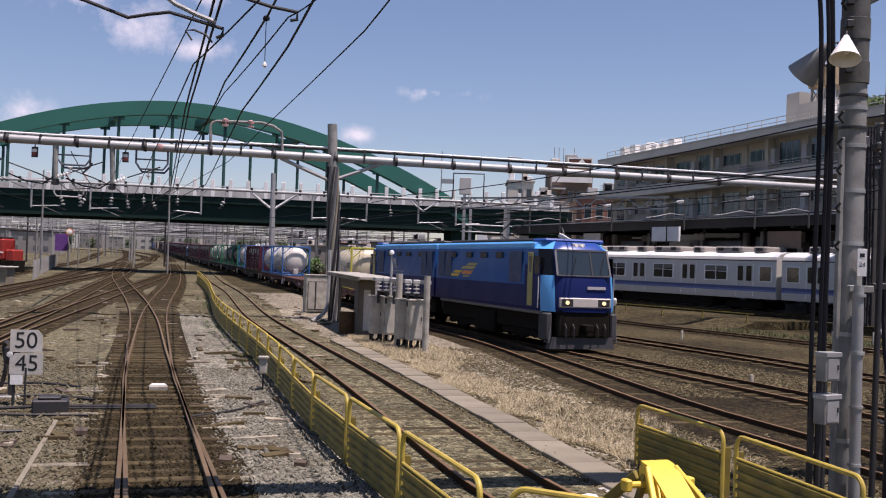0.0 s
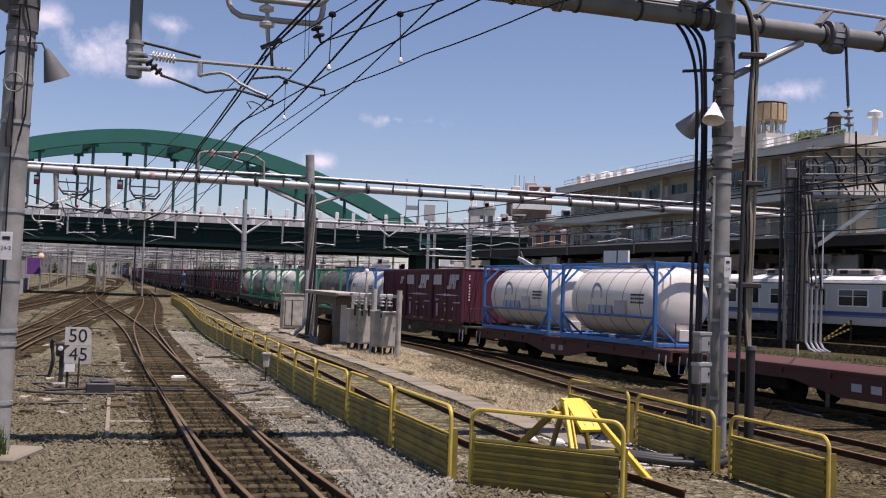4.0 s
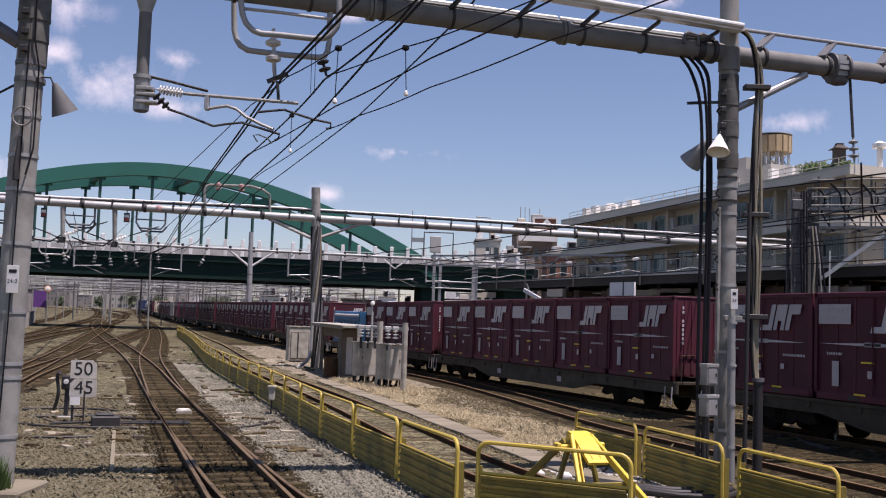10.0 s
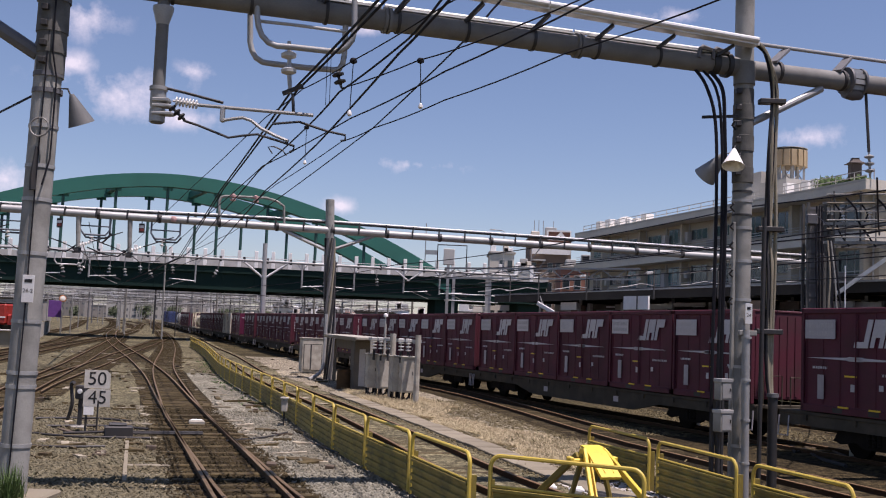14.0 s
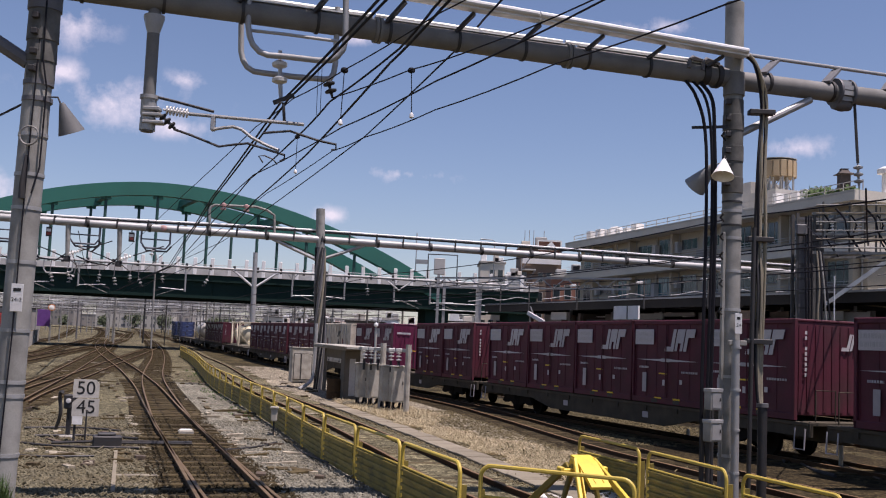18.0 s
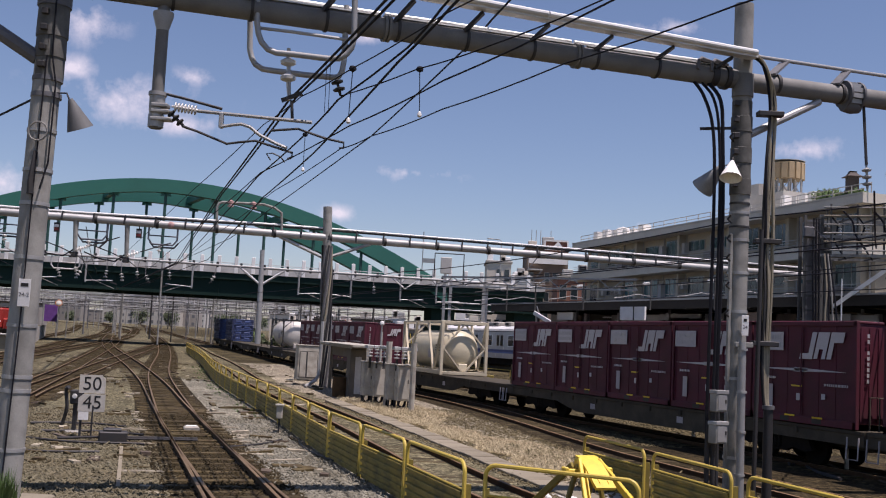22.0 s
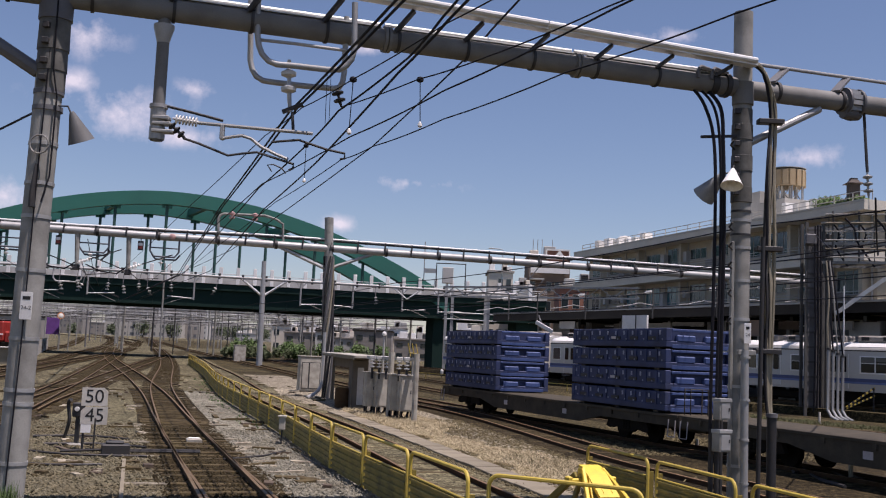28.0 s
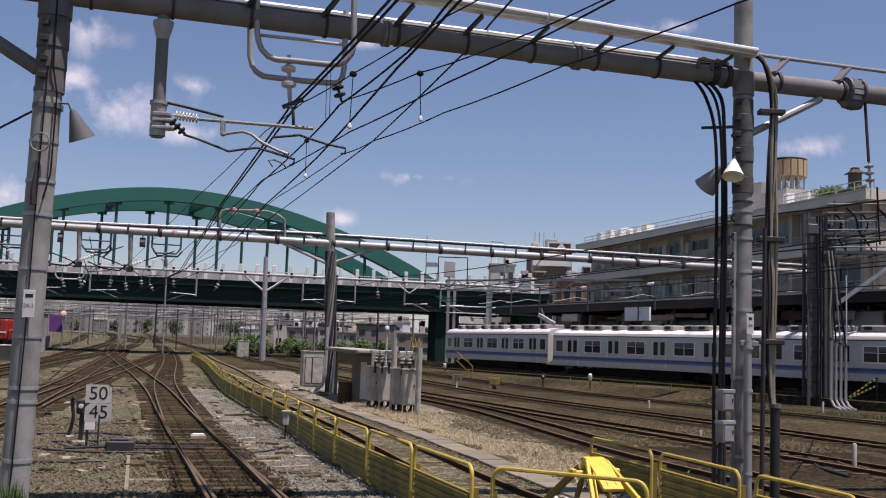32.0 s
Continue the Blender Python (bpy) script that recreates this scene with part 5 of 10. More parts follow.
# hanging posts with their clamps, arms and dark feeder loops
for x, h in ((-18.9, 1.75), (-16.5, 1.85), (-24.0, 1.7)):
    p = G2(x, -0.1)
    q = p - Vector((-0.08, 0, h))
    part("drop_post", Shape().tube([p, q], 0.13, 10, r1=0.10), POLE, g2)
    part("post_collar", Shape().lathe(tuple(q), (0, 0, 1), [(0, 0.05), (0, 0.16), (0.12, 0.16), (0.12, 0.1)], 12), DARKSTEEL, g2)
    insulator(q + Vector((0.05, -0.1, 0.2)), q + Vector((0.75, -0.2, 0.42)), g2, 4, 0.09)
    part("arm", Shape().tube([q + Vector((0.75, -0.2, 0.42)), q + Vector((2.3, -0.3, 0.95))], 0.028, 6), DARKSTEEL, g2)
    part("arm", Shape().tube([q, q + Vector((-0.9, 0.2, 0.35)), q + Vector((-2.4, 0.3, 0.85))], 0.03, 6), DARKSTEEL, g2)
    part("arm", Shape().tube([q + Vector((0, 0, 0.05)), q + Vector((0.5, 0.1, -0.35)), q + Vector((1.5, 0.3, -0.25))], 0.028, 6), DARKSTEEL, g2)
    part("feeder_loop", Shape().tube([q + Vector((0, 0, 0.3)), q + Vector((-0.6, 0, -0.12)), q + Vector((-1.4, 0, -0.02)), q + Vector((-2.2, 0, 0.3))], 0.035, 6), CABLE, g2)
    part("wire_clamp", Shape().box(tuple(q - Vector((0.16, 0.16, 0.16))), tuple(q + Vector((0.12, 0.1, 0.02))), 0.03), DARKSTEEL, g2)
part("drop_post", Shape().tube([G2(-17.4, -0.1), G2(-17.42, -1.1), G2(-17.75, -1.45)], 0.05, 8), DARKSTEEL, g2)


# arched road bridge over the yard
def BR(x, z, dy=0.0):
    """A point on the bridge, dy metres behind its near face."""
    return Vector((x - 0.5 * dy, 134.5 + 0.18 * x + dy, z))


bridge = thing("road_bridge", "green steel tied-arch road bridge with a white parapet", "bridge", kind="structure")
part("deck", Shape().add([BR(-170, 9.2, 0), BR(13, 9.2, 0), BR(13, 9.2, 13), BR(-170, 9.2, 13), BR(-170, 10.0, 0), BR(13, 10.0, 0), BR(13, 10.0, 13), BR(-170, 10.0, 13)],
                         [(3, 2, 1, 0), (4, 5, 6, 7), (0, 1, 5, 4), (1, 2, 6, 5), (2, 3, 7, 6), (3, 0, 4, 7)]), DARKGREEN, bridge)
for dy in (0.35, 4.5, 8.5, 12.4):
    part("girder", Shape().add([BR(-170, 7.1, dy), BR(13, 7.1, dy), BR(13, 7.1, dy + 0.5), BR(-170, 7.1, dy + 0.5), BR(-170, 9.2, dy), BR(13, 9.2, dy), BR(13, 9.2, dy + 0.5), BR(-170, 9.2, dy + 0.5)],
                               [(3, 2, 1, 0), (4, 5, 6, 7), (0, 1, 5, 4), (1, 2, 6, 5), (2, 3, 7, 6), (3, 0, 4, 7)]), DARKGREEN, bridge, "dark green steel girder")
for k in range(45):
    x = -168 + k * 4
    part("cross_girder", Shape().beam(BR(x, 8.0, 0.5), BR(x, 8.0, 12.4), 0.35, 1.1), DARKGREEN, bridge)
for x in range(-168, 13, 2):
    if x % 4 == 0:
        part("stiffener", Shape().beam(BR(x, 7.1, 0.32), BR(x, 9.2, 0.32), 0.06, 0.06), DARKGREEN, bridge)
for dy in (-0.12, 12.9):
    part("parapet", Shape().add([BR(-170, 10.0, dy), BR(13, 10.0, dy), BR(13, 10.0, dy + 0.25), BR(-170, 10.0, dy + 0.25), BR(-170, 10.75, dy), BR(13, 10.75, dy), BR(13, 10.75, dy + 0.25), BR(-170, 10.75, dy + 0.25)],
                                [(3, 2, 1, 0), (4, 5, 6, 7), (0, 1, 5, 4), (1, 2, 6, 5), (2, 3, 7, 6), (3, 0, 4, 7)]), PARAPET, bridge, "pale stained concrete parapet")
    part("railing", Shape().beam(BR(-170, 11.25, dy + 0.1), BR(13, 11.25, dy + 0.1), 0.08, 0.08), WHITE, bridge)
    part("railing", Shape().beam(BR(-170, 11.0, dy + 0.1), BR(13, 11.0, dy + 0.1), 0.05, 0.05), WHITE, bridge)
POST = Shape().box((-0.22, 0, 0), (0.22, 0.3, 2.1), 0.03).mesh("parapet_post", WHITE)
for k in range(55):
    p = BR(-100 + k * 2.05, 10.0, -0.16)
    part("parapet_post", POST, WHITE, bridge, at=Matrix.Translation(p) @ pose(0, 0, 0, 0, 0, 10))


def arch_z(u, depth=0.0):
    return 21.15 - 11.15 * abs(u) ** 1.9 - depth


for dy, shift in ((0.6, 0.0), (11.4, 0.0)):
    fr, n = [], 40
    rib = Shape()
    for k in range(n + 1):
        u = -1.0 + 2 * k / n
        x = -35 + 35.35 * u
        dep = 1.62 + 0.5 * abs(u)
        slope = Vector((1, 0.18, 0)).normalized()
        a, b = BR(x, arch_z(u), dy), BR(x, arch_z(u) - dep, dy)
        rib.v += [tuple(BR(x, arch_z(u), dy - 0.5)), tuple(BR(x, arch_z(u), dy + 0.5)), tuple(BR(x, arch_z(u) - dep, dy + 0.5)), tuple(BR(x, arch_z(u) - dep, dy - 0.5))]
    for k in range(n):
        for j in range(4):
            rib.f.append((k * 4 + j, k * 4 + (j + 1) % 4, (k + 1) * 4 + (j + 1) % 4, (k + 1) * 4 + j))
            rib.m.append(0)
    part("arch_rib", rib, GREEN, bridge, "green steel arch rib")
    for k in range(11):
        u = -0.86 + k * 0.172
        x = -35 + 35.35 * u
        part("hanger", Shape().tube([BR(x, 9.9, dy), BR(x, arch_z(u) - 1.3, dy)], 0.19, 8), HANGERGREEN, bridge)
        part("gusset", Shape().beam(BR(x - 0.6, arch_z(u) - 1.75, dy), BR(x + 0.6, arch_z(u) - 1.75, dy), 0.25, 0.6), GREEN, bridge)
for u in (-0.45, -0.15, 0.15, 0.45):
    x = -35 + 35.35 * u
    part("wind_brace", Shape().beam(BR(x, arch_z(u) - 0.8, 0.6), BR(x, arch_z(u) - 0.8, 11.4), 0.7, 0.9), GREEN, bridge)
# Near-black green puts the deck's shade into the piers' colour.
for x in (-69, 0.35, 11.2):
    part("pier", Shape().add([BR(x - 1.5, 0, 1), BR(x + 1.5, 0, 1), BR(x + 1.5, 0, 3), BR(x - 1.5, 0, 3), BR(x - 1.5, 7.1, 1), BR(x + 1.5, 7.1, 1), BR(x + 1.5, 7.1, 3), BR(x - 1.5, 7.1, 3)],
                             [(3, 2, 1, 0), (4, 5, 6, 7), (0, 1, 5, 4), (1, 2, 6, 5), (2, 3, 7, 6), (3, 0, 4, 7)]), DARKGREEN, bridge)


def street_lamp(at, h):
    t = thing("street_lamp", "slim grey street lamp on the bridge", "street lamp", at=Matrix.Translation(at))
    part("mast", Shape().tube([(0, 0, -0.3), (0, 0, h), (-0.3, 0, h + 0.15), (-1.5, 0, h + 0.2)], 0.06, 8), GALV, t)
    part("lamp_head", Shape().box((-1.9, -0.12, h + 0.12), (-1.2, 0.12, h + 0.28), 0.04), GALV, t)


street_lamp(BR(8.1, 10.0, 2), 6.6)
mast = thing("antenna_mast", "thin grey radio mast behind the bridge", "mast")
part("pole", Shape().tube([(-3.3, 141, 9.8), (-3.3, 141, 17.6)], 0.07, 6), GALV, mast)
part("sign_arm", Shape().box((-3.3, 140.9, 13.4), (-1.6, 141.0, 14.0)), GALV, mast)


# far gantry before the bridge
def G3(x, dz=0.0):
    return Vector((x, 112.5 + 0.27 * (x + 19.8), 9.75 + dz))


g3 = thing("catenary_gantry", "distant white tubular gantry with a Y-shaped concrete pole", "gantry", "catenary gantries")
part("main_beam", Shape().tube([G3(-75), G3(-19.8), G3(8)], 0.14, 10), GALV, g3)
part("pole", Shape().tube([(-19.8, 112.5, 0.2), (-19.95, 112.5, 11.7)], 0.33, 12, r1=0.24), GALV, g3)
for sx in (-1, 1):
    part("knee_strut", Shape().tube([(-19.9, 112.5, 7.9), G3(-19.8 + sx * 2.3, -0.1)], 0.12, 8), WHITESTEEL, g3)
    part("knee_strut", Shape().tube([G3(-4.5 + sx * 1.6, -0.05), (-4.5, 116.6, 8.5)], 0.08, 8), WHITESTEEL, g3)
for k in range(26):
    x = -58 + k * 2.4
    part("clamp", Shape().beam(G3(x, -0.24), G3(x, 0.34), 0.24, 0.2), DARKSTEEL, g3)
for x, way in ((-48, 1), (-42.5, 1), (-37.2, 1), (-26.85, -1), (-15.95, 1), (-10.4, -1), (-5, 1), (-1, 1)):
    p = G3(x)
    part("drop_post", Shape().tube([p, p - Vector((0, 0, 2.65))], 0.10, 6), GALV, g3)
    for sx in (-1, 1):
        part("post_fork", Shape().tube([p - Vector((0, 0, 0.75)), p + Vector((sx * 0.6, sx * 0.16, -0.05))], 0.055, 6), GALV, g3)
    part("arm", Shape().tube([p - Vector((0, 0, 2.5)), p + Vector((way * 2.6, way * 0.7, -2.35))], 0.05, 6), WHITESTEEL, g3)
    part("arm", Shape().tube([p + Vector((way * 0.9, way * 0.2, -2.45)), p + Vector((way * 1.7, way * 0.4, -2.75)), p + Vector((way * 2.8, way * 0.7, -3.2))], 0.035, 6), POLE, g3)
    part("wire_clamp", Shape().beam(p + Vector((way * 2.4, way * 0.6, -2.5)), p + Vector((way * 3.1, way * 0.8, -2.75)), 0.14, 0.14), DARKSTEEL, g3)
# insulators and clamps strung under the beam
rng = random.Random(17)
for x, z in ((-39.8, -1.8), (-38.1, -1.5), (-37.4, -1.85), (-35.25, -1.6), (-33.8, -1.85), (-32.1, -1.5), (-31.5, -1.9), (-29.2, -1.4), (-24.5, -1.5), (-13.0, -1.6), (-8.0, -1.5)):
    p = G3(x)
    q = p + Vector((rng.uniform(-0.2, 0.2), -0.3, z))
    part("hanger", Shape().tube([p, q + Vector((0, 0, 0.4))], 0.035, 5), LOCOGREY, g3)
    lean = rng.uniform(-0.5, 0.5)
    insulator(q + Vector((0, 0, 0.35)), q + Vector((lean, 0, -0.35)), g3, 2, 0.2, PALEINS)
    part("wire_clamp", Shape().box(tuple(q + Vector((lean - 0.2, -0.1, -0.5))), tuple(q + Vector((lean + 0.15, 0.1, -0.36))), 0.03), rng.choice([DARKSTEEL, GALV]), g3)
for x in (-41.5, -29.9):
    part("mast", Shape().tube([tuple(G3(x, 1.05)), (x + 0.1, G3(x).y, 1.0)], 0.09, 8), POLE, g3)
q = G3(-40.5, -0.1)
part("support_loop", Shape().tube([q, q + Vector((0, 0, -1.0)), q + Vector((0.3, 0, -1.35)), q + Vector((2.4, 0.5, -1.35)), q + Vector((2.7, 0.6, -1.0)), q + Vector((2.7, 0.7, 0))], 0.08, 8), GALV, g3)
part("loop_rung", Shape().tube([q + Vector((0, 0, -0.7)), q + Vector((2.7, 0.7, -0.7))], 0.06, 6), GALV, g3)

# masts and light gantries farther along the yard
rng = random.Random(7)
for y in (150, 176, 205, 238, 280, 330):
    cx = -0.31 * (y - 30) - 2
    t = thing("catenary_gantry", "far steel portal gantry over the yard tracks", "gantry", "far gantries")
    z = ground_z(y)
    w = 26 + y * 0.06
    for k in range(6):
        x = cx - w + k * (2 * w / 5) + rng.uniform(-1, 1)
        part("pole", Shape().tube([(x, y, z), (x, y, z + rng.uniform(8.5, 10.5))], 0.15, 6), POLE, t)
    for dz in (7.6, 8.4):
        part("main_beam", Shape().beam((cx - w, y, z + dz), (cx + w, y, z + dz), 0.16, 0.16), GALV, t)
    web = Shape()
    for k in range(24):
        x = cx - w + k * (2 * w / 24)
        web.beam((x, y, z + 7.6), (x + w / 12, y, z + 8.4), 0.07, 0.07)
    part("lattice", web, GALV, t)
    for k in range(9):
        x = cx - w + 3 + k * (2 * w / 9)
        part("arm", Shape().tube([(x, y, z + 7.5), (x, y, z + 5.9), (x + 2.2, y, z + 6.1)], 0.06, 6), WHITESTEEL, t)


for k in range(64):
    y = rng.uniform(148, 400)
    x = -0.30 * y + rng.uniform(-0.20, 0.235) * y
    m = thing("catenary_mast", "far steel catenary mast with a cantilever arm", "pole", "far masts")
    z = ground_z(y)
    h = rng.uniform(7, 9.5)
    part("pole", Shape().tube([(x, y, z - 0.1), (x, y, z + h)], rng.uniform(0.09, 0.16), 6), rng.choice([POLE, DARKSTEEL, LOCOGREY]), m)
    part("arm", Shape().tube([(x, y, z + h - 1.2), (x + rng.choice([-1, 1]) * rng.uniform(2, 4), y, z + h - 0.9)], 0.07, 5), rng.choice([GALV, WHITESTEEL]), m)


for k in range(14):
    y = 142 + k * 17
    sp = thing("span_wire", "thin cross-span wires between far masts", "wire", "far span wires", "structure")
    for q in range(3):
        z = ground_z(y) + 5.6 + 1.0 * q + rng.uniform(-0.3, 0.3)
        part("wire", Shape().tube([(-0.31 * y - 30, y, z), (-0.25 * y - 10, y, z - 0.3), (-0.2 * y + 8, y, z - 0.2), (-0.12 * y + 14, y, z)], 0.045, 5), rng.choice([DARKSTEEL, GALV]), sp)
    hung = Shape()
    for q in range(12):
        x = -0.30 * y + rng.uniform(-0.12, 0.2) * y
        hung.tube([(x, y, ground_z(y) + 5.4), (x, y, ground_z(y) + 8.2)], 0.05, 5)
    part("droppers", hung, rng.choice([DARKSTEEL, GALV, POLE]), sp)


# lattice gantry by the platform
def lattice_gantry():
    t = thing("lattice_gantry", "grey lattice-truss gantry beside the platform canopy", "gantry", "catenary gantries")
    a, b = Vector((-0.4, 102.5, 8.25)), Vector((17, 92.5, 8.25))
    for dz in (0, 0.95):
        for dy in (0, 0.8):
            part("chord", Shape().beam(a + Vector((0, dy, dz)), b + Vector((0, dy, dz)), 0.12, 0.12), GALV, t)
    n = 16
    for k in range(n):
        p, q = a.lerp(b, k / n), a.lerp(b, (k + 1) / n)
        part("diagonal", Shape().beam(p + Vector((0, 0, 0.95 * (k % 2))), q + Vector((0, 0, 0.95 * ((k + 1) % 2))), 0.08, 0.08), GALV, t)
    part("post", Shape().beam((3.86, 101.0, 0.2), (3.86, 101.0, 8.3), 0.55, 0.4), GALV, t)
    part("post", Shape().beam((-0.1, 110, 0.3), (-0.1, 110, 10.4), 0.3, 0.3), GALV, t)
    part("post", Shape().beam((0.55, 110, 0.3), (0.55, 110, 9.4), 0.3, 0.3), GALV, t)
    for z in (6.3, 7.0):
        part("cross_arm", Shape().tube([(-0.4, 110, z), (5.2, 109, z - 0.1)], 0.06, 6), WHITESTEEL, t)
    part("frame", Shape().tube([(-1.2, 104, 9.2), (-1.2, 104, 11.6), (1.7, 104, 11.6), (1.7, 104, 9.2)], 0.07, 6), DARKSTEEL, t)
    part("signal_box", Shape().box((-0.6, 103.6, 9.6), (0.5, 104.2, 11.2), 0.05), GREYWALL, t)


lattice_gantry()


# electric train at the platform
PF = Vector((0.489, -0.872, 0))
PN = Vector((0.872, 0.489, 0))


# Grey patches paint in the light that shows through the coach windows.
COACHPATCH = material("grey_window_patch", (0.10, 0.10, 0.09), 0.3, vary=0.2)


def coach(mid, label, group):
    """A commuter coach, 20 m long; near side on the local -y."""
    t = thing("electric_coach", label, "train coach", group)
    L, hw = 9.85, 1.42
    sec = [(-hw, 1.05), (-hw - 0.02, 1.2), (-hw - 0.02, 3.36), (-hw + 0.05, 3.56), (-hw + 0.30, 3.76), (-0.5, 3.88), (0.5, 3.88), (hw - 0.30, 3.76), (hw - 0.05, 3.56), (hw + 0.02, 3.36), (hw + 0.02, 1.2), (hw, 1.05)]
    body = Shape().sweep(sec[::-1], [((-L, 0, 0), (0, 1, 0), (0, 0, 1)), ((L, 0, 0), (0, 1, 0), (0, 0, 1))])
    part("body", body, EMUWHITE, t)
    part("roof", Shape().sweep([(y, z + 0.02) for y, z in sec[3:9]][::-1] + [(-1.1, 3.3), (1.1, 3.3)], [((-L, 0, 0), (0, 1, 0), (0, 0, 1)), ((L, 0, 0), (0, 1, 0), (0, 0, 1))]), ROOFWHITE, t, "pale sunlit roof")
    y = -hw - 0.026
    part("gutter", Shape().box((-L, y - 0.02, 3.33), (L, y, 3.39)), DARKSTEEL, t)
    part("stripe", Shape().box((-L + 0.02, y - 0.03, 1.60), (L - 0.02, y + 0.01, 1.79)), EMUBLUE, t, "dark blue stripe")
    part("stripe", Shape().box((-L + 0.02, y - 0.03, 1.49), (L - 0.02, y + 0.01, 1.60)), EMUPALE, t, "light blue stripe")
    for k in range(4):
        x = -7.35 + k * 4.9
        part("door", Shape().box((x - 0.66, y - 0.012, 1.2), (x + 0.66, y + 0.02, 3.15), 0.01), EMUWHITE, t)
        part("door_edge", Shape().box((x - 0.70, y - 0.018, 1.18), (x - 0.66, y + 0.02, 3.18)), WHITE, t)
        part("door_edge", Shape().box((x + 0.66, y - 0.018, 1.18), (x + 0.70, y + 0.02, 3.18)), WHITE, t)
        for sx in (-0.35, 0.35):
            part("door_window", Shape().box((x + sx - 0.2, y - 0.02, 2.12), (x + sx + 0.2, y - 0.008, 3.02), 0.03), COACHGLASS, t)
    for x in (-4.9, 0.0, 4.9):
        w = part("window", Shape().box((x - 1.03, y - 0.015, 2.06), (x + 1.03, y + 0.02, 3.06), 0.02), WHITE, t, "pale aluminium window frame")
        for sx in (-0.48, 0.48):
            part("pane", Shape().box((x + sx - 0.44, y - 0.022, 2.14), (x + sx + 0.44, y - 0.012, 3.0)), COACHGLASS, w)
            part("blind", Shape().box((x + sx - 0.42, y - 0.026, 2.70 + 0.1 * sx), (x + sx + 0.42, y - 0.0235, 2.98)), COACHPATCH, w, "grey patch for light showing through the pane")
        part("glazing_bar", Shape().box((x - 0.92, y - 0.030, 2.64), (x + 0.92, y - 0.022, 2.67)), WHITE, w)
    for x in (-9.0, 9.0):
        w = part("window", Shape().box((x - 0.5, y - 0.015, 2.08), (x + 0.5, y + 0.02, 3.06), 0.02), WHITE, t)
        part("pane", Shape().box((x - 0.43, y - 0.022, 2.14), (x + 0.43, y - 0.012, 3.0)), GLASS, w)
    for x, hw2 in ((-7.9, 0.5), (-5.6, 1.15), (-2.9, 0.5), (-0.3, 1.3), (2.7, 0.5), (5.4, 1.15), (8.0, 0.5)):
        unit = part("roof_unit", Shape().box((x - hw2, -0.95, 3.84), (x + hw2, 0.95, 4.24), 0.10), HOUSEGREY, t, "grey roof unit with dark grilles")
        for q in ((-0.5, 0.5) if hw2 > 1 else (0,)):
            part("grille", Shape().box((x + q * hw2 * 1.1 - 0.26, -0.965, 3.95), (x + q * hw2 * 1.1 + 0.26, -0.94, 4.16)), BLACK, unit)
    for x in (-6.9, 6.9):
        b = part("bogie", Shape().box((-1.5, -1.1, 0.4), (1.5, 1.1, 0.85), 0.1), BOGIE, t, at=pose(x, 0, 0))
        for dx in (-1.05, 1.05):
            part("wheel", Shape().lathe((dx, -0.65, 0.58), (0, 1, 0), [(0, 0.1), (0, 0.43), (0.12, 0.43), (0.12, 0.1)], 14), BOGIE, b)
    part("underfloor_box", Shape().box((-4.5, -1.2, 0.45), (4.4, 1.2, 1.02), 0.05), BOGIE, t)
    part("gangway", Shape().box((L, -0.6, 1.1), (L + 0.2, 0.6, 3.2)), WHITE, t)
    rot = Matrix((EF, Vector((-EF.y, EF.x, 0)), Vector((0, 0, 1)))).transposed().to_4x4()
    rot.translation = mid
    t.matrix_basis = rot
    return t


EF = Vector((0.52, -0.854, 0))
EN = Vector((0.854, 0.52, 0))
JOINT = Vector((8.35, 84.5, 0.5)) + EN * 1.45
first = coach(JOINT + EF * 10.05, "pale grey commuter coach with blue stripes, standing", "standing electric train")
for k in (3, 5):
    copy_thing(first, Matrix.Translation(JOINT + EF * 10.05 * k) @ first.matrix_basis.to_3x3().to_4x4())
copy_thing(first, Matrix.Translation(JOINT + Vector((-0.42, 0.908, 0)) * 10.25 + Vector((0, 0, 0.1))) @ pose(0, 0, 0, 0, 0, -6.5) @ first.matrix_basis.to_3x3().to_4x4())


# platform, canopy and station building behind the train
def slab_along(name, s0, s1, n0, n1, z0, z1, mat, parent, label="", z2=None):
    """A block along the platform: s along the train from the joint, n behind its near side."""
    o = Vector((8.03, 81.2, 0))
    def P(s, n, z):
        return o + PF * s + PN * n + Vector((0, 0, z))
    rise = (z2 if z2 is not None else z0) - z0
    vs = [P(s0, n0, z0), P(s1, n0, z0 + rise), P(s1, n1, z0 + rise), P(s0, n1, z0), P(s0, n0, z1), P(s1, n0, z1 + rise), P(s1, n1, z1 + rise), P(s0, n1, z1)]
    return part(name, Shape().add(vs, [(3, 2, 1, 0), (4, 5, 6, 7), (0, 1, 5, 4), (1, 2, 6, 5), (2, 3, 7, 6), (3, 0, 4, 7)]), mat, parent, label)


DARKCANOPY = material("grimy_bracket_steel", (0.07, 0.068, 0.063), 0.7, scale=3)
BLUEPANEL = material("blue_grey_screen", (0.15, 0.17, 0.21), 0.35, dirt=(0.09, 0.10, 0.12), scale=0.8, grain=8)
SEND = 21.0
station = thing("station_platform", "platform with a long dark steel canopy behind the train", "platform", kind="structure")
slab_along("track_fill", -30, SEND, -2.6, 7.4, -0.1, 0.5, DARKBALLAST, station, "dark brown ballast fill")
slab_along("track_fill", SEND, 75, 1.3, 7.4, -0.1, 0.5, DARKBALLAST, station, "dark brown ballast fill")
slab_along("platform_edge", -20, 75, 7.6, 12, 0.0, 1.15, CONCRETE, station)
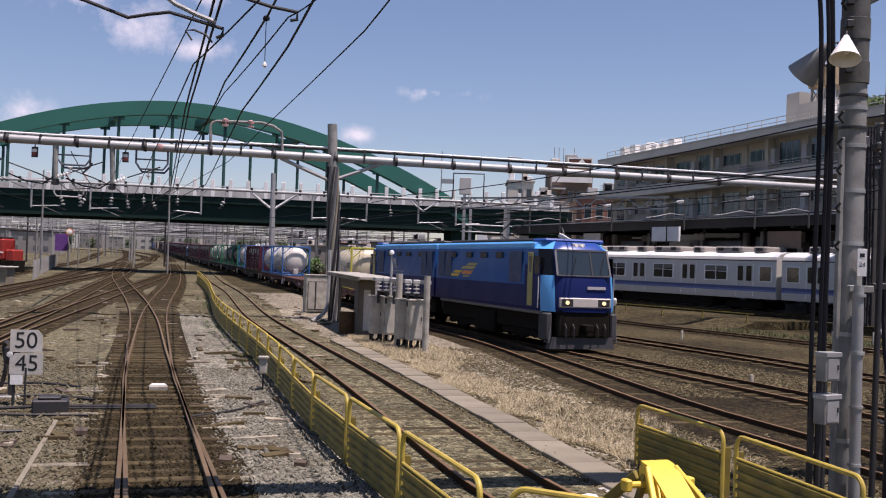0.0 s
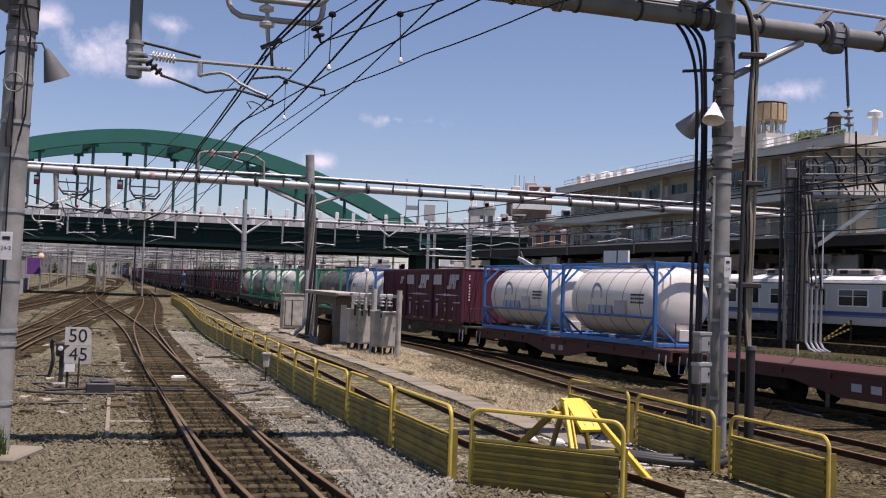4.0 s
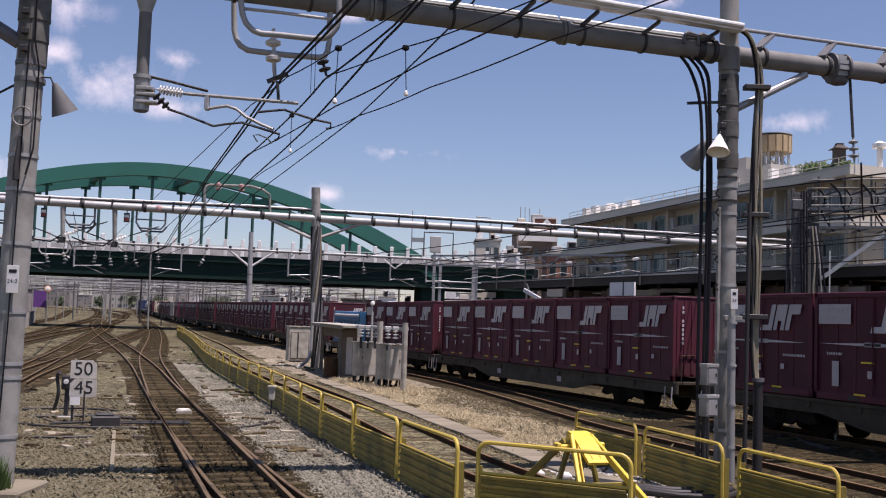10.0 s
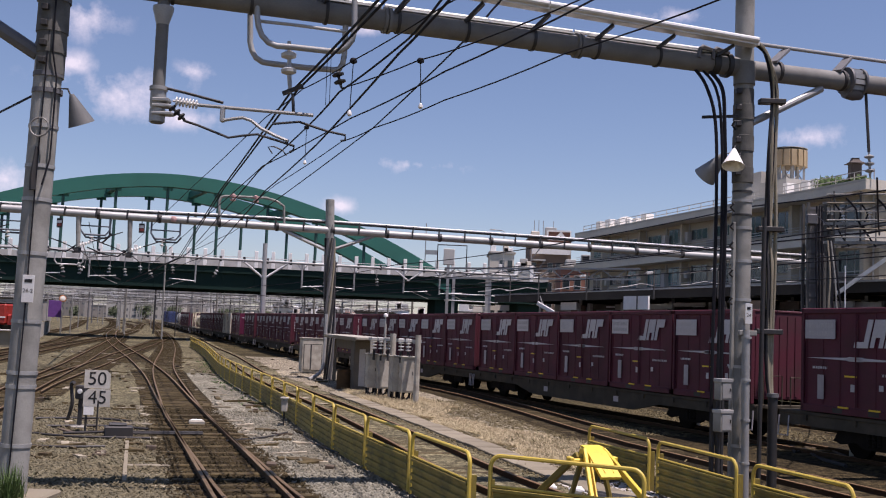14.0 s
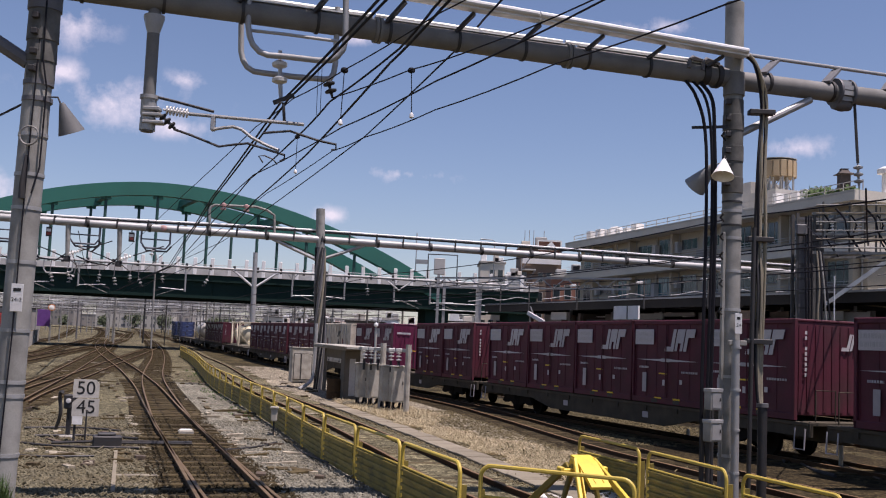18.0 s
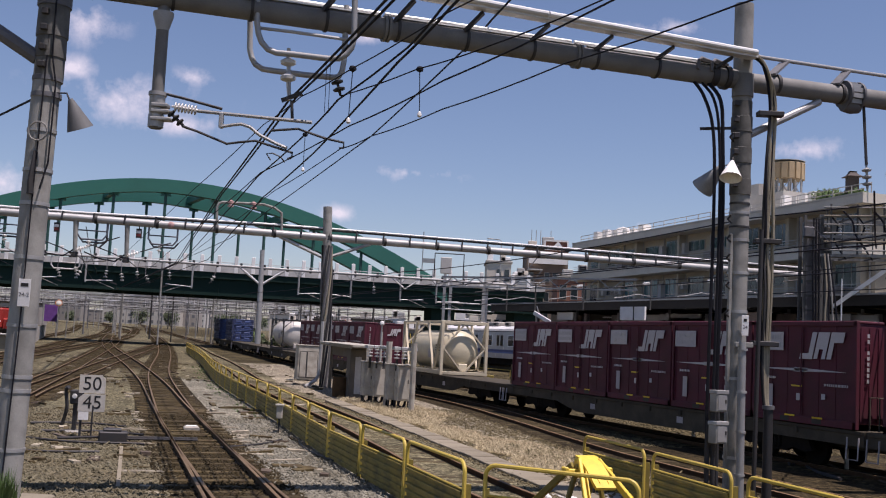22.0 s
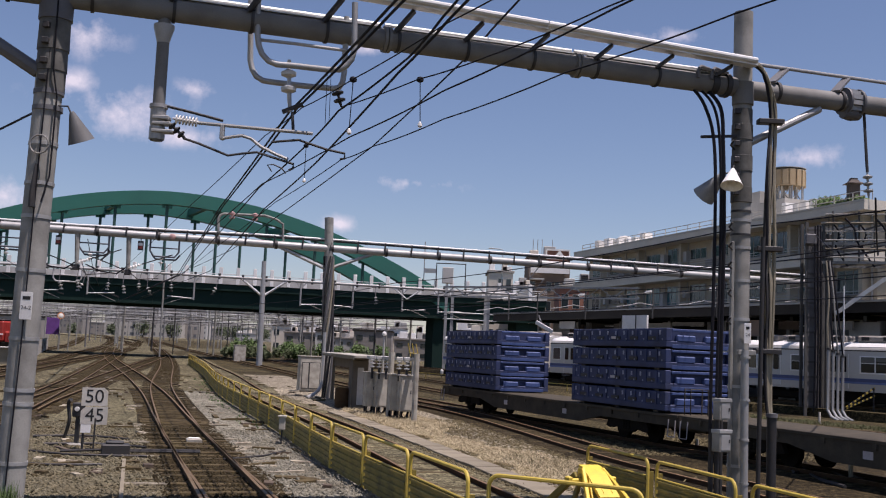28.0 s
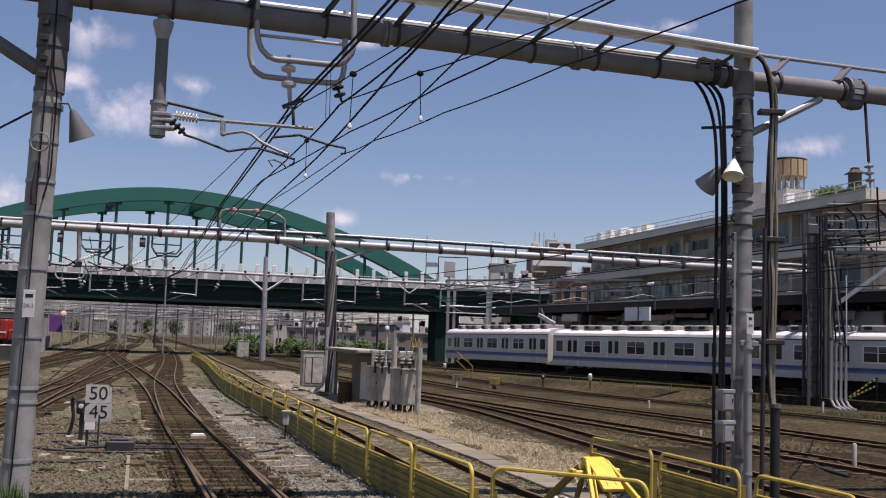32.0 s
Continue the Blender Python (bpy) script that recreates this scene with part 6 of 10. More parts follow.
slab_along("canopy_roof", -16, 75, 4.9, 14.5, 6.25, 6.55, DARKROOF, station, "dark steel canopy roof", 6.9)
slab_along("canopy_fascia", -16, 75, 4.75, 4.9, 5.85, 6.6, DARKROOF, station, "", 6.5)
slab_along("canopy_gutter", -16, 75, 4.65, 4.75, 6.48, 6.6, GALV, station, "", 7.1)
# Shade under the canopy is put into this wall's colour.
slab_along("back_wall", -20, 75, 14.4, 14.7, 0.0, 6.2, BLACKVOID, station, "back wall painted dark as the shaded interior")
for k in range(15):
    s = -14 + k * 6.0
    slab_along("column", s - 0.15, s + 0.15, 8.5, 8.8, 1.15, 6.2, GALV, station)
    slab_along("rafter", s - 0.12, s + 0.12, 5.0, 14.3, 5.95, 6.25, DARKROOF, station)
rng = random.Random(11)
for k in range(22):
    s = -13 + k * 3.7 + rng.uniform(-1, 1)
    n = rng.uniform(8, 12)
    slab_along("hanging_sign", s, s + rng.uniform(0.8, 2.4), n, n + 0.2, 4.2 + rng.uniform(-0.4, 0.4), 4.9 + rng.uniform(0, 0.4), rng.choice([GREYWALL, CONCRETE, BEIGE, DARKSTEEL, BROWNWALL]), station)
for k in range(26):
    s = -12 + k * 3.1 + rng.uniform(-1, 1)
    n = rng.uniform(5.2, 9)
    slab_along("cable_duct", s, s + rng.uniform(1.5, 4), n, n + 0.12, 5.2 + rng.uniform(-0.5, 0.4), 5.32 + rng.uniform(0.4, 0.5), rng.choice([GREYWALL, HOUSEGREY, DARKSTEEL, HOUSEBROWN]), station)
for k in range(11):
    s = -11 + k * 5.0
    slab_along("wall_panel", s, s + 3.6 - 0.8 * (k % 3), 8.95, 9.05, 2.6, 5.6 - 0.25 * (k % 2), (BLUEPANEL, BLUEPANEL, BROWNWALL)[k % 3], station, "blue-grey glazed screen on the platform")
    slab_along("panel_post", s + 3.9, s + 4.3, 8.8, 9.1, 1.15, 5.9, GREYWALL, station)
for k in range(12):
    s = -10 + k * 5.3
    slab_along("lamp_tube", s, s + 1.2, 9.0, 9.2, 5.55, 5.65, WHITE, station)
for k in range(9):
    br = thing("catenary_bracket", "pale cantilever arm with insulators along the canopy", "catenary bracket", "canopy brackets")
    o = Vector((8.03, 81.2, 0)) + PF * (-13 + 6.2 * k + 1.7 * math.sin(5.0 * k)) + PN * 4.5
    part("stub_post", Shape().tube([o + Vector((0, 0, 5.9)), o + Vector((0, 0, 8.2))], 0.06, 8), DARKCANOPY, br)
    part("arm", Shape().tube([o + Vector((0, 0, 7.9)), o - PN * 3.4 + Vector((0, 0, 7.35))], 0.03, 8), DARKCANOPY, br)
    part("registration_arm", Shape().tube([o + Vector((0, 0, 6.9)), o - PN * 1.2 + Vector((0, 0, 7.0)), o - PN * 2.6 + Vector((0, 0, 6.7)), o - PN * 3.4 + Vector((0, 0, 6.6))], 0.032, 8), GALV, br)
    insulator(o + Vector((0, 0, 7.9)) - PN * 0.1, o - PN * 0.8 + Vector((0, 0, 7.8)), br, 4, 0.12)
flood = thing("tilted_lamp", "white tilted lamp housing under the canopy", "lamp")
part("housing", Shape().beam((7.01, 82.0, 5.43), (8.22, 81.0, 4.71), 0.14, 0.32, c=0.03), WHITE, flood)
part("stem", Shape().tube([(7.21, 82.0, 5.97), (7.46, 82.0, 5.27)], 0.05, 6), GALV, flood)
board = thing("sign_board", "blank white sign board hanging under the canopy", "sign")
slab_along("panel", 7.3, 10.0, 1.2, 1.35, 5.0, 5.95, WHITE, board)
slab_along("joint", 8.8, 8.87, 1.15, 1.2, 5.0, 5.95, DARKSTEEL, board)
low = thing("track_shoulder", "sloping ballast shoulder with a yellow hand rail along it", "embankment", kind="structure")
SH = [Vector((8.03, 81.2, 0)) + PF * q + PN * n + Vector((0, 0, z)) for q in (-28, SEND) for n, z in ((-4.6, -0.02), (-3.1, 0.36), (-2.55, 0.505), (-2.55, -0.1))]
part("slope", Shape().add(SH, [(0, 4, 5, 1), (1, 5, 6, 2), (2, 6, 7, 3), (3, 7, 4, 0), (0, 1, 2, 3), (7, 6, 5, 4)]), DARKBALLAST, low)
for k in range(12):
    slab_along("rail_post", -18 + k * 3.5, -17.94 + k * 3.5, -2.95, -2.89, 0.36, 0.9, YELLOW, low)
slab_along("hand_rail", -18, SEND, -2.95, -2.90, 0.86, 0.91, YELLOWBRIGHT, low)


# office building over the platform
def office_building():
    t = thing("office_building", "weathered grey four-storey building with deep eaves and balconies", "building", kind="structure")
    o = Vector((13.46, 112.5, 0))
    F2, N2 = Vector((0.306, -0.952, 0)), Vector((0.952, 0.306, 0))

    def block(name, s0, s1, n0, n1, z0, z1, mat, parent, label=""):
        P = lambda s, n, z: o + F2 * s + N2 * n + Vector((0, 0, z))
        vs = [P(s0, n0, z0), P(s1, n0, z0), P(s1, n1, z0), P(s0, n1, z0), P(s0, n0, z1), P(s1, n0, z1), P(s1, n1, z1), P(s0, n1, z1)]
        return part(name, Shape().add(vs, [(3, 2, 1, 0), (4, 5, 6, 7), (0, 1, 5, 4), (1, 2, 6, 5), (2, 3, 7, 6), (3, 0, 4, 7)]), mat, parent, label)

    END = 45.7
    block("wall", 0.6, END - 0.6, 1.6, 14, 6.3, 13.45, FACADE, t, "stained beige rendered wall")
    block("lower_wall", 0.6, END - 0.6, 8.0, 14, 0, 6.3, BLACKVOID, t, "lower wall in the dark tone of the shaded interior")
    for z, h in ((13.45, 0.70), (10.05, 0.62), (6.6, 0.6)):
        block("floor_slab", 0, END, 0.0, 14.4, z, z + h, EAVES, t, "pale projecting eaves slab")
        block("slab_edge", -0.02, END + 0.02, -0.03, 0.1, z + h - 0.14, z + h + 0.02, EAVES, t)
    rng = random.Random(5)
    for z in (10.67, 7.2):
        block("balcony_rail", 0.2, END - 5, 0.12, 0.2, z, z + 0.28, EAVES, t)
        for q in range(3):
            block("hand_rail", 0.2, END - 0.2, 0.14, 0.18, z + 0.42 + 0.2 * q, z + 0.45 + 0.2 * q, GREYWALL, t)
        for k in range(11):
            s = 1.6 + k * 3.95
            glassy = BLUEGLASS if z < 8 and k in (2, 3, 4, 9) else GLASS
            lo, hi = (z + 0.7, z + 2.5) if rng.random() < 0.75 else (z + 1.2, z + 2.2)
            w = block("window", s, s + 2.6, 1.52, 1.62, lo, hi, CONCRETE, t)
            for q in range(3):
                block("pane", s + 0.08 + q * 0.85, s + 0.82 + q * 0.85, 1.5, 1.53, lo + 0.08, hi - 0.08, glassy, w)
            if k % 2 == 0:
                block("pier", s + 2.95, s + 3.35, 0.9, 1.6, z, z + 2.75, FACADE, t)
            block("drain_pipe", s + 3.55, s + 3.63, 1.45, 1.55, z, z + 2.75, GREYWALL, t)
            if k % 3 != 0:
                block("wall_unit", s - 0.7, s - 0.1, 1.15, 1.6, z + rng.uniform(0.3, 1.5), z + 2.0, GREYWALL, t)
            if k % 4 == 2:
                block("store_box", s + 0.3, s + 1.4, 0.4, 1.0, z, z + 0.9, HOUSEGREY, t)
        for n in (3.2, 6.4, 9.6):
            w = block("window", END - 0.62, END - 0.52, n, n + 2.0, z + 0.7, z + 2.5, CONCRETE, t)
            for q in range(2):
                block("pane", END - 0.53, END - 0.50, n + 0.08 + q * 0.95, n + 0.95 + q * 0.95, z + 0.78, z + 2.42, BLUEGLASS if z < 8 else GLASS, w)
    for k in range(24):
        s = 1 + k * 1.95
        block("rail_post", s, s + 0.05, 0.5, 0.55, 14.15, 14.85, GREYWALL, t)
    for z in (14.5, 14.85):
        block("roof_rail", 1, END - 0.5, 0.5, 0.55, z - 0.025, z + 0.025, GREYWALL, t)
    for s in (2.0, 4.1, 6.2, 8.6, 10.2, 11.9):
        block("roof_unit", s, s + rng.uniform(0.7, 1.4), 1.5, 2.4, 14.15, 14.9 + rng.uniform(0, 0.45), WHITE, t, "white rooftop air unit")
    for s in (33.2, 34.6, 35.5, 36.6, 37.4):
        block("roof_unit", s, s + rng.uniform(0.5, 0.8), 2.5, 3.3, 14.15, 15.2 + rng.uniform(0, 0.6), WHITE, t, "white rooftop air unit")
    block("stair_house", 24.9, 26.6, 5.0, 8, 14.15, 17.7, GREYWALL, t)
    part("dome_tank", Shape().lathe(tuple(o + F2 * 4.0 + N2 * 4 + Vector((0, 0, 14.1))), (0, 0, 1), [(0, 1.2), (0.9, 1.2), (1.4, 0.95), (1.7, 0.5), (1.8, 0.05)], 20), GREYWALL, t)
    base = o + F2 * 28.95 + N2 * 6.0 + Vector((0, 0, 16.5))
    block("tank_plinth", 27.2, 30.9, 4.4, 7.6, 14.15, 16.5, GREYWALL, t)
    for k in range(8):
        a = k * math.pi / 4
        c, q = Vector((math.cos(a), math.sin(a), 0)) * 1.35, Vector((math.cos(a + 0.785), math.sin(a + 0.785), 0)) * 1.35
        part("tank_leg", Shape().tube([base + c, base + c + Vector((0, 0, 1.3))], 0.06, 6), GALV, t)
        part("tank_brace", Shape().tube([base + c, base + q + Vector((0, 0, 1.2))], 0.04, 6), GALV, t)
        part("tank_pipe", Shape().tube([base + c * 0.6, base + c * 0.6 + Vector((0, 0, 1.25))], 0.11, 8), GREYWALL, t)
    tank = Shape()
    for k in range(16):
        a = k * math.pi / 8
        tank.box((-0.22, -0.08, 1.25), (0.23, 0.12, 2.6), 0.02, Matrix.Translation(base) @ Matrix.Rotation(a, 4, "Z") @ Matrix.Translation((0, 1.4, 0)))
    tank.lathe(tuple(base + Vector((0, 0, 1.25))), (0, 0, 1), [(0, 1.42), (1.4, 1.42), (1.45, 0.3)], 20)
    part("water_tank", tank, TANKTAN, t, "tan ribbed rooftop water tank")
    part("tank_rail", Shape().lathe(tuple(base + Vector((0, 0, 2.75))), (0, 0, 1), [(0, 1.50), (0, 1.55), (0.05, 1.55), (0.05, 1.50)], 20), GALV, t)
    hut = o + F2 * 42.15 + N2 * 2.0 + Vector((0, 0, 14.15))
    part("roof_hut", Shape().box((-0.36, -0.36, 0), (0.36, 0.36, 1.75), 0.03, Matrix.Translation(hut)), BROWNWALL, t)
    part("hut_roof", Shape().lathe(tuple(hut + Vector((0, 0, 1.65))), (0, 0, 1), [(0, 0.78), (0.05, 0.78), (0.16, 0.48), (0.36, 0.30), (0.42, 0.36), (0.44, 0.02)], 4), BROWNWALL, t)
    for k, s in enumerate((38.9, 39.4, 39.9, 40.4, 41.2, 42.0, 42.8, 43.4)):
        c = o + F2 * s + N2 * 1.7 + Vector((0, 0, 14.15))
        part("roof_shrub", leaf_ball(c + Vector((0, 0, 0.55 if k < 4 else 0.3)), 0.75 if k < 4 else 0.5, 140, 0.16, k), LEAF, t)
    part("roof_vent", Shape().lathe(tuple(o + F2 * 44.6 + N2 * 3.4 + Vector((0, 0, 14.15))), (0, 0, 1), [(0, 0.2), (1.5, 0.2), (1.5, 0.5), (1.8, 0.5), (2.0, 0.1)], 12), WHITE, t)
    return t


TANKTAN = material("tan_tank_cladding", (0.42, 0.32, 0.19), 0.6, dirt=(0.28, 0.2, 0.12), scale=1.5)


def leaf_ball(c, r, n, size, seed):
    """A loose clump of small leaves with gaps and an uneven outline."""
    g = np.random.RandomState(seed)
    s = Shape()
    for k in range(n):
        d = Vector(g.normal(size=3)).normalized()
        p = Vector(c) + d * r * (0.45 + 0.6 * g.rand()) * (0.75 + 0.35 * math.sin(d.x * 5 + seed) * math.cos(d.y * 4))
        a = Vector(g.normal(size=3)).normalized() * size
        b = a.orthogonal().normalized() * size * 0.55
        s.add([p - a, p + b, p + a, p - b], [(0, 1, 2, 3)])
    return s


office_building()


HOUSEDIM = material("town_dim_wall", (0.20, 0.19, 0.175), 0.9, dirt=(0.11, 0.10, 0.095), scale=0.4, grain=6)
# Far panes are lightened, so the haze sits in their colour.
FARPANE = material("haze_paled_window", (0.13, 0.135, 0.14), 0.4, vary=0.1)


def city_block(name, label, x0, x1, y, depth, z1, mat, floors, bays, seed, roofmat=None, z0=0.0):
    """A building with its storeys of windows, roof edge and rooftop clutter."""
    rng = random.Random(seed)
    t = thing(name, label, "building", "distant buildings", "structure")
    part("wall", Shape().box((x0, y, z0), (x1, y + depth, z1)), mat, t)
    part("roof_edge", Shape().box((x0 - 0.2, y - 0.2, z1), (x1 + 0.2, y + depth + 0.2, z1 + 0.35), 0.05), roofmat or CONCRETE, t)
    fh = (z1 - z0) / floors
    bw = (x1 - x0) / bays
    far = Shape()
    for f in range(floors):
        for b in range(bays):
            if rng.random() < 0.12:
                continue
            x, z = x0 + bw * (b + 0.22), z0 + fh * (f + 0.3)
            if y > 230:
                far.box((x, y - 0.05, z), (x + bw * 0.5, y, z + fh * 0.4))
                continue
            if y > 170:
                part("window", Shape().box((x, y - 0.05, z), (x + bw * 0.5, y, z + fh * 0.4)), GLASS, t)
                continue
            w = part("window", Shape().box((x - 0.06, y - 0.05, z - 0.06), (x + bw * 0.56 + 0.06, y, z + fh * 0.45 + 0.06)), CONCRETE, t)
            part("pane", Shape().box((x, y - 0.07, z), (x + bw * 0.56, y - 0.05, z + fh * 0.45)), GLASS, w)
    if far.v:
        tagged(part("windows", far, FARPANE, t), kind="stuff")
    for k in range(3):
        x = rng.uniform(x0, x1 - 1)
        part("roof_unit", Shape().box((x, y + 1, z1 + 0.3), (x + rng.uniform(0.8, 1.8), y + 2.5, z1 + rng.uniform(0.9, 2.0)), 0.05), rng.choice([GREYWALL, WHITE, BEIGE]), t)
    return t


city_block("apartment_block", "small beige apartment block behind the bridge", 6.0, 9.6, 155, 8, 15.0, BEIGE, 4, 3, 1)
city_block("apartment_block", "cream block beside the brown tower", 9.6, 12.2, 150, 8, 12.6, BEIGE, 3, 2, 7)
dark_tower = city_block("office_tower", "grey block with a framed white rooftop sign", 12.3, 18.6, 160, 9, 18.0, HOUSEBROWN, 6, 5, 3, HOUSEBROWN)
part("sign_frame", Shape().beam((14.9, 159.6, 17.9), (18.4, 159.6, 17.9), 0.2, 0.25), WHITE, dark_tower)
part("sign_frame", Shape().beam((14.9, 159.6, 19.2), (18.4, 159.6, 19.2), 0.2, 0.25), WHITE, dark_tower)
for x in (14.9, 18.4):
    part("sign_frame", Shape().beam((x, 159.6, 17.9), (x, 159.6, 19.2), 0.2, 0.25), WHITE, dark_tower)
part("sign_panel", Shape().box((15.0, 159.62, 17.2), (18.3, 159.8, 19.1)), BRICK, dark_tower)
for k in range(5):
    part("stair_landing", Shape().box((12.4, 158.6, 2.5 + 3.0 * k), (14.6, 159.9, 2.7 + 3.0 * k)), GREYWALL, dark_tower)
    part("stair_flight", Shape().beam((12.5, 158.7, 2.7 + 3.0 * k), (14.5, 158.7, 5.5 + 3.0 * k), 0.5, 0.15), LOCOGREY, dark_tower)
    part("stair_post", Shape().tube([(12.4, 158.6, 2.5 + 3.0 * k), (12.4, 158.6, 5.5 + 3.0 * k)], 0.06, 6), GALV, dark_tower)
part("sign_panel", Shape().box((12.6, 159.62, 15.6), (18.5, 159.8, 16.4)), WHITE, dark_tower)
part("sign_shape", Shape().add([(15.9, 159.5, 18.05), (16.5, 159.5, 18.05), (16.9, 159.5, 18.5), (17.2, 159.5, 18.05), (17.8, 159.5, 18.05), (17.0, 159.5, 19.05), (16.8, 159.5, 19.05)], [(0, 1, 2, 6), (2, 3, 4, 5), (2, 5, 6)]), WHITE, dark_tower, "white angular sign shape")
for x in (13.0, 13.7, 14.4, 16.0):
    part("aerial", Shape().tube([(x, 162, 18.2), (x, 162, 21.0)], 0.05, 6), GALV, dark_tower)
city_block("apartment_block", "red-brown brick block below the tower", 15.0, 19.5, 140, 7, 12.3, BRICK, 3, 3, 4)
# houses and sheds seen under the bridge and along the yard's edges
rng = random.Random(21)
for k in range(26):
    x = -26 + k * 1.9 + rng.uniform(-0.8, 0.8)
    y = rng.uniform(185, 235)
    w = rng.uniform(4, 8)
    x *= y / 160
    z = ground_z(y)
    city_block("house", rng.choice(["white rendered house beyond the bridge", "grey house with dark windows beyond the bridge", "beige house under the bridge's span"]), x, x + w, y, 7, z + rng.uniform(3.0, 6.0), (WHITE if k in (9, 13, 20) else rng.choice([GREYWALL, GREYWALL, HOUSEDIM, BEIGE, HOUSEGREY])), 2, 3, 100 + k, rng.choice([HOUSEBROWN, HOUSEGREY, DARKROOF]), z)
for k in range(30):
    y = rng.uniform(230, 520)
    x = rng.uniform(-0.62, -0.02) * y
    if -0.36 < x / y < -0.22:
        x = -0.43 * y
    w = rng.uniform(6, 14)
    z = ground_z(y)
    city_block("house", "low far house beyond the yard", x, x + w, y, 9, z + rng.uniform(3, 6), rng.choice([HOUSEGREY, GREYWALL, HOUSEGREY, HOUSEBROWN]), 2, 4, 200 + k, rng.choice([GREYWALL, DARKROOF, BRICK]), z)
# Distance haze is put into these walls' pale greys.
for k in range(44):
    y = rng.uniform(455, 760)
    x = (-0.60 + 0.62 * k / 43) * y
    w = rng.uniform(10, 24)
    city_block("far_house", "far town building, its walls pale for haze", x, x + w, y, 12, 4 + rng.uniform(6, 15), rng.choice([GREYWALL, HOUSEGREY, CONCRETE, HOUSEGREY]), 4, 6, 400 + k, rng.choice([GREYWALL, DARKROOF, CONCRETE]), 3.9)
for k in range(7):
    y = 95 + k * 16
    x = -0.43 * y - 6 - rng.uniform(0, 3)
    city_block("warehouse", "low grey lineside building", x - 8, x, y, 10, ground_z(y) + rng.uniform(3.5, 5.5), rng.choice([GREYWALL, BEIGE]), 1, 4, 300 + k, DARKROOF, ground_z(y))

# left of the yard: parked red engine, banner and pale fence
engine = thing("shunting_engine", "red shunting engine parked at the yard's edge", "locomotive")
part("body", Shape().box((-46.5, 100, 1.9), (-42.2, 102.6, 3.9), 0.15), RED, engine)
part("hood", Shape().box((-42.2, 100.3, 1.4), (-41.3, 102.3, 2.9), 0.12), RED, engine)
part("cab_window", Shape().box((-44.2, 99.97, 2.95), (-42.8, 100.0, 3.6)), GLASS, engine)
part("underframe", Shape().box((-46.5, 100.1, 0.8), (-41.2, 102.5, 1.9), 0.05), BOGIE, engine)
for x in (-45.6, -43.8, -42.0):
    part("wheel", Shape().lathe((x, 100.0, 0.85), (0, 1, 0), [(0, 0.1), (0, 0.45), (0.12, 0.45), (0.12, 0.1)], 12), BOGIE, engine)
banner = thing("banner_board", "purple sign board on posts", "sign")
part("panel", Shape().box((-55.7, 146, 2.9), (-53.9, 146.1, 5.2), 0.02), PURPLE, banner)
for x in (-53.9, -52.5):
    part("post", Shape().tube([(x, 146.1, 0.6), (x, 146.1, 6.1)], 0.08, 6), GALV, banner)
part("white_band", Shape().box((-46.5, 99.96, 2.55), (-42.2, 99.995, 2.68)), WHITE, engine)
part("roof", Shape().box((-46.5, 100.05, 3.9), (-42.3, 102.5, 4.08), 0.08), DARKSTEEL, engine)
# Added disc: its white and orange paint in an orange-white glint.
glint = thing("track_mirror", "round white disc with an orange rim on a post, standing for a glint", "mirror")
part("post", Shape().tube([(-53.6, 145.7, 0.6), (-53.6, 145.7, 5.4)], 0.06, 6), GALV, glint)
part("rim", Shape().lathe((-53.6, 145.55, 5.5), (0.35, -0.93, 0.1), [(0, 0.1), (0, 0.48), (0.1, 0.48), (0.12, 0.40), (0.06, 0.38)], 16), ORANGE, glint)
part("face", Shape().lathe((-53.6, 145.55, 5.5), (0.35, -0.93, 0.1), [(0.08, 0.38), (0.13, 0.25), (0.15, 0.02)], 16), WHITE, glint)
pale = thing("yard_fence", "pale upright-bar fence along the yard's far side", "fence")
for k in range(46):
    y = 96 + k * 1.1
    x = -0.372 * y - 2 + 0.0004 * (y - 96) ** 2
    part("upright", Shape().box((x - 0.05, y, ground_z(y)), (x + 0.05, y + 0.08, ground_z(y) + 1.7)), CONCRETE, pale)
hut = thing("track_hut", "small pale concrete hut by the far tracks", "hut")
part("wall", Shape().box((-36.6, 85, 0.2), (-35.2, 86.5, 1.5), 0.03), PALECON, hut)
part("roof", Shape().box((-36.8, 84.8, 1.5), (-35.0, 86.7, 1.62), 0.03), CONCRETE, hut)


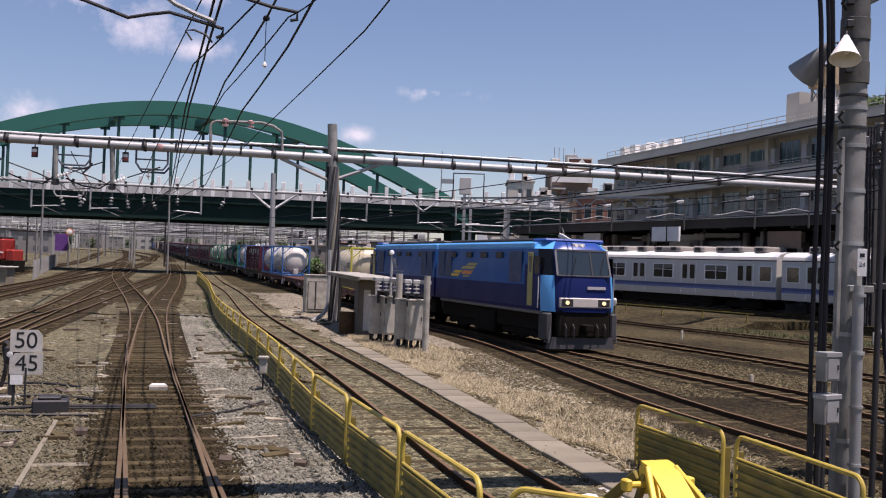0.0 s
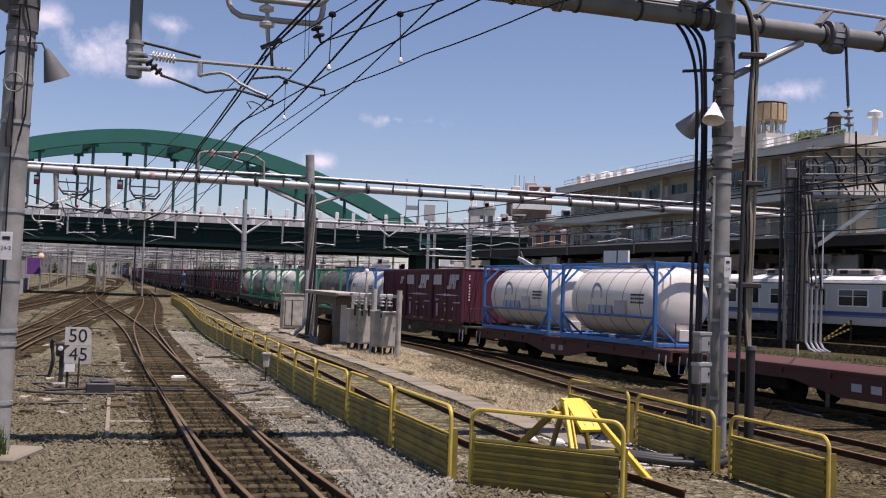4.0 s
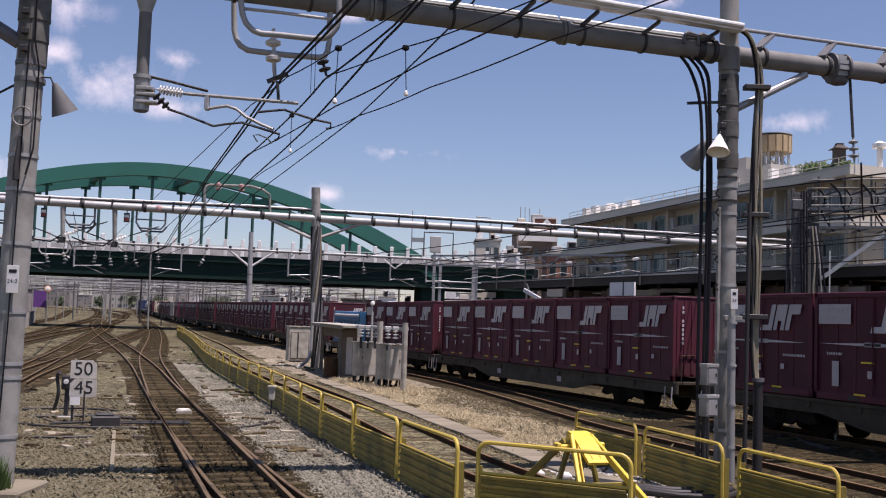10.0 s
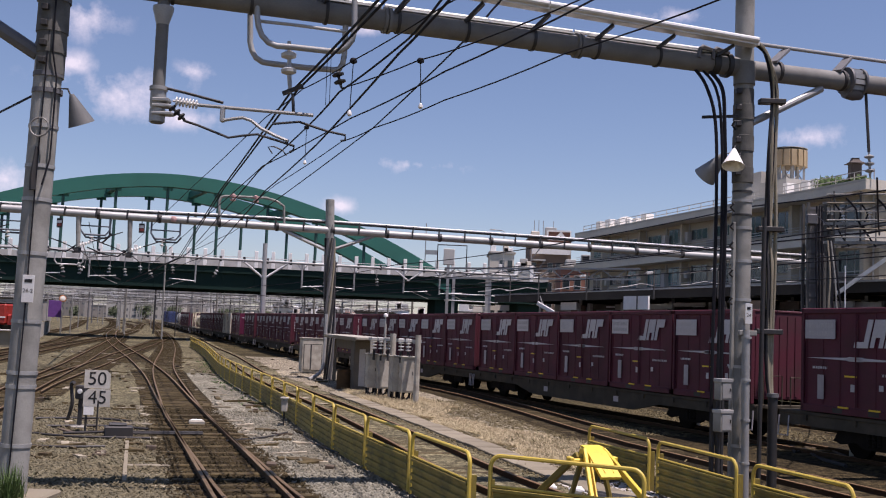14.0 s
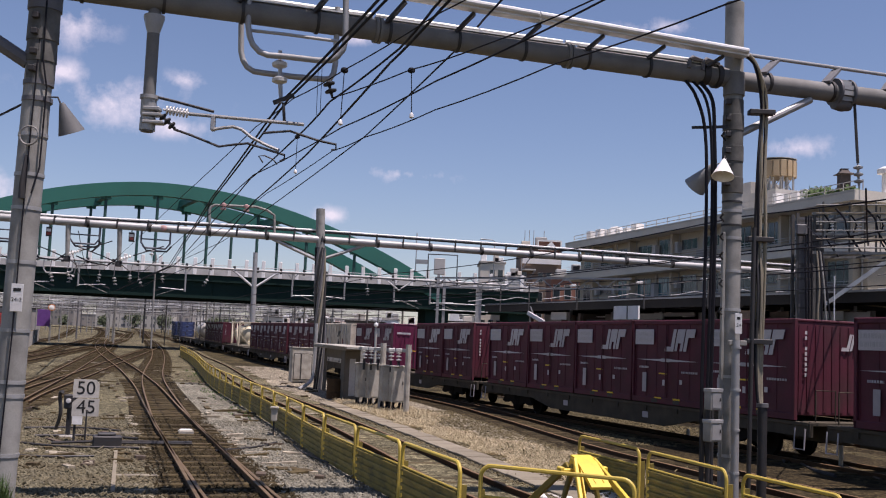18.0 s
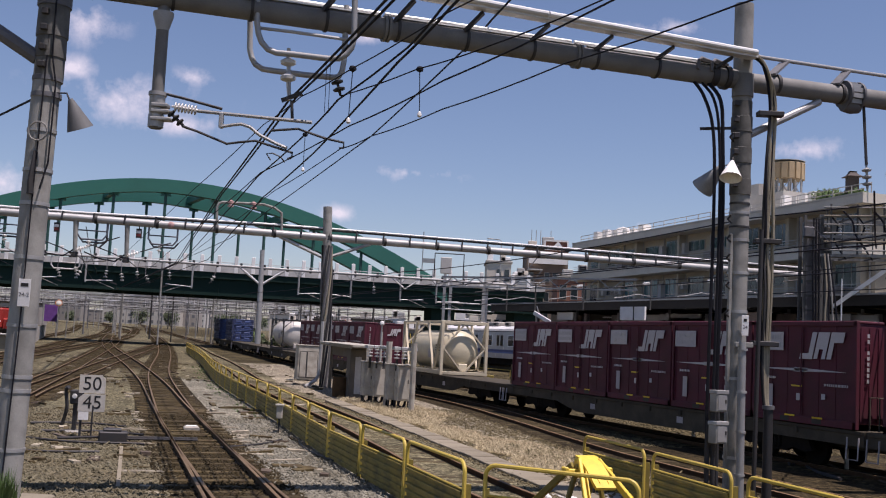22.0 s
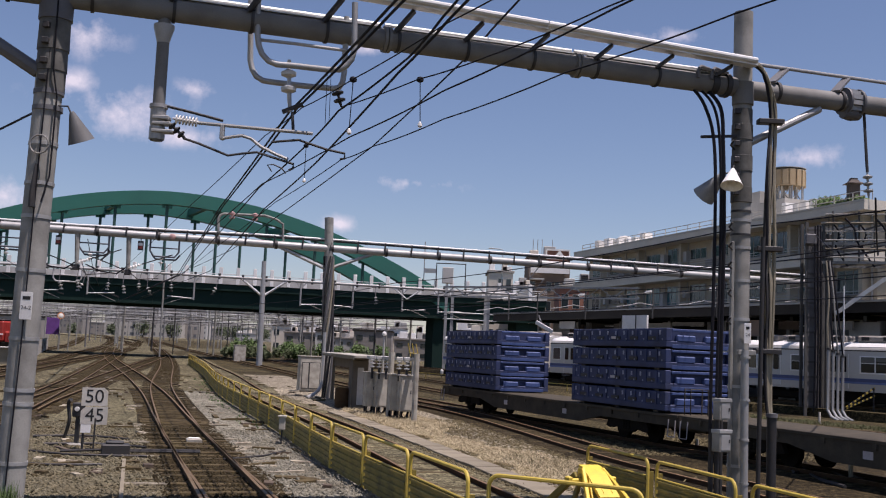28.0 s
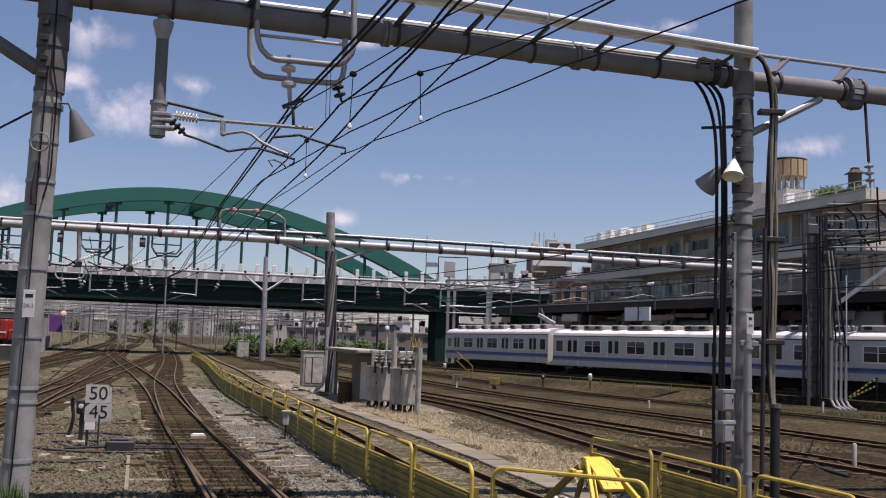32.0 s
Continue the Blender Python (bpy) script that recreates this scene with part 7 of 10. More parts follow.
# switchgear beside the middle gantry
def relay_box(at, w, h, d, legs, label, mat=None):
    t = thing("relay_cabinet", label, "cabinet", "trackside cabinets", at=at)
    mat = mat or WEATHERED
    part("case", Shape().box((-w / 2, -d / 2, legs), (w / 2, d / 2, legs + h), 0.015), mat, t)
    part("roof", Shape().box((-w / 2 - 0.05, -d / 2 - 0.06, legs + h), (w / 2 + 0.05, d / 2 + 0.05, legs + h + 0.06), 0.015), mat, t)
    part("door", Shape().box((-w / 2 + 0.04, -d / 2 - 0.02, legs + 0.06), (w / 2 - 0.04, -d / 2, legs + h - 0.05), 0.008), mat, t)
    part("handle", Shape().box((w / 2 - 0.12, -d / 2 - 0.045, legs + h * 0.5), (w / 2 - 0.09, -d / 2 - 0.02, legs + h * 0.6)), DARKSTEEL, t)
    if legs > 0.1:
        for sx in (-1, 1):
            for sy in (-1, 1):
                part("leg", Shape().beam((sx * (w / 2 - 0.06), sy * (d / 2 - 0.06), -0.05), (sx * (w / 2 - 0.06), sy * (d / 2 - 0.06), legs), 0.05, 0.05), DARKSTEEL, t)
        part("cable", Shape().tube([(-0.1, 0, legs), (-0.12, 0.05, legs * 0.5), (0.05, 0.1, 0)], 0.06, 8), CABLE, t)
        part("cable", Shape().tube([(0.15, 0, legs), (0.1, -0.05, legs * 0.5), (-0.1, -0.1, 0)], 0.05, 8), CABLE, t)
    return t


SIGNPALE = material("weathered_sign_enamel", (0.50, 0.475, 0.42), 0.7, dirt=(0.32, 0.29, 0.24), dirt_amount=0.6, scale=4, grain=30)
WEATHERED = material("weathered_pale_cabinet", (0.40, 0.375, 0.315), 0.75, dirt=(0.17, 0.15, 0.12), dirt_amount=0.7, scale=2.5, grain=30)
HUTBROWN = material("grey_brown_board", (0.13, 0.112, 0.088), 0.9, dirt=(0.08, 0.068, 0.052), scale=2, grain=30)
TZ = 18
tall = relay_box(pose(-8.05, 63.0, 0, 0, 0, TZ), 1.3, 2.0, 0.9, 0.1, "tall weathered pale trackside cabinet with two panelled doors")
for x0, x1 in ((-0.52, -0.16), (-0.08, 0.52)):
    part("door_gap", Shape().box((x0 - 0.04, -0.476, 0.22), (x1 + 0.04, -0.468, 1.78)), DARKSTEEL, tall)
    part("door_panel", Shape().box((x0, -0.495, 0.26), (x1, -0.474, 1.74), 0.008), WEATHERED, tall)
locker = relay_box(pose(-3.85, 47.6, 0, 0, 0, TZ), 0.75, 2.2, 0.7, 0.02, "tall brown locker with a narrow grey door", HUTBROWN)
part("door_panel", Shape().box((-0.14, -0.385, 0.2), (0.14, -0.37, 1.85), 0.005), GREYWALL, locker, "narrow pale grey door panel")
for x, y, w in ((-3.05, 43.6, 0.42), (-2.5, 43.3, 0.62), (-1.95, 41.4, 0.36), (-1.48, 41.0, 0.52)):
    relay_box(pose(x, y, 0, 0, 0, TZ), w, 1.35, 0.5, 0.36, "weathered pale relay cabinet on steel legs")
shed = thing("equipment_shelter", "open-sided equipment hut with a thin pale roof slab", "hut")
# Brown strip takes the place of the shade below the roof slab.
part("valance", Shape().beam((-5.72, 55.0, 2.06), (-4.15, 49.3, 2.04), 0.06, 0.54), HUTBROWN, shed, "grey-brown strip standing in for shade under the roof")
for x, y in ((-5.78, 55.1), (-4.12, 48.9), (-3.22, 45.75)):
    part("post", Shape().beam((x, y, -0.05), (x, y, 2.3), 0.14, 0.14), WEATHERED if y < 46 else HUTBROWN, shed)
part("roof", Shape().beam((-5.75, 55.6, 2.40), (-3.20, 46.0, 2.34), 1.5, 0.12, c=0.02), WEATHERED, shed, "thin pale weathered roof slab")
part("roof_edge", Shape().beam((-6.4, 55.3, 2.36), (-3.95, 45.9, 2.30), 0.06, 0.16), PALECON, shed)
part("cable_beam", Shape().beam((-3.2, 44.2, 2.36), (-1.0, 40.3, 2.36), 0.16, 0.12), GALV, shed)
drum = thing("oil_drum", "rusty open steel drum", "drum")
part("shell", Shape().lathe((-4.55, 47.9, 0), (0, 0, 1), [(0, 0.36), (0.3, 0.36), (0.31, 0.38), (0.34, 0.38), (0.35, 0.36), (0.85, 0.36), (0.86, 0.38), (0.9, 0.38), (0.9, 0.33), (0.2, 0.32)], 20), RUST, drum)
for x, y in ((-2.95, 43.2), (-2.65, 43.0), (-2.35, 42.8), (-1.75, 41.0), (-1.45, 40.8)):
    ins = thing("bushing_insulator", "white ribbed bushing over the cabinets", "insulator", "bushings over the cabinets")
    insulator((x, y, 1.9), (x, y, 2.4), ins, 3, 0.12, PALEINS)
    part("cap", Shape().box((x - 0.12, y - 0.1, 2.3), (x + 0.12, y + 0.1, 2.44), 0.02), PALEINS, ins)
    part("foot", Shape().tube([(x, y, 1.5), (x, y, 1.95)], 0.05, 8), DARKSTEEL, ins)
for x, y, h, r in ((-1.06, 40.0, 2.6, 0.11), (-2.1, 41.6, 2.62, 0.12), (-2.6, 44.5, 3.0, 0.05)):
    banded = thing("marker_post", "weathered pale concrete post by the cabinets", "post", "posts by the cabinets")
    part("shaft", Shape().tube([(x, y, -0.1), (x, y, h)], r, 10), WEATHERED, banded)
    part("bolts", Shape().tube([(x - r - 0.03, y, h * 0.6), (x + r + 0.03, y, h * 0.6)], 0.02, 6), DARKSTEEL, banded)
lampy = thing("track_lamp", "small white globe lamp on a pole", "lamp")
part("pole", Shape().tube([(-2.6, 44.4, 2.2), (-2.6, 44.4, 3.3)], 0.03, 8), GALV, lampy)
part("globe", Shape().lathe((-2.6, 44.4, 3.28), (0, 0, 1), [(0, 0.04), (0.04, 0.09), (0.10, 0.10), (0.17, 0.07), (0.19, 0.02)], 14), PORCELAIN, lampy)
relay_box(pose(-25.1, 128.5, 0.55, 0, 0, TZ), 1.4, 2.0, 1.0, 0.0, "pale cabinet by the far tracks")


# yard signs and small trackside things
def speed_sign():
    t = thing("speed_sign", "two white speed boards reading 50 and 45 on a short post", "sign", at=pose(-8.22, 24.95, 0, 0, 0, 12))
    up = part("board", Shape().sweep([(-0.30, 1.05), (0.29, 1.05), (0.29, 1.38), (0.20, 1.48), (-0.30, 1.48)], [((0, -0.012, 0), (1, 0, 0), (0, 0, 1)), ((0, 0.012, 0), (1, 0, 0), (0, 0, 1))]), SIGNPALE, t)
    text_part("number", "50", 0.44, BLACK, up, pose(-0.01, -0.016, 1.265, 90, 0, 0))
    lo = part("board", Shape().sweep([(-0.30, 0.62), (0.31, 0.62), (0.31, 1.03), (-0.20, 1.03), (-0.30, 0.93)], [((0, -0.012, 0), (1, 0, 0), (0, 0, 1)), ((0, 0.012, 0), (1, 0, 0), (0, 0, 1))]), SIGNPALE, t)
    text_part("number", "45", 0.44, BLACK, lo, pose(0.02, -0.016, 0.825, 90, 0, 0))
    part("tail_plate", Shape().box((-0.28, -0.01, 0.42), (-0.05, 0.01, 0.62), 0.004), WHITE, t)
    part("post", Shape().tube([(-0.22, 0.05, -0.1), (-0.22, 0.05, 1.3)], 0.03, 8), DARKSTEEL, t)


speed_sign()


def dwarf_signal(at, label):
    t = thing("dwarf_signal", label, "signal", at=at)
    part("stand", Shape().beam((0, 0, -0.05), (0, 0, 0.75), 0.09, 0.09), DARKSTEEL, t)
    part("head", Shape().box((-0.13, -0.1, 0.7), (0.13, 0.1, 1.05), 0.03), DARKSTEEL, t)
    part("lens", Shape().lathe((0, -0.1, 0.9), (0, -1, 0), [(0, 0.06), (0.03, 0.06), (0.035, 0.02)], 12), PORCELAIN, t)
    part("foot", Shape().box((-0.18, -0.18, -0.05), (0.18, 0.18, 0.06), 0.02), CONCRETE, t)


dwarf_signal(pose(-8.95, 26.0, 0), "dark dwarf signal beside the speed boards")
dwarf_signal(pose(6.35, 69.5, 0.08), "dark dwarf signal between the tracks")
stake = thing("marker_stake", "thin dark steel stake in the ballast", "stake")
part("stake", Shape().tube([(-8.03, 24.5, -0.05), (-8.03, 24.5, 0.8)], 0.022, 6), DARKSTEEL, stake)
drive = thing("point_machine", "blue-grey point machine with dark drive rods", "point machine", at=pose(-7.45, 24.3, 0, 0, 0, 18))
part("case", Shape().box((-0.32, -0.2, 0.0), (0.32, 0.2, 0.26), 0.03), DARKSTEEL, drive)
part("lid", Shape().box((-0.22, -0.16, 0.26), (0.18, 0.16, 0.32), 0.02), DARKSTEEL, drive)
part("timber", Shape().box((-1.3, -0.15, -0.06), (2.1, 0.15, 0.03), 0.015), TIMBER, drive)
part("rod", Shape().tube([(0.3, 0.05, 0.12), (1.9, 0.05, 0.12)], 0.03, 8), DARKSTEEL, drive)
part("rod", Shape().tube([(0.3, -0.1, 0.1), (1.9, -0.1, 0.1)], 0.025, 8), DARKSTEEL, drive)
part("rod", Shape().tube([(-1.2, 0.0, 0.08), (-0.3, 0.0, 0.12)], 0.03, 8), DARKSTEEL, drive)
tee = thing("rail_tee_marker", "weathered timber T-marker lying in the ballast", "marker")
part("stem", Shape().beam((-6.9, 23.18, 0.03), (-5.18, 17.37, 0.03), 0.07, 0.06), PALECON, tee)
part("bar", Shape().beam((-6.53, 21.46, 0.05), (-6.04, 21.51, 0.05), 0.09, 0.06), TIMBER, tee)
wb = thing("track_beacon", "white weathered beacon box between the rails", "beacon", at=pose(-6.55, 28.1, 0, 0, 0, 18))
part("case", Shape().box((-0.2, -0.16, 0.0), (0.2, 0.16, 0.12), 0.03), WEATHERED, wb)
part("edge", Shape().box((-0.2, -0.17, 0.0), (0.2, -0.16, 0.09)), WEATHERED, wb)
part("lid", Shape().box((-0.15, -0.1, 0.12), (0.15, 0.1, 0.14), 0.01), WHITE, wb)
cab = thing("fence_box", "small white junction box on the yellow fence", "junction box")
part("case", Shape().box((-4.40, 28.57, 0.40), (-4.24, 28.73, 0.74), 0.02), WEATHERED, cab)
part("cap", Shape().box((-4.43, 28.54, 0.74), (-4.21, 28.76, 0.79), 0.01), WEATHERED, cab)
part("leg", Shape().tube([(-4.32, 28.65, -0.05), (-4.32, 28.65, 0.42)], 0.025, 6), DARKSTEEL, cab)
for x, y, h in ((10.2, 26.4, 0.75), (18.9, 53.0, 0.7), (8.2, 34.0, 0.35), (10.0, 52.0, 0.5)):
    m = thing("marker_post", "short white trackside marker post", "post", "white marker posts")
    part("shaft", Shape().lathe((x, y, -0.05), (0, 0, 1), [(0, 0.055), (h * 0.85, 0.055), (h * 0.85 + 0.03, 0.04), (h * 0.85 + 0.04, 0.01)], 10), WEATHERED, m)
m35 = thing("speed_sign", "small white speed board reading 35 by the tracks", "sign")
b35 = part("board", Shape().box((0.35, 65.5, 0.55), (0.95, 65.52, 1.0), 0.01), PALECON, m35)
text_part("number", "35", 0.4, BLACK, b35, pose(0.65, 65.49, 0.78, 90, 0, 0))
part("post", Shape().tube([(0.65, 65.55, 0), (0.65, 65.55, 0.6)], 0.04, 6), WHITE, m35)
yb = thing("yellow_box", "small yellow equipment box by the tracks", "box")
part("case", Shape().box((2.75, 67.5, 0.35), (3.4, 67.9, 0.8), 0.03), YELLOW, yb)
part("leg", Shape().box((2.95, 67.6, 0), (3.2, 67.8, 0.3)), DARKSTEEL, yb)
for x, y in ((9.6, 70.5), (-0.2, 94.0)):
    lamp_t = thing("lineside_lamp", "small white lineside lamp", "lamp", "lineside lamps")
    part("head", Shape().lathe((x, y, 0.75), (0, 0, 1), [(0, 0.08), (0.15, 0.14), (0.4, 0.14), (0.48, 0.06)], 10), PORCELAIN, lamp_t)
    part("stem", Shape().tube([(x, y, 0), (x, y, 0.76)], 0.04, 6), DARKSTEEL, lamp_t)

lad = thing("yellow_ladder", "yellow slanting ladder rails by the bridge pier", "ladder")
for k in range(3):
    part("rail", Shape().tube([(-2.15 - 0.32 * k, 86.0, 2.3), (-2.4 - 0.32 * k, 86.0, 3.35)], 0.045, 6), YELLOWBRIGHT, lad)
part("stand", Shape().tube([(-2.6, 86.1, 0.1), (-2.6, 86.1, 2.6)], 0.08, 8), POLE, lad)
part("cross_bar", Shape().tube([(-2.95, 86.0, 2.6), (-2.1, 86.0, 2.5)], 0.04, 6), YELLOWBRIGHT, lad)
steps = thing("access_steps", "small yellow-railed steps at the coach's end", "steps")
for k in range(5):
    part("tread", Shape().box((0.85 + 0.26 * k, 91.6, 1.45 - 0.24 * k), (1.15 + 0.26 * k, 92.3, 1.50 - 0.24 * k)), DARKSTEEL, steps)
for y in (91.6, 92.3):
    part("stringer", Shape().beam((0.8, y, 1.55), (2.2, y, 0.3), 0.06, 0.12), YELLOW, steps)
    part("rail", Shape().tube([(0.8, y, 2.3), (2.2, y, 1.1), (2.2, y, 0.3)], 0.03, 6), YELLOWBRIGHT, steps)

# pale cable trough along the siding
trough = thing("cable_trough", "pale concrete cable trough lids beside the siding", "cable trough", kind="structure")
LID = Shape().box((-0.33, -0.48, -0.1), (0.33, 0.48, 0.07), 0.012).mesh("lid", PALECON)
s = 4.0
while s < 31:
    p, r, f = TRACK_T3.at(s, 1.75)
    m = Matrix((r, f, Vector((0, 0, 1)))).transposed().to_4x4()
    m.translation = p + Vector((0, 0, random.uniform(-0.015, 0.01)))
    part("lid", LID, PALECON, trough, at=m @ pose(0, 0, 0, 0, 0, random.uniform(-0.8, 0.8)))
    s += 0.985
slabby = thing("concrete_pad", "pale cracked concrete pad by the buffer stop", "pad", kind="structure")
part("slab", Shape().add([(2.1, 19.5, 0.02), (3.4, 16.2, 0.02), (4.6, 16.6, 0.02), (3.4, 20.1, 0.02), (2.1, 19.5, -0.1), (3.4, 16.2, -0.1), (4.6, 16.6, -0.1), (3.4, 20.1, -0.1)], [(0, 1, 2, 3), (7, 6, 5, 4), (0, 4, 5, 1), (1, 5, 6, 2), (2, 6, 7, 3), (3, 7, 4, 0)]), CONCRETE, slabby)
for k, (x, y) in enumerate(((2.0, 18.4), (2.45, 18.2))):
    bag = thing("white_sack", "small white sack by the buffer stop", "sack", "white sacks")
    part("sack", Shape().lathe((x - 0.25, y, 0.1), (1, -0.4, 0), [(0, 0.02), (0.03, 0.05), (0.12, 0.075), (0.22, 0.07), (0.28, 0.02)], 10), WHITE, bag)

# steel column with conduits and rack by the platform
DARKCOL = material("dark_grimy_column", (0.085, 0.082, 0.074), 0.8, dirt=(0.04, 0.037, 0.033), scale=1.5)
CONDUITGREY = material("pale_grey_conduit", (0.215, 0.222, 0.222), 0.6, dirt=(0.13, 0.13, 0.125), scale=3)
col = thing("steel_column", "tall dark steel column with conduits and a transformer rack", "column")
for dx in (-0.62, 0.36):
    for dy in (-0.4, 0.4):
        part("corner_post", Shape().beam((21.4 + dx, 61.0 + dy, 0.0), (21.4 + dx, 61.0 + dy, 11.2), 0.16, 0.16), DARKCOL, col)
part("web_plate", Shape().box((20.85, 60.9, 0.0), (21.65, 60.95, 11.0)), LOCOGREY, col, "blue-grey web plate")
for k in range(13):
    z = 0.5 + k * 0.85
    part("batten", Shape().box((20.76, 60.52, z), (21.78, 60.56, z + 0.12)), DARKCOL, col)
for k in range(4):
    x = 21.20 + k * 0.27
    part("conduit", Shape().tube([(x, 58.2, 3.85 - k * 0.13), (x, 58.2, 0.5), (x + 0.10, 57.9, 0.15), (x + 0.3, 57.4, -0.02)], 0.08, 10), CONDUITGREY, col, "pale grey conduit with a bent foot")
    part("conduit_cap", Shape().lathe((x, 58.2, 3.80 - k * 0.13), (0, 0, 1), [(0, 0.08), (0, 0.1), (0.12, 0.1), (0.14, 0.03)], 10), DARKSTEEL, col)
    cable([(x, 58.2, 3.9 - k * 0.13), (x - 0.06 - 0.05 * k, 58.2, 5.2), (x + 0.05 - 0.14 * k, 58.3, 6.8), (x - 0.18 * k, 58.6, 8.8)], 0.05, parent=col, mat=(TANCABLE, CABLE, POLE, CABLE)[k])
part("thin_rod", Shape().tube([(22.05, 58.2, 3.6), (22.05, 58.2, 7.4)], 0.04, 8), WHITESTEEL, col)
for k in range(3):
    cable([(21.2 + 0.15 * k, 60.4, 11.0), (21.15 + 0.18 * k, 60.3, 8.0), (21.25 + 0.15 * k, 60.35, 5.0), (21.2 + 0.18 * k, 60.4, 0.3)], 0.05, parent=col)
for z in (8.9, 10.0, 11.2):
    for y in (60.6, 63.4):
        part("rack_beam", Shape().beam((21.6, y, z), (31.5, y - 2.6, z + 0.1), 0.14, 0.16), POLE, col)
    for k in range(7):
        part("rack_tie", Shape().beam((22.2 + k * 1.4, 60.5 - k * 0.35, z), (22.2 + k * 1.4, 63.4 - k * 0.35, z), 0.09, 0.09), DARKCOL, col)
for k in range(7):
    x, y = 22.2 + k * 1.4, 60.4 - k * 0.35
    part("rack_post", Shape().beam((x, y, 8.9), (x, y, 11.9), 0.09, 0.09), DARKCOL, col)
    insulator((x + 0.5, y, 10.8), (x + 0.6, y, 9.9), col, 4, 0.16)
    cable([(x, y, 11.2), (x + 0.4, y, 10.6), (x + 0.2, y, 9.8), (x + 0.9, y, 8.7)], 0.05, parent=col)
for k in range(6):
    z = 9.2 + 0.5 * k
    part("rack_pipe", Shape().tube([(21.8, 60.45, z), (31.5, 57.9, z + 0.1)], 0.045, 8), (POLE, PALECON, POLE)[k % 3], col)
for k in range(12):
    x, y = 22.0 + k * 0.8, 60.45 - k * 0.21
    part("rack_upright", Shape().beam((x, y, 8.9), (x, y, 11.6 - 0.5 * (k % 2)), 0.05, 0.05), DARKCOL, col)
    if k % 2:
        cable([(x, y - 0.1, 11.5), (x + 0.5, y - 0.2, 10.9), (x + 0.7, y - 0.2, 10.1), (x + 1.3, y - 0.3, 9.2)], 0.06, parent=col)
part("cable_trunk", Shape().box((21.95, 60.7, 0.0), (22.28, 61.0, 10.6), 0.03), DARKCOL, col, "dark vertical cable trunking")
part("rack_brace", Shape().beam((22.8, 61.5, 6.0), (27.0, 59.5, 9.6), 0.22, 0.22), WHITESTEEL, col)
part("transformer", Shape().box((20.6, 60.2, 9.9), (21.2, 60.5, 10.5), 0.05), LOCOGREY, col)
stair = thing("yellow_barrier", "black and yellow striped slanting barrier", "barrier")
for top in (1.83, 1.38):
    lo, hi = Vector((22.15, 58.5, 0.55)), Vector((23.9, 58.5, top))
    bar = part("bar", Shape().beam(lo, hi, 0.06, 0.08), YELLOWBRIGHT, stair)
    for k in range(8):
        part("black_band", Shape().beam(lo.lerp(hi, (k + 0.3) / 8), lo.lerp(hi, (k + 0.8) / 8), 0.07, 0.09), BLACK, bar)
part("post", Shape().tube([(22.2, 58.5, -0.05), (22.2, 58.5, 0.6)], 0.05, 6), DARKSTEEL, stair)
part("post", Shape().tube([(23.85, 58.5, -0.05), (23.85, 58.5, 1.8)], 0.04, 6), DARKSTEEL, stair)



# overhead wires
def wire(pts, r, sag=0.25, label="black overhead wire", name="overhead_wire"):
    """A wire through the points, sagging a little between them."""
    t = thing(name, label, "wire", "overhead wires", "structure")
    out = []
    pts = [Vector(p) for p in pts]
    for a, b in zip(pts, pts[1:]):
        n = max(4, int((b - a).length / 2.5))
        for k in range(n):
            u = k / n
            q = a.lerp(b, u)
            out.append(q - Vector((0, 0, 4 * sag * u * (1 - u))))
    out.append(pts[-1])
    part("wire", Shape().tube(out, r, 6), CABLE, t)
    return t


def beyond(a, b, y):
    """The point on the line from a through b at the plan distance y."""
    a, b = Vector(a), Vector(b)
    u = (y - a.y) / (b.y - a.y)
    return a + (b - a) * u


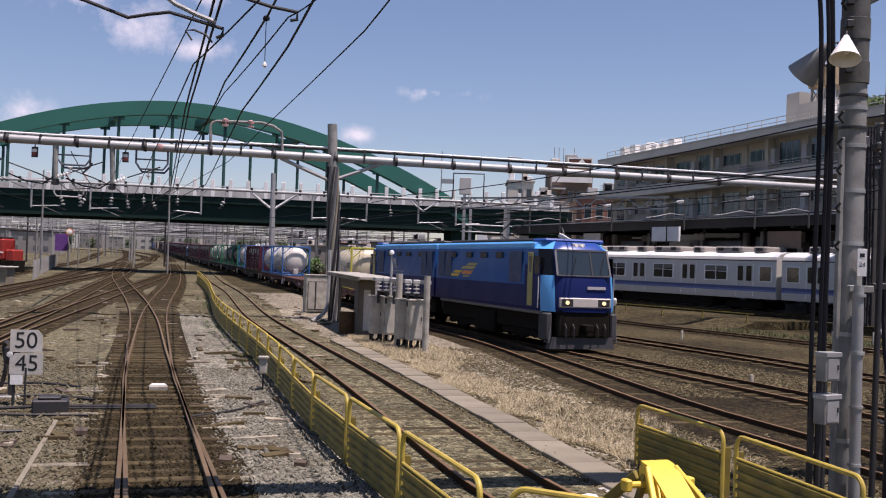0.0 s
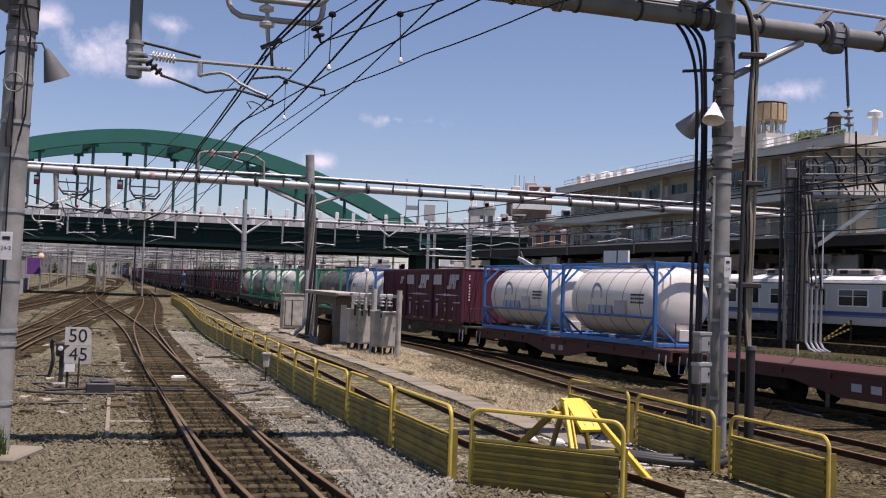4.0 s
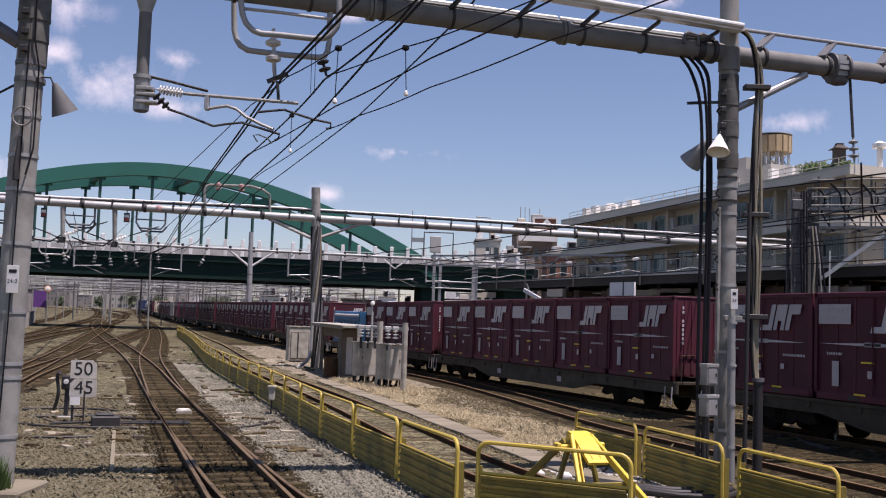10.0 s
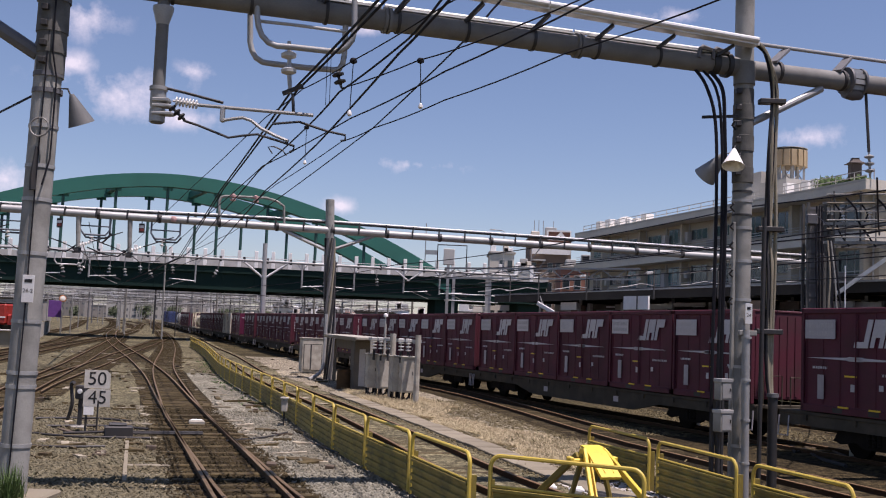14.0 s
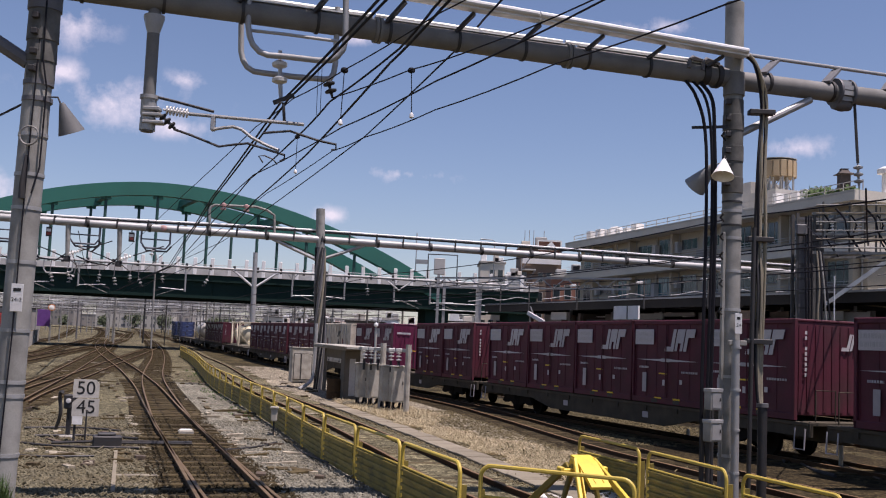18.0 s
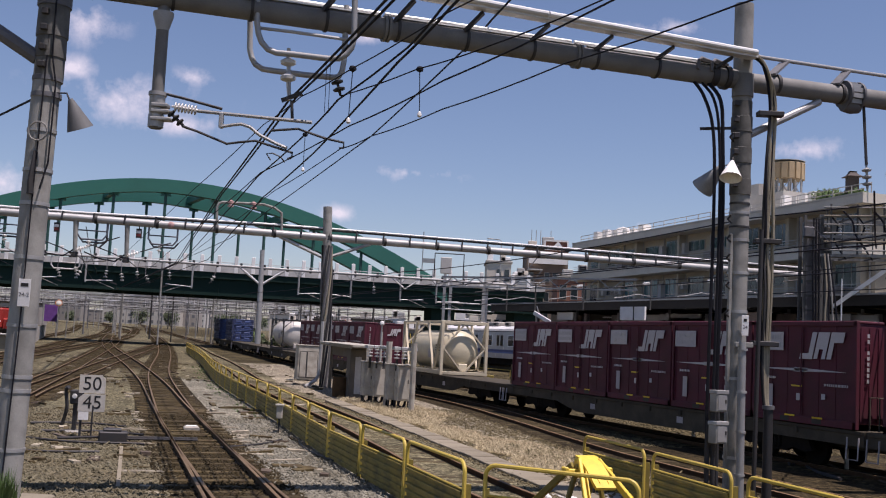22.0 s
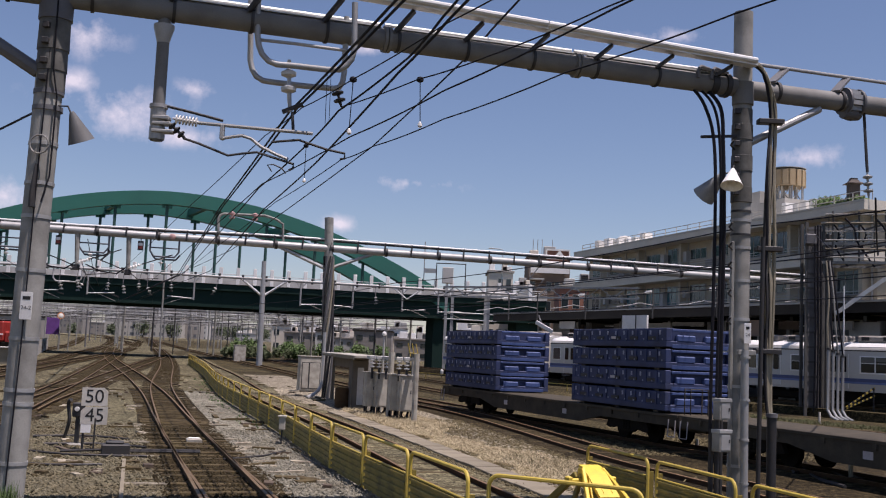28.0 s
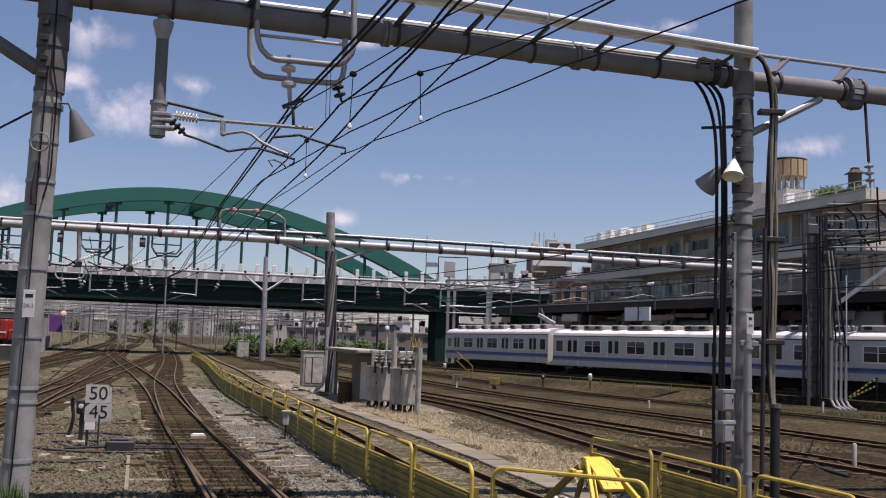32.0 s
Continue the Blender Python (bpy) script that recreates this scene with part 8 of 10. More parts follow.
WIRES = [
    ([(2.22, 3.06, 6.55), (-0.79, 11.54, 6.55), (-2.75, 17.07, 6.55), (-6.65, 29.81, 6.55), (-10.81, 43.89, 6.55), (-16.16, 62.0, 6.55), (-37.76, 122.0, 7.27)], 0.024),
    ([(2.32, 3.2, 6.6), (-0.71, 11.68, 6.6), (-2.63, 17.06, 6.6), (-6.59, 29.92, 6.6), (-10.45, 43.06, 6.6), (-16.01, 62.0, 6.6), (-37.61, 122.0, 7.32)], 0.024),
    ([(2.36, 4.34, 6.9), (-0.13, 12.99, 6.9), (-0.9, 15.67, 6.9), (-3.18, 23.86, 6.9), (-5.85, 32.4, 6.9), (-8.89, 43.17, 6.9), (-14.21, 62.0, 6.9), (-35.81, 122.0, 7.62)], 0.026),
    ([(2.1, 3.64, 6.7), (-0.21, 12.34, 6.7), (-0.69, 14.15, 6.7), (-2.0, 17.56, 6.7), (-2.94, 20.65, 6.7), (-5.0, 26.76, 6.7), (-7.89, 36.24, 6.7), (-15.74, 62.0, 6.7), (-37.34, 122.0, 7.42)], 0.022),
    ([(2.55, 8.71, 8.22), (0.56, 17.49, 8.22), (0.16, 19.25, 8.22), (-2.25, 28.33, 8.22), (-8.18, 46.91, 8.22), (-13.0, 62.0, 8.22), (-34.6, 122.0, 8.94)], 0.024),
    ([(5.15, 1.65, 6.45), (0.98, 9.62, 6.45), (-0.15, 11.78, 6.45), (-1.49, 14.51, 6.45), (-2.45, 16.37, 6.45), (-3.44, 18.71, 6.45), (-7.04, 28.29, 6.45), (-19.71, 62.0, 6.45), (-41.31, 122.0, 7.17)], 0.012),
    ([(6.14, 3.72, 6.62), (1.63, 11.51, 6.62), (0.45, 13.55, 6.62), (-0.57, 14.97, 6.62), (-1.84, 16.5, 6.52)], 0.013),
    ([(5.09, -0.1, 5.42), (1.22, 8.02, 5.42), (-0.13, 10.85, 5.42), (-1.37, 13.49, 5.42), (-3.28, 17.83, 5.42), (-7.55, 30.27, 5.42), (-18.44, 62.0, 5.42), (-40.04, 122.0, 6.14)], 0.012),
    ([(6.7, 0.26, 5.42), (2.17, 8.03, 5.42), (1.05, 9.95, 5.42), (-0.14, 12.21, 5.42), (-1.12, 14.09, 5.42), (-1.64, 15.15, 5.42), (-3.41, 20.05, 5.42), (-6.13, 28.24, 5.42), (-17.34, 62.0, 5.42), (-38.94, 122.0, 6.14)], 0.010),
]
for line_pts, r in WIRES:
    wire(line_pts, r * 0.8, 0.02)
for dx, z in ((-20.5, 7.0), (-20.2, 8.1), (-27, 7.2), (-26.7, 8.2)):
    wire([(dx + 0.0, 58, z), (dx - 17.5, 112, z + 0.8), (dx - 42, 190, z + 1.6)], 0.025, 0.3)
for off, z in ((0, 5.6), (0, 6.7), (5.4, 5.6), (5.4, 6.7), (11.5, 5.6), (11.5, 6.7)):
    wire([(k2_plan(y) + off, y, z + ground_z(y)) for y in (2, 30, 62, 115, 170, 240)], 0.02, 0.25 if z > 6 else 0.03)
wire([(-30, 40, 9.0), (-12, 22, 7.2), (-6.2, 15.3, 6.0)], 0.02, 0.5, "black cable slung to the pole")
wire([(8.05, 19.7, 5.95), (14, 34, 6.6), (21.4, 61.0, 10.6)], 0.02, 0.5)
for (xa, ya, za), (xb, yb_, zb) in [((-1.47, 14.51, 6.45), (-1.49, 14.51, 5.72)), ((-0.54, 15.0, 6.62), (-0.51, 15.0, 5.97)), ((-2.99, 20.83, 6.7), (-2.99, 20.83, 6.01))]:
    dr = thing("dropper", "thin wire dropper with a clamp ball", "wire", "overhead wires", "structure")
    part("rod", Shape().tube([(xa, ya, za), (xb, yb_, zb)], 0.007, 6), CABLE, dr)
    part("ball", Shape().lathe((xa, ya, za - 0.04), (0, 0, 1), [(0, 0.01), (0.02, 0.05), (0.05, 0.055), (0.08, 0.04), (0.09, 0.01)], 10), CABLE, dr)
    part("clamp", Shape().lathe((xb, yb_, zb - 0.06), (0, 0, 1), [(0, 0.01), (0.02, 0.035), (0.06, 0.03), (0.09, 0.01)], 10), PORCELAIN, dr)


# odds and ends lying about between the tracks
OLDIRON = material("old_brown_iron", (0.085, 0.06, 0.04), 0.85, dirt=(0.04, 0.03, 0.02), scale=5, grain=60)


def scattered_debris():
    g = random.Random(77)
    sh = Shape()
    for k in range(380):
        y = 20 + 62 * g.random() ** 1.3
        x = g.uniform(-0.42, -0.10) * y
        if abs(x - np.interp(y, [p.y for p in TRACK_A.p], [p.x for p in TRACK_A.p])) < 0.9:
            continue
        L, w = g.uniform(0.15, 0.9), g.uniform(0.03, 0.11)
        m = Matrix.Translation((x, y, ground_z(y) + 0.03)) @ pose(0, 0, 0, g.uniform(-4, 4), g.uniform(-4, 4), g.choice([18, 18, 108]) + g.uniform(-25, 25))
        sh.box((-w, -L / 2, -0.03), (w, L / 2, g.uniform(0.01, 0.05)), 0, m, g.choice([0, 0, 1, 0, 2]))
    ob = part("debris", sh, [TIMBER, BLEACHED, OLDIRON])
    return tagged(ob, "scattered sleeper ends, plates and rusty rods", "debris", kind="stuff")


scattered_debris()
for k, pts in enumerate(([(-9.6, 25.6), (-8.4, 26.2), (-7.2, 25.9)], [(-9.3, 24.0), (-8.2, 23.6), (-6.6, 23.9)], [(-10.6, 27.5), (-9.4, 28.2), (-8.2, 27.8)], [(-9.4, 21.8), (-8.0, 21.6), (-7.0, 22.0)], [(-3.4, 26.0), (-2.9, 24.2), (-2.2, 22.6)], [(-4.9, 24.0), (-4.2, 25.2), (-3.9, 26.6)])):
    rod = thing("signal_cable", "dark cable lying in the ballast", "cable", "cables in the ballast")
    cable([(x, y, 0.05) for x, y in pts], (0.035, 0.028, 0.03, 0.025, 0.02, 0.022)[k], parent=rod, mat=DARKSTEEL)
post = thing("bent_rail_guard", "dark curved rail guard standing by the pole", "guard")
cable([(-9.7, 27.2, 0.0), (-9.55, 27.1, 0.5), (-9.6, 27.1, 0.95), (-9.5, 27.0, 1.05)], 0.05, parent=post, mat=DARKSTEEL)


heap = thing("cable_heap", "tangled dark cable lying on the ballast", "cables")
cable([(9.30, 28.20, 0.05), (8.93, 26.71, 0.05), (9.49, 27.78, 0.05), (9.28, 26.60, 0.05), (9.13, 25.53, 0.05), (9.17, 24.77, 0.05), (9.21, 24.17, 0.05)], 0.045, parent=heap, mat=DARKSTEEL)
cable([(9.35, 29.21, 0.05), (9.72, 29.08, 0.05), (9.80, 28.12, 0.05), (10.16, 27.99, 0.05), (10.05, 26.61, 0.05), (9.89, 25.47, 0.05), (10.18, 25.05, 0.05), (10.09, 23.77, 0.05)], 0.04, parent=heap, mat=OLDIRON)
cable([(x + 0.3, y - 0.3, z) for x, y, z in [(9.72, 29.08, 0.05), (9.80, 28.12, 0.05), (10.16, 27.99, 0.05), (10.05, 26.61, 0.05), (9.89, 25.47, 0.05)]], 0.03, parent=heap, mat=OLDIRON)


# planting: straw between the tracks, weeds, shrubs under the bridge
def tufts(name, label, area, n, h, mat, seed, clump=9, lean=0.5, wide=0.012):
    g = np.random.RandomState(seed)
    s = Shape()
    for k in range(n):
        u, v = g.rand(2)
        p, r, f = area(u, v)
        for q in range(clump):
            a = g.rand() * 2 * math.pi
            hh = h * (0.4 + 0.9 * g.rand())
            d = Vector((math.cos(a), math.sin(a), 0))
            b = Vector((-d.y, d.x, 0)) * wide
            o = p + d * 0.05 * g.rand()
            s.add([o - b, o + b, o + d * hh * lean * g.rand() + Vector((0, 0, hh))], [(0, 1, 2)])
    return tagged(part(name, s, mat), label, "grass", kind="stuff")


tufts("dry_grass", "dry straw-coloured grass between the tracks", lambda u, v: TRACK_T3.at(7 + 24 * u + 0.5 * math.sin(14 * u + 5 * v), 2.35 + 1.9 * v * v + 0.7 * v * math.sin(9 * u) + 0.25 * math.sin(41 * u)), 6500, 0.10, DRYGRASS, 3, 11, 2.2, 0.0045)
tufts("dry_grass", "dry grass round the cabinets", lambda u, v: TRACK_T3.at(24 + 9 * u, 2.3 + 2.6 * v), 1300, 0.16, DRYGRASS, 4, 9, 1.3, 0.006)
tufts("weeds", "low green weeds at the pole's footing", lambda u, v: (Vector((-6.16 + 0.26 * u, 14.85 + 0.25 * v, 0.09)), None, None), 30, 0.42, LEAF, 5, 8, 0.6)
tufts("weeds", "green weeds along the fence foot", lambda u, v: FENCE.at(20 + 45 * u, -0.15 - 0.7 * v * v), 130, 0.10, LEAF, 6, 7, 0.8)
tufts("weeds", "rough green grass below the platform wall", lambda u, v: (Vector((8.03, 81.2, 0)) + PF * (20 + 30 * u) - PN * (3.4 + 2.6 * v), None, None), 1500, 0.17, DULLGRASS, 8, 7, 0.9)
for k, (x, y, r) in enumerate(((-29.6, 150, 1.5), (-28.2, 151, 1.7), (-27.0, 152, 1.2), (-16, 156, 1.3), (-21.5, 155, 1.4), (-23.5, 158, 1.6), (-18.5, 160, 1.7), (-13, 158, 1.6), (-10, 162, 1.5))):
    sh = thing("shrub", "leafy green shrub beyond the tracks", "shrub", "shrubs by the yard")
    z = ground_z(y)
    part("stem", Shape().tube([(x, y, z - 0.1), (x + 0.1, y, z + r)], 0.08, 6), TIMBER, sh)
    part("crown", leaf_ball((x, y, z + r * 0.9), r, 900, 0.2, k + 40), LEAF, sh)
    for q, (dx, f) in enumerate(((-1.1, 0.65), (1.2, 0.55), (0.5, 0.7))):
        part("side_crown", leaf_ball((x + dx * r, y - 0.3 * q, z + r * f * 0.8), r * f, 420, 0.2, 3 * k + q + 140), DULLLEAF, sh)


g = random.Random(31)
for k in range(16):
    y = g.uniform(395, 450)
    x = (-0.50 + 0.46 * k / 15 + g.uniform(-0.012, 0.012)) * y
    r = g.uniform(2.4, 4.4)
    tr = thing("far_tree", "distant dull green tree beyond the yard", "tree", "far trees")
    part("trunk", Shape().tube([(x, y, 3.9), (x + 0.3, y, 4.0 + r)], 0.25, 6, r1=0.12), TIMBER, tr)
    part("crown", leaf_ball((x, y, 4.2 + r * 0.9), r, 420, 0.55, k + 70), FARLEAF, tr)


# the goods train: vehicles stand at metres behind the train's head mark
TRAIN = []
FLOOR = 1.17


WHEEL = Shape().lathe((0, -0.065, 0), (0, 1, 0), [(0, 0.10), (0, 0.34), (0.01, 0.40), (0.012, 0.43), (0.10, 0.435), (0.10, 0.46), (0.13, 0.46), (0.13, 0.30), (0.12, 0.10)], 20).mesh("wheel", BOGIE)
SIDEFRAME = Shape().sweep([(-1.35, 0.48), (-1.2, 0.72), (-0.55, 0.78), (-0.35, 0.95), (0.35, 0.95), (0.55, 0.78), (1.2, 0.72), (1.35, 0.48), (1.1, 0.42), (0.6, 0.50), (0.35, 0.38), (-0.35, 0.38), (-0.6, 0.50), (-1.1, 0.42)],
                          [((0, -0.06, 0), (1, 0, 0), (0, 0, 1)), ((0, 0.06, 0), (1, 0, 0), (0, 0, 1))]).mesh("side_frame", BOGIE)
SPRING = Shape()
for sx in (-0.16, 0.0, 0.16):
    SPRING.lathe((sx, 0, 0.5), (0, 0, 1), [(h * 0.035, 0.06 if h % 2 else 0.045) for h in range(11)], 10)
SPRING = SPRING.mesh("spring_nest", BOGIE)


def bogie(parent, x):
    b = part("bogie", Shape().box((-0.22, -0.95, 0.55), (0.22, 0.95, 0.80), 0.03), BOGIE, parent, at=pose(x, 0, 0))
    for dx in (-0.95, 0.95):
        for sy in (-0.55, 0.55):
            part("wheel", WHEEL, BOGIE, b, at=pose(dx, sy, 0.15 + 0.43))
    for sy in (-0.98, 0.98):
        part("side_frame", SIDEFRAME, BOGIE, b, at=pose(0, sy, 0.05))
        part("spring_nest", SPRING, BOGIE, b, at=pose(0, sy * 1.07, 0.0))
    return b


def flat_wagon(length, mat, label):
    """A low container wagon: fish-belly sills, deck, end platforms, bogies, brake gear."""
    t = thing("container_wagon", label, "wagon", "wagons of the goods train")
    h = length / 2
    bx = h - 3.2
    sill = [(-h, 0.80), (-h, FLOOR - 0.03), (h, FLOOR - 0.03), (h, 0.80), (bx - 1.6, 0.80), (bx - 3.2, 0.52), (-bx + 3.2, 0.52), (-bx + 1.6, 0.80)]
    for sy in (-1.1, 1.1):
        part("side_sill", Shape().sweep(sill[::-1], [((0, sy - 0.05, 0), (1, 0, 0), (0, 0, 1)), ((0, sy + 0.05, 0), (1, 0, 0), (0, 0, 1))]), mat, t)
    part("deck", Shape().box((-h + 0.05, -1.18, FLOOR - 0.11), (h - 0.05, 1.18, FLOOR - 0.02), 0.01), mat, t)
    part("centre_sill", Shape().box((-h, -0.2, 0.62), (h, 0.2, FLOOR - 0.12), 0.02), mat, t)
    for k in range(int(length / 1.7)):
        x = -h + 1.0 + k * 1.7
        part("cross_bearer", Shape().box((x - 0.06, -1.2, FLOOR - 0.24), (x + 0.06, 1.2, FLOOR - 0.1)), mat, t)
    for sx in (-1, 1):
        bogie(t, sx * bx)
        part("coupler", Shape().box((min(sx * h, sx * (h + 0.42)), -0.13, 0.82), (max(sx * h, sx * (h + 0.42)), 0.13, 1.04), 0.03), BOGIE, t)
        part("end_step", Shape().tube([(sx * (h - 0.08), -1.22, 1.0), (sx * (h - 0.08), -1.25, 0.5), (sx * (h - 0.45), -1.25, 0.5), (sx * (h - 0.45), -1.22, 1.0)], 0.02, 6), GREYMARK, t)
        part("handrail", Shape().tube([(sx * (h - 0.1), -0.9, FLOOR), (sx * (h - 0.1), -0.9, FLOOR + 0.75), (sx * (h - 0.1), -0.3, FLOOR + 0.75), (sx * (h - 0.1), -0.3, FLOOR)], 0.018, 6), mat, t)
    part("air_tank", Shape().lathe((-1.2, -0.6, 0.68), (1, 0, 0), [(0, 0.05), (0.06, 0.16), (1.1, 0.16), (1.16, 0.05)], 12), BOGIE, t)
    part("brake_cylinder", Shape().lathe((1.6, -0.7, 0.7), (1, 0, 0), [(0, 0.12), (0.5, 0.12), (0.55, 0.04), (0.9, 0.03)], 12), BOGIE, t)
    for x in (-bx + 4.2, bx - 4.4):
        part("data_panel", Shape().box((x, -1.158, 0.70), (x + 0.32, -1.152, 0.88)), GREYMARK, t, "faded stencilled data panel")
    return t


def bars(shape, x0, x1, z0, z1, y, rows, rng, gap=0.35):
    """Rows of short bars that stand for small lettering."""
    h = (z1 - z0) / rows
    for r in range(rows):
        x = x0
        while x < x1:
            w = rng.uniform(0.03, 0.09)
            shape.box((x, y - 0.004, z0 + h * r + h * 0.2), (min(x + w, x1), y, z0 + h * r + h * 0.8))
            x += w + 0.03
    return shape


def slanted(shape, x, z, w, h, lean, y):
    shape.add([(x, y, z), (x + w, y, z), (x + w + lean, y, z + h), (x + lean, y, z + h), (x, y + 0.004, z), (x + w, y + 0.004, z), (x + w + lean, y + 0.004, z + h), (x + lean, y + 0.004, z + h)],
              [(0, 1, 2, 3), (7, 6, 5, 4), (0, 4, 5, 1), (1, 5, 6, 2), (2, 6, 7, 3), (3, 7, 4, 0)])
    return shape


def emblem(x, z, w, h, y):
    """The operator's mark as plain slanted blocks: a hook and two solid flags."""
    s = Shape()
    u, lean = w / 4.4, 0.28 * h
    for a, b, c, d in ((0.95, 1.45, 0.20, 1.0), (0.05, 1.45, -0.02, 0.20), (1.62, 2.86, 0.36, 1.0), (1.62, 2.02, 0.0, 0.36), (2.46, 2.86, 0.0, 0.36),
                       (3.02, 4.42, 0.62, 1.0), (3.02, 3.50, 0.0, 0.62)):
        slanted(s, x - u * 0.3 + u * a + lean * c, z + h * c, u * (b - a), h * (d - c), lean * (d - c), y)
    return s


def container(name, mat, label, seed, L=3.79, H=2.5, W=2.44, rect=True, logo=True, small_logo=False, end_mark=False, white=False):
    """A goods container with ribbed sides, corner posts, doors and markings; origin at the floor's middle."""
    rng = random.Random(seed)
    t = thing(name, label, "container", "containers of the goods train")
    hx, hy = L / 2, W / 2
    body = Shape()
    body.box((-hx + 0.04, -hy + 0.045, 0.12), (hx - 0.04, hy - 0.045, H - 0.06), 0.02)
    part("body", body, mat, t)
    part("roof", Shape().box((-hx + 0.02, -hy + 0.03, H - 0.07), (hx - 0.02, hy - 0.03, H), 0.02), mat, t)
    for sy in (-1, 1):
        y = sy * hy
        n = 22 if small_logo else 7
        rib = Shape()
        for k in range(n):
            x = -hx + 0.16 + (L - 0.32) * k / (n - 1)
            q0, q1 = sorted((y - sy * 0.032, y - sy * 0.05))
            rib.box((x - 0.03, q0, 0.2), (x + 0.03, q1, H - 0.14))
        part("side_ribs", rib, mat, t)
        part("bottom_rail", Shape().box((-hx, min(y, y - sy * 0.09), 0), (hx, max(y, y - sy * 0.09), 0.17), 0.012), mat, t)
        part("top_rail", Shape().box((-hx, min(y, y - sy * 0.08), H - 0.13), (hx, max(y, y - sy * 0.08), H - 0.01), 0.012), mat, t)
        for sx in (-1, 1):
            x = sx * hx
            part("corner_post", Shape().box((min(x, x - sx * 0.11), min(y, y - sy * 0.11), 0), (max(x, x - sx * 0.11), max(y, y - sy * 0.11), H), 0.012), mat, t)
        for x in (-0.75, 0.42) if sy < 0 else ():
            part("fork_pocket", Shape().box((x, y - 0.003, 0.03), (x + 0.33, y + 0.003, 0.14)), BLACK, t)
    for sx in (-1, 1):
        x = sx * hx
        er = Shape()
        for k in range(9):
            y = -hy + 0.2 + (W - 0.4) * k / 8
            e0, e1 = sorted((x - sx * 0.022, x - sx * 0.05))
            er.box((e0, y - 0.05, 0.2), (e1, y + 0.05, H - 0.16))
        part("end_ribs", er, mat, t)
        if mat is MAGENTA:
            for name, y0, z0, y1, z1, m in (("number_strip", -1.0, 1.93, -0.25, 2.03, MARK), ("notice_panel", 0.22, 1.30, 0.98, 1.68, MARK), ("notice_panel", 0.62, 0.80, 0.86, 1.22, MARK), ("white_label", -0.42, 1.14, -0.28, 1.28, MARK), ("white_label", -0.42, 0.84, -0.28, 0.98, MARK), ("latch", -0.30, 1.04, 0.10, 1.08, YPAINT)):
                q0, q1 = sorted((y0 * sx, y1 * sx))
                part(name, Shape().box((min(x, x + sx * 0.005), q0, z0), (max(x, x + sx * 0.005), q1, z1)), m, t)
            part("door_seam", Shape().box((x - 0.006, -0.012, 0.2), (x + 0.004, 0.012, H - 0.16)), DARKSTEEL, t)
        else:
            part("number_strip", strip_bars(x + sx * 0.004, sx, -hy + 0.34, H, rng), MARK, t, "column of white stencilled numerals")
        if end_mark:
            part("operator_mark", rotate_end(emblem(0, 0, 0.75, 0.42, 0), x + sx * 0.006, sx, 0.25, H - 0.75), MARK, t)
    yf = -hy - 0.005
    if white:
        part("red_stripe", Shape().box((-0.10, yf, 0.3), (0.12, yf + 0.004, H - 0.95)), RUSTRED, t)
        part("hazard_mark", Shape().add([(-1.25, yf, 1.25), (-1.05, yf, 0.95), (-0.85, yf, 1.25), (-1.05, yf, 1.55)], [(0, 1, 2, 3)]), BLACK, t)
        part("operator_mark", emblem(-1.35, H - 0.85, 0.7, 0.38, yf), DARKSTEEL, t)
        for x in (-0.35, 0.45, 0.95):
            part("lock_bar", Shape().tube([(x, yf - 0.02, 0.15), (x, yf - 0.02, H - 0.1)], 0.022, 8), GALV, t)
        return t
    if rect:
        part("notice_panel", Shape().box((-hx + 0.16, yf, H - 0.74), (-hx + 1.22, yf + 0.004, H - 0.28)), MARK, t, "white painted notice panel")
        part("notice_text", bars(Shape(), -hx + 0.22, -hx + 1.14, H - 0.70, H - 0.32, yf - 0.002, 2, rng), FAINT, t)
    if logo:
        part("operator_mark", emblem(0.02, H - 0.92, 1.42, 0.64, yf), MARK, t, "white slanted operator mark")
    if small_logo:
        part("operator_mark", emblem(1.0, H - 0.72, 0.55, 0.36, yf), MARK, t)
    if rect or logo:
        part("stripe", Shape().add([(-hx + 0.2, yf, 1.30), (0.1, yf, 1.26), (hx - 0.25, yf, 1.29), (0.1, yf, 1.34)], [(0, 1, 2, 3)]), MARK, t, "thin tapering white stripe")
        part("stripe", Shape().box((-0.25, yf, 1.25), (0.25, yf + 0.003, 1.35)), MARK, t)
    part("card_holder", Shape().box((-hx + 0.62, yf, 0.32), (-hx + 0.84, yf + 0.004, 0.90)), GREYMARK, t)
    part("small_lettering", bars(Shape(), -hx + 0.45, -hx + 0.95, 1.02, 1.12, yf, 1, rng), MARK, t)
    part("small_lettering", bars(Shape(), hx - 1.05, hx - 0.25, 0.92, 1.02, yf, 1, rng), GREYMARK, t)
    part("yellow_mark", Shape().box((-0.35, yf, 0.88), (0.05, yf + 0.003, 0.92)), YPAINT, t)
    part("white_label", Shape().box((-0.15, yf, 0.55), (0.0, yf + 0.003, 0.72)), MARK, t)
    part("white_label", Shape().box((0.75, yf, 0.62), (0.88, yf + 0.003, 0.75)), MARK, t)
    part("door_hinge", Shape().tube([(-hx + 0.12, yf - 0.01, 0.2), (-hx + 0.12, yf - 0.01, H - 0.2)], 0.02, 8), mat, t)
    part("door_bar", Shape().tube([(0.02, yf - 0.01, 0.2), (0.02, yf - 0.01, H - 0.15)], 0.018, 8), mat, t)
    for sx in (-0.55, 0.45):
        part("latch", Shape().box((sx, yf - 0.02, 0.15), (sx + 0.35, yf, 0.19)), YPAINT, t)
    return t


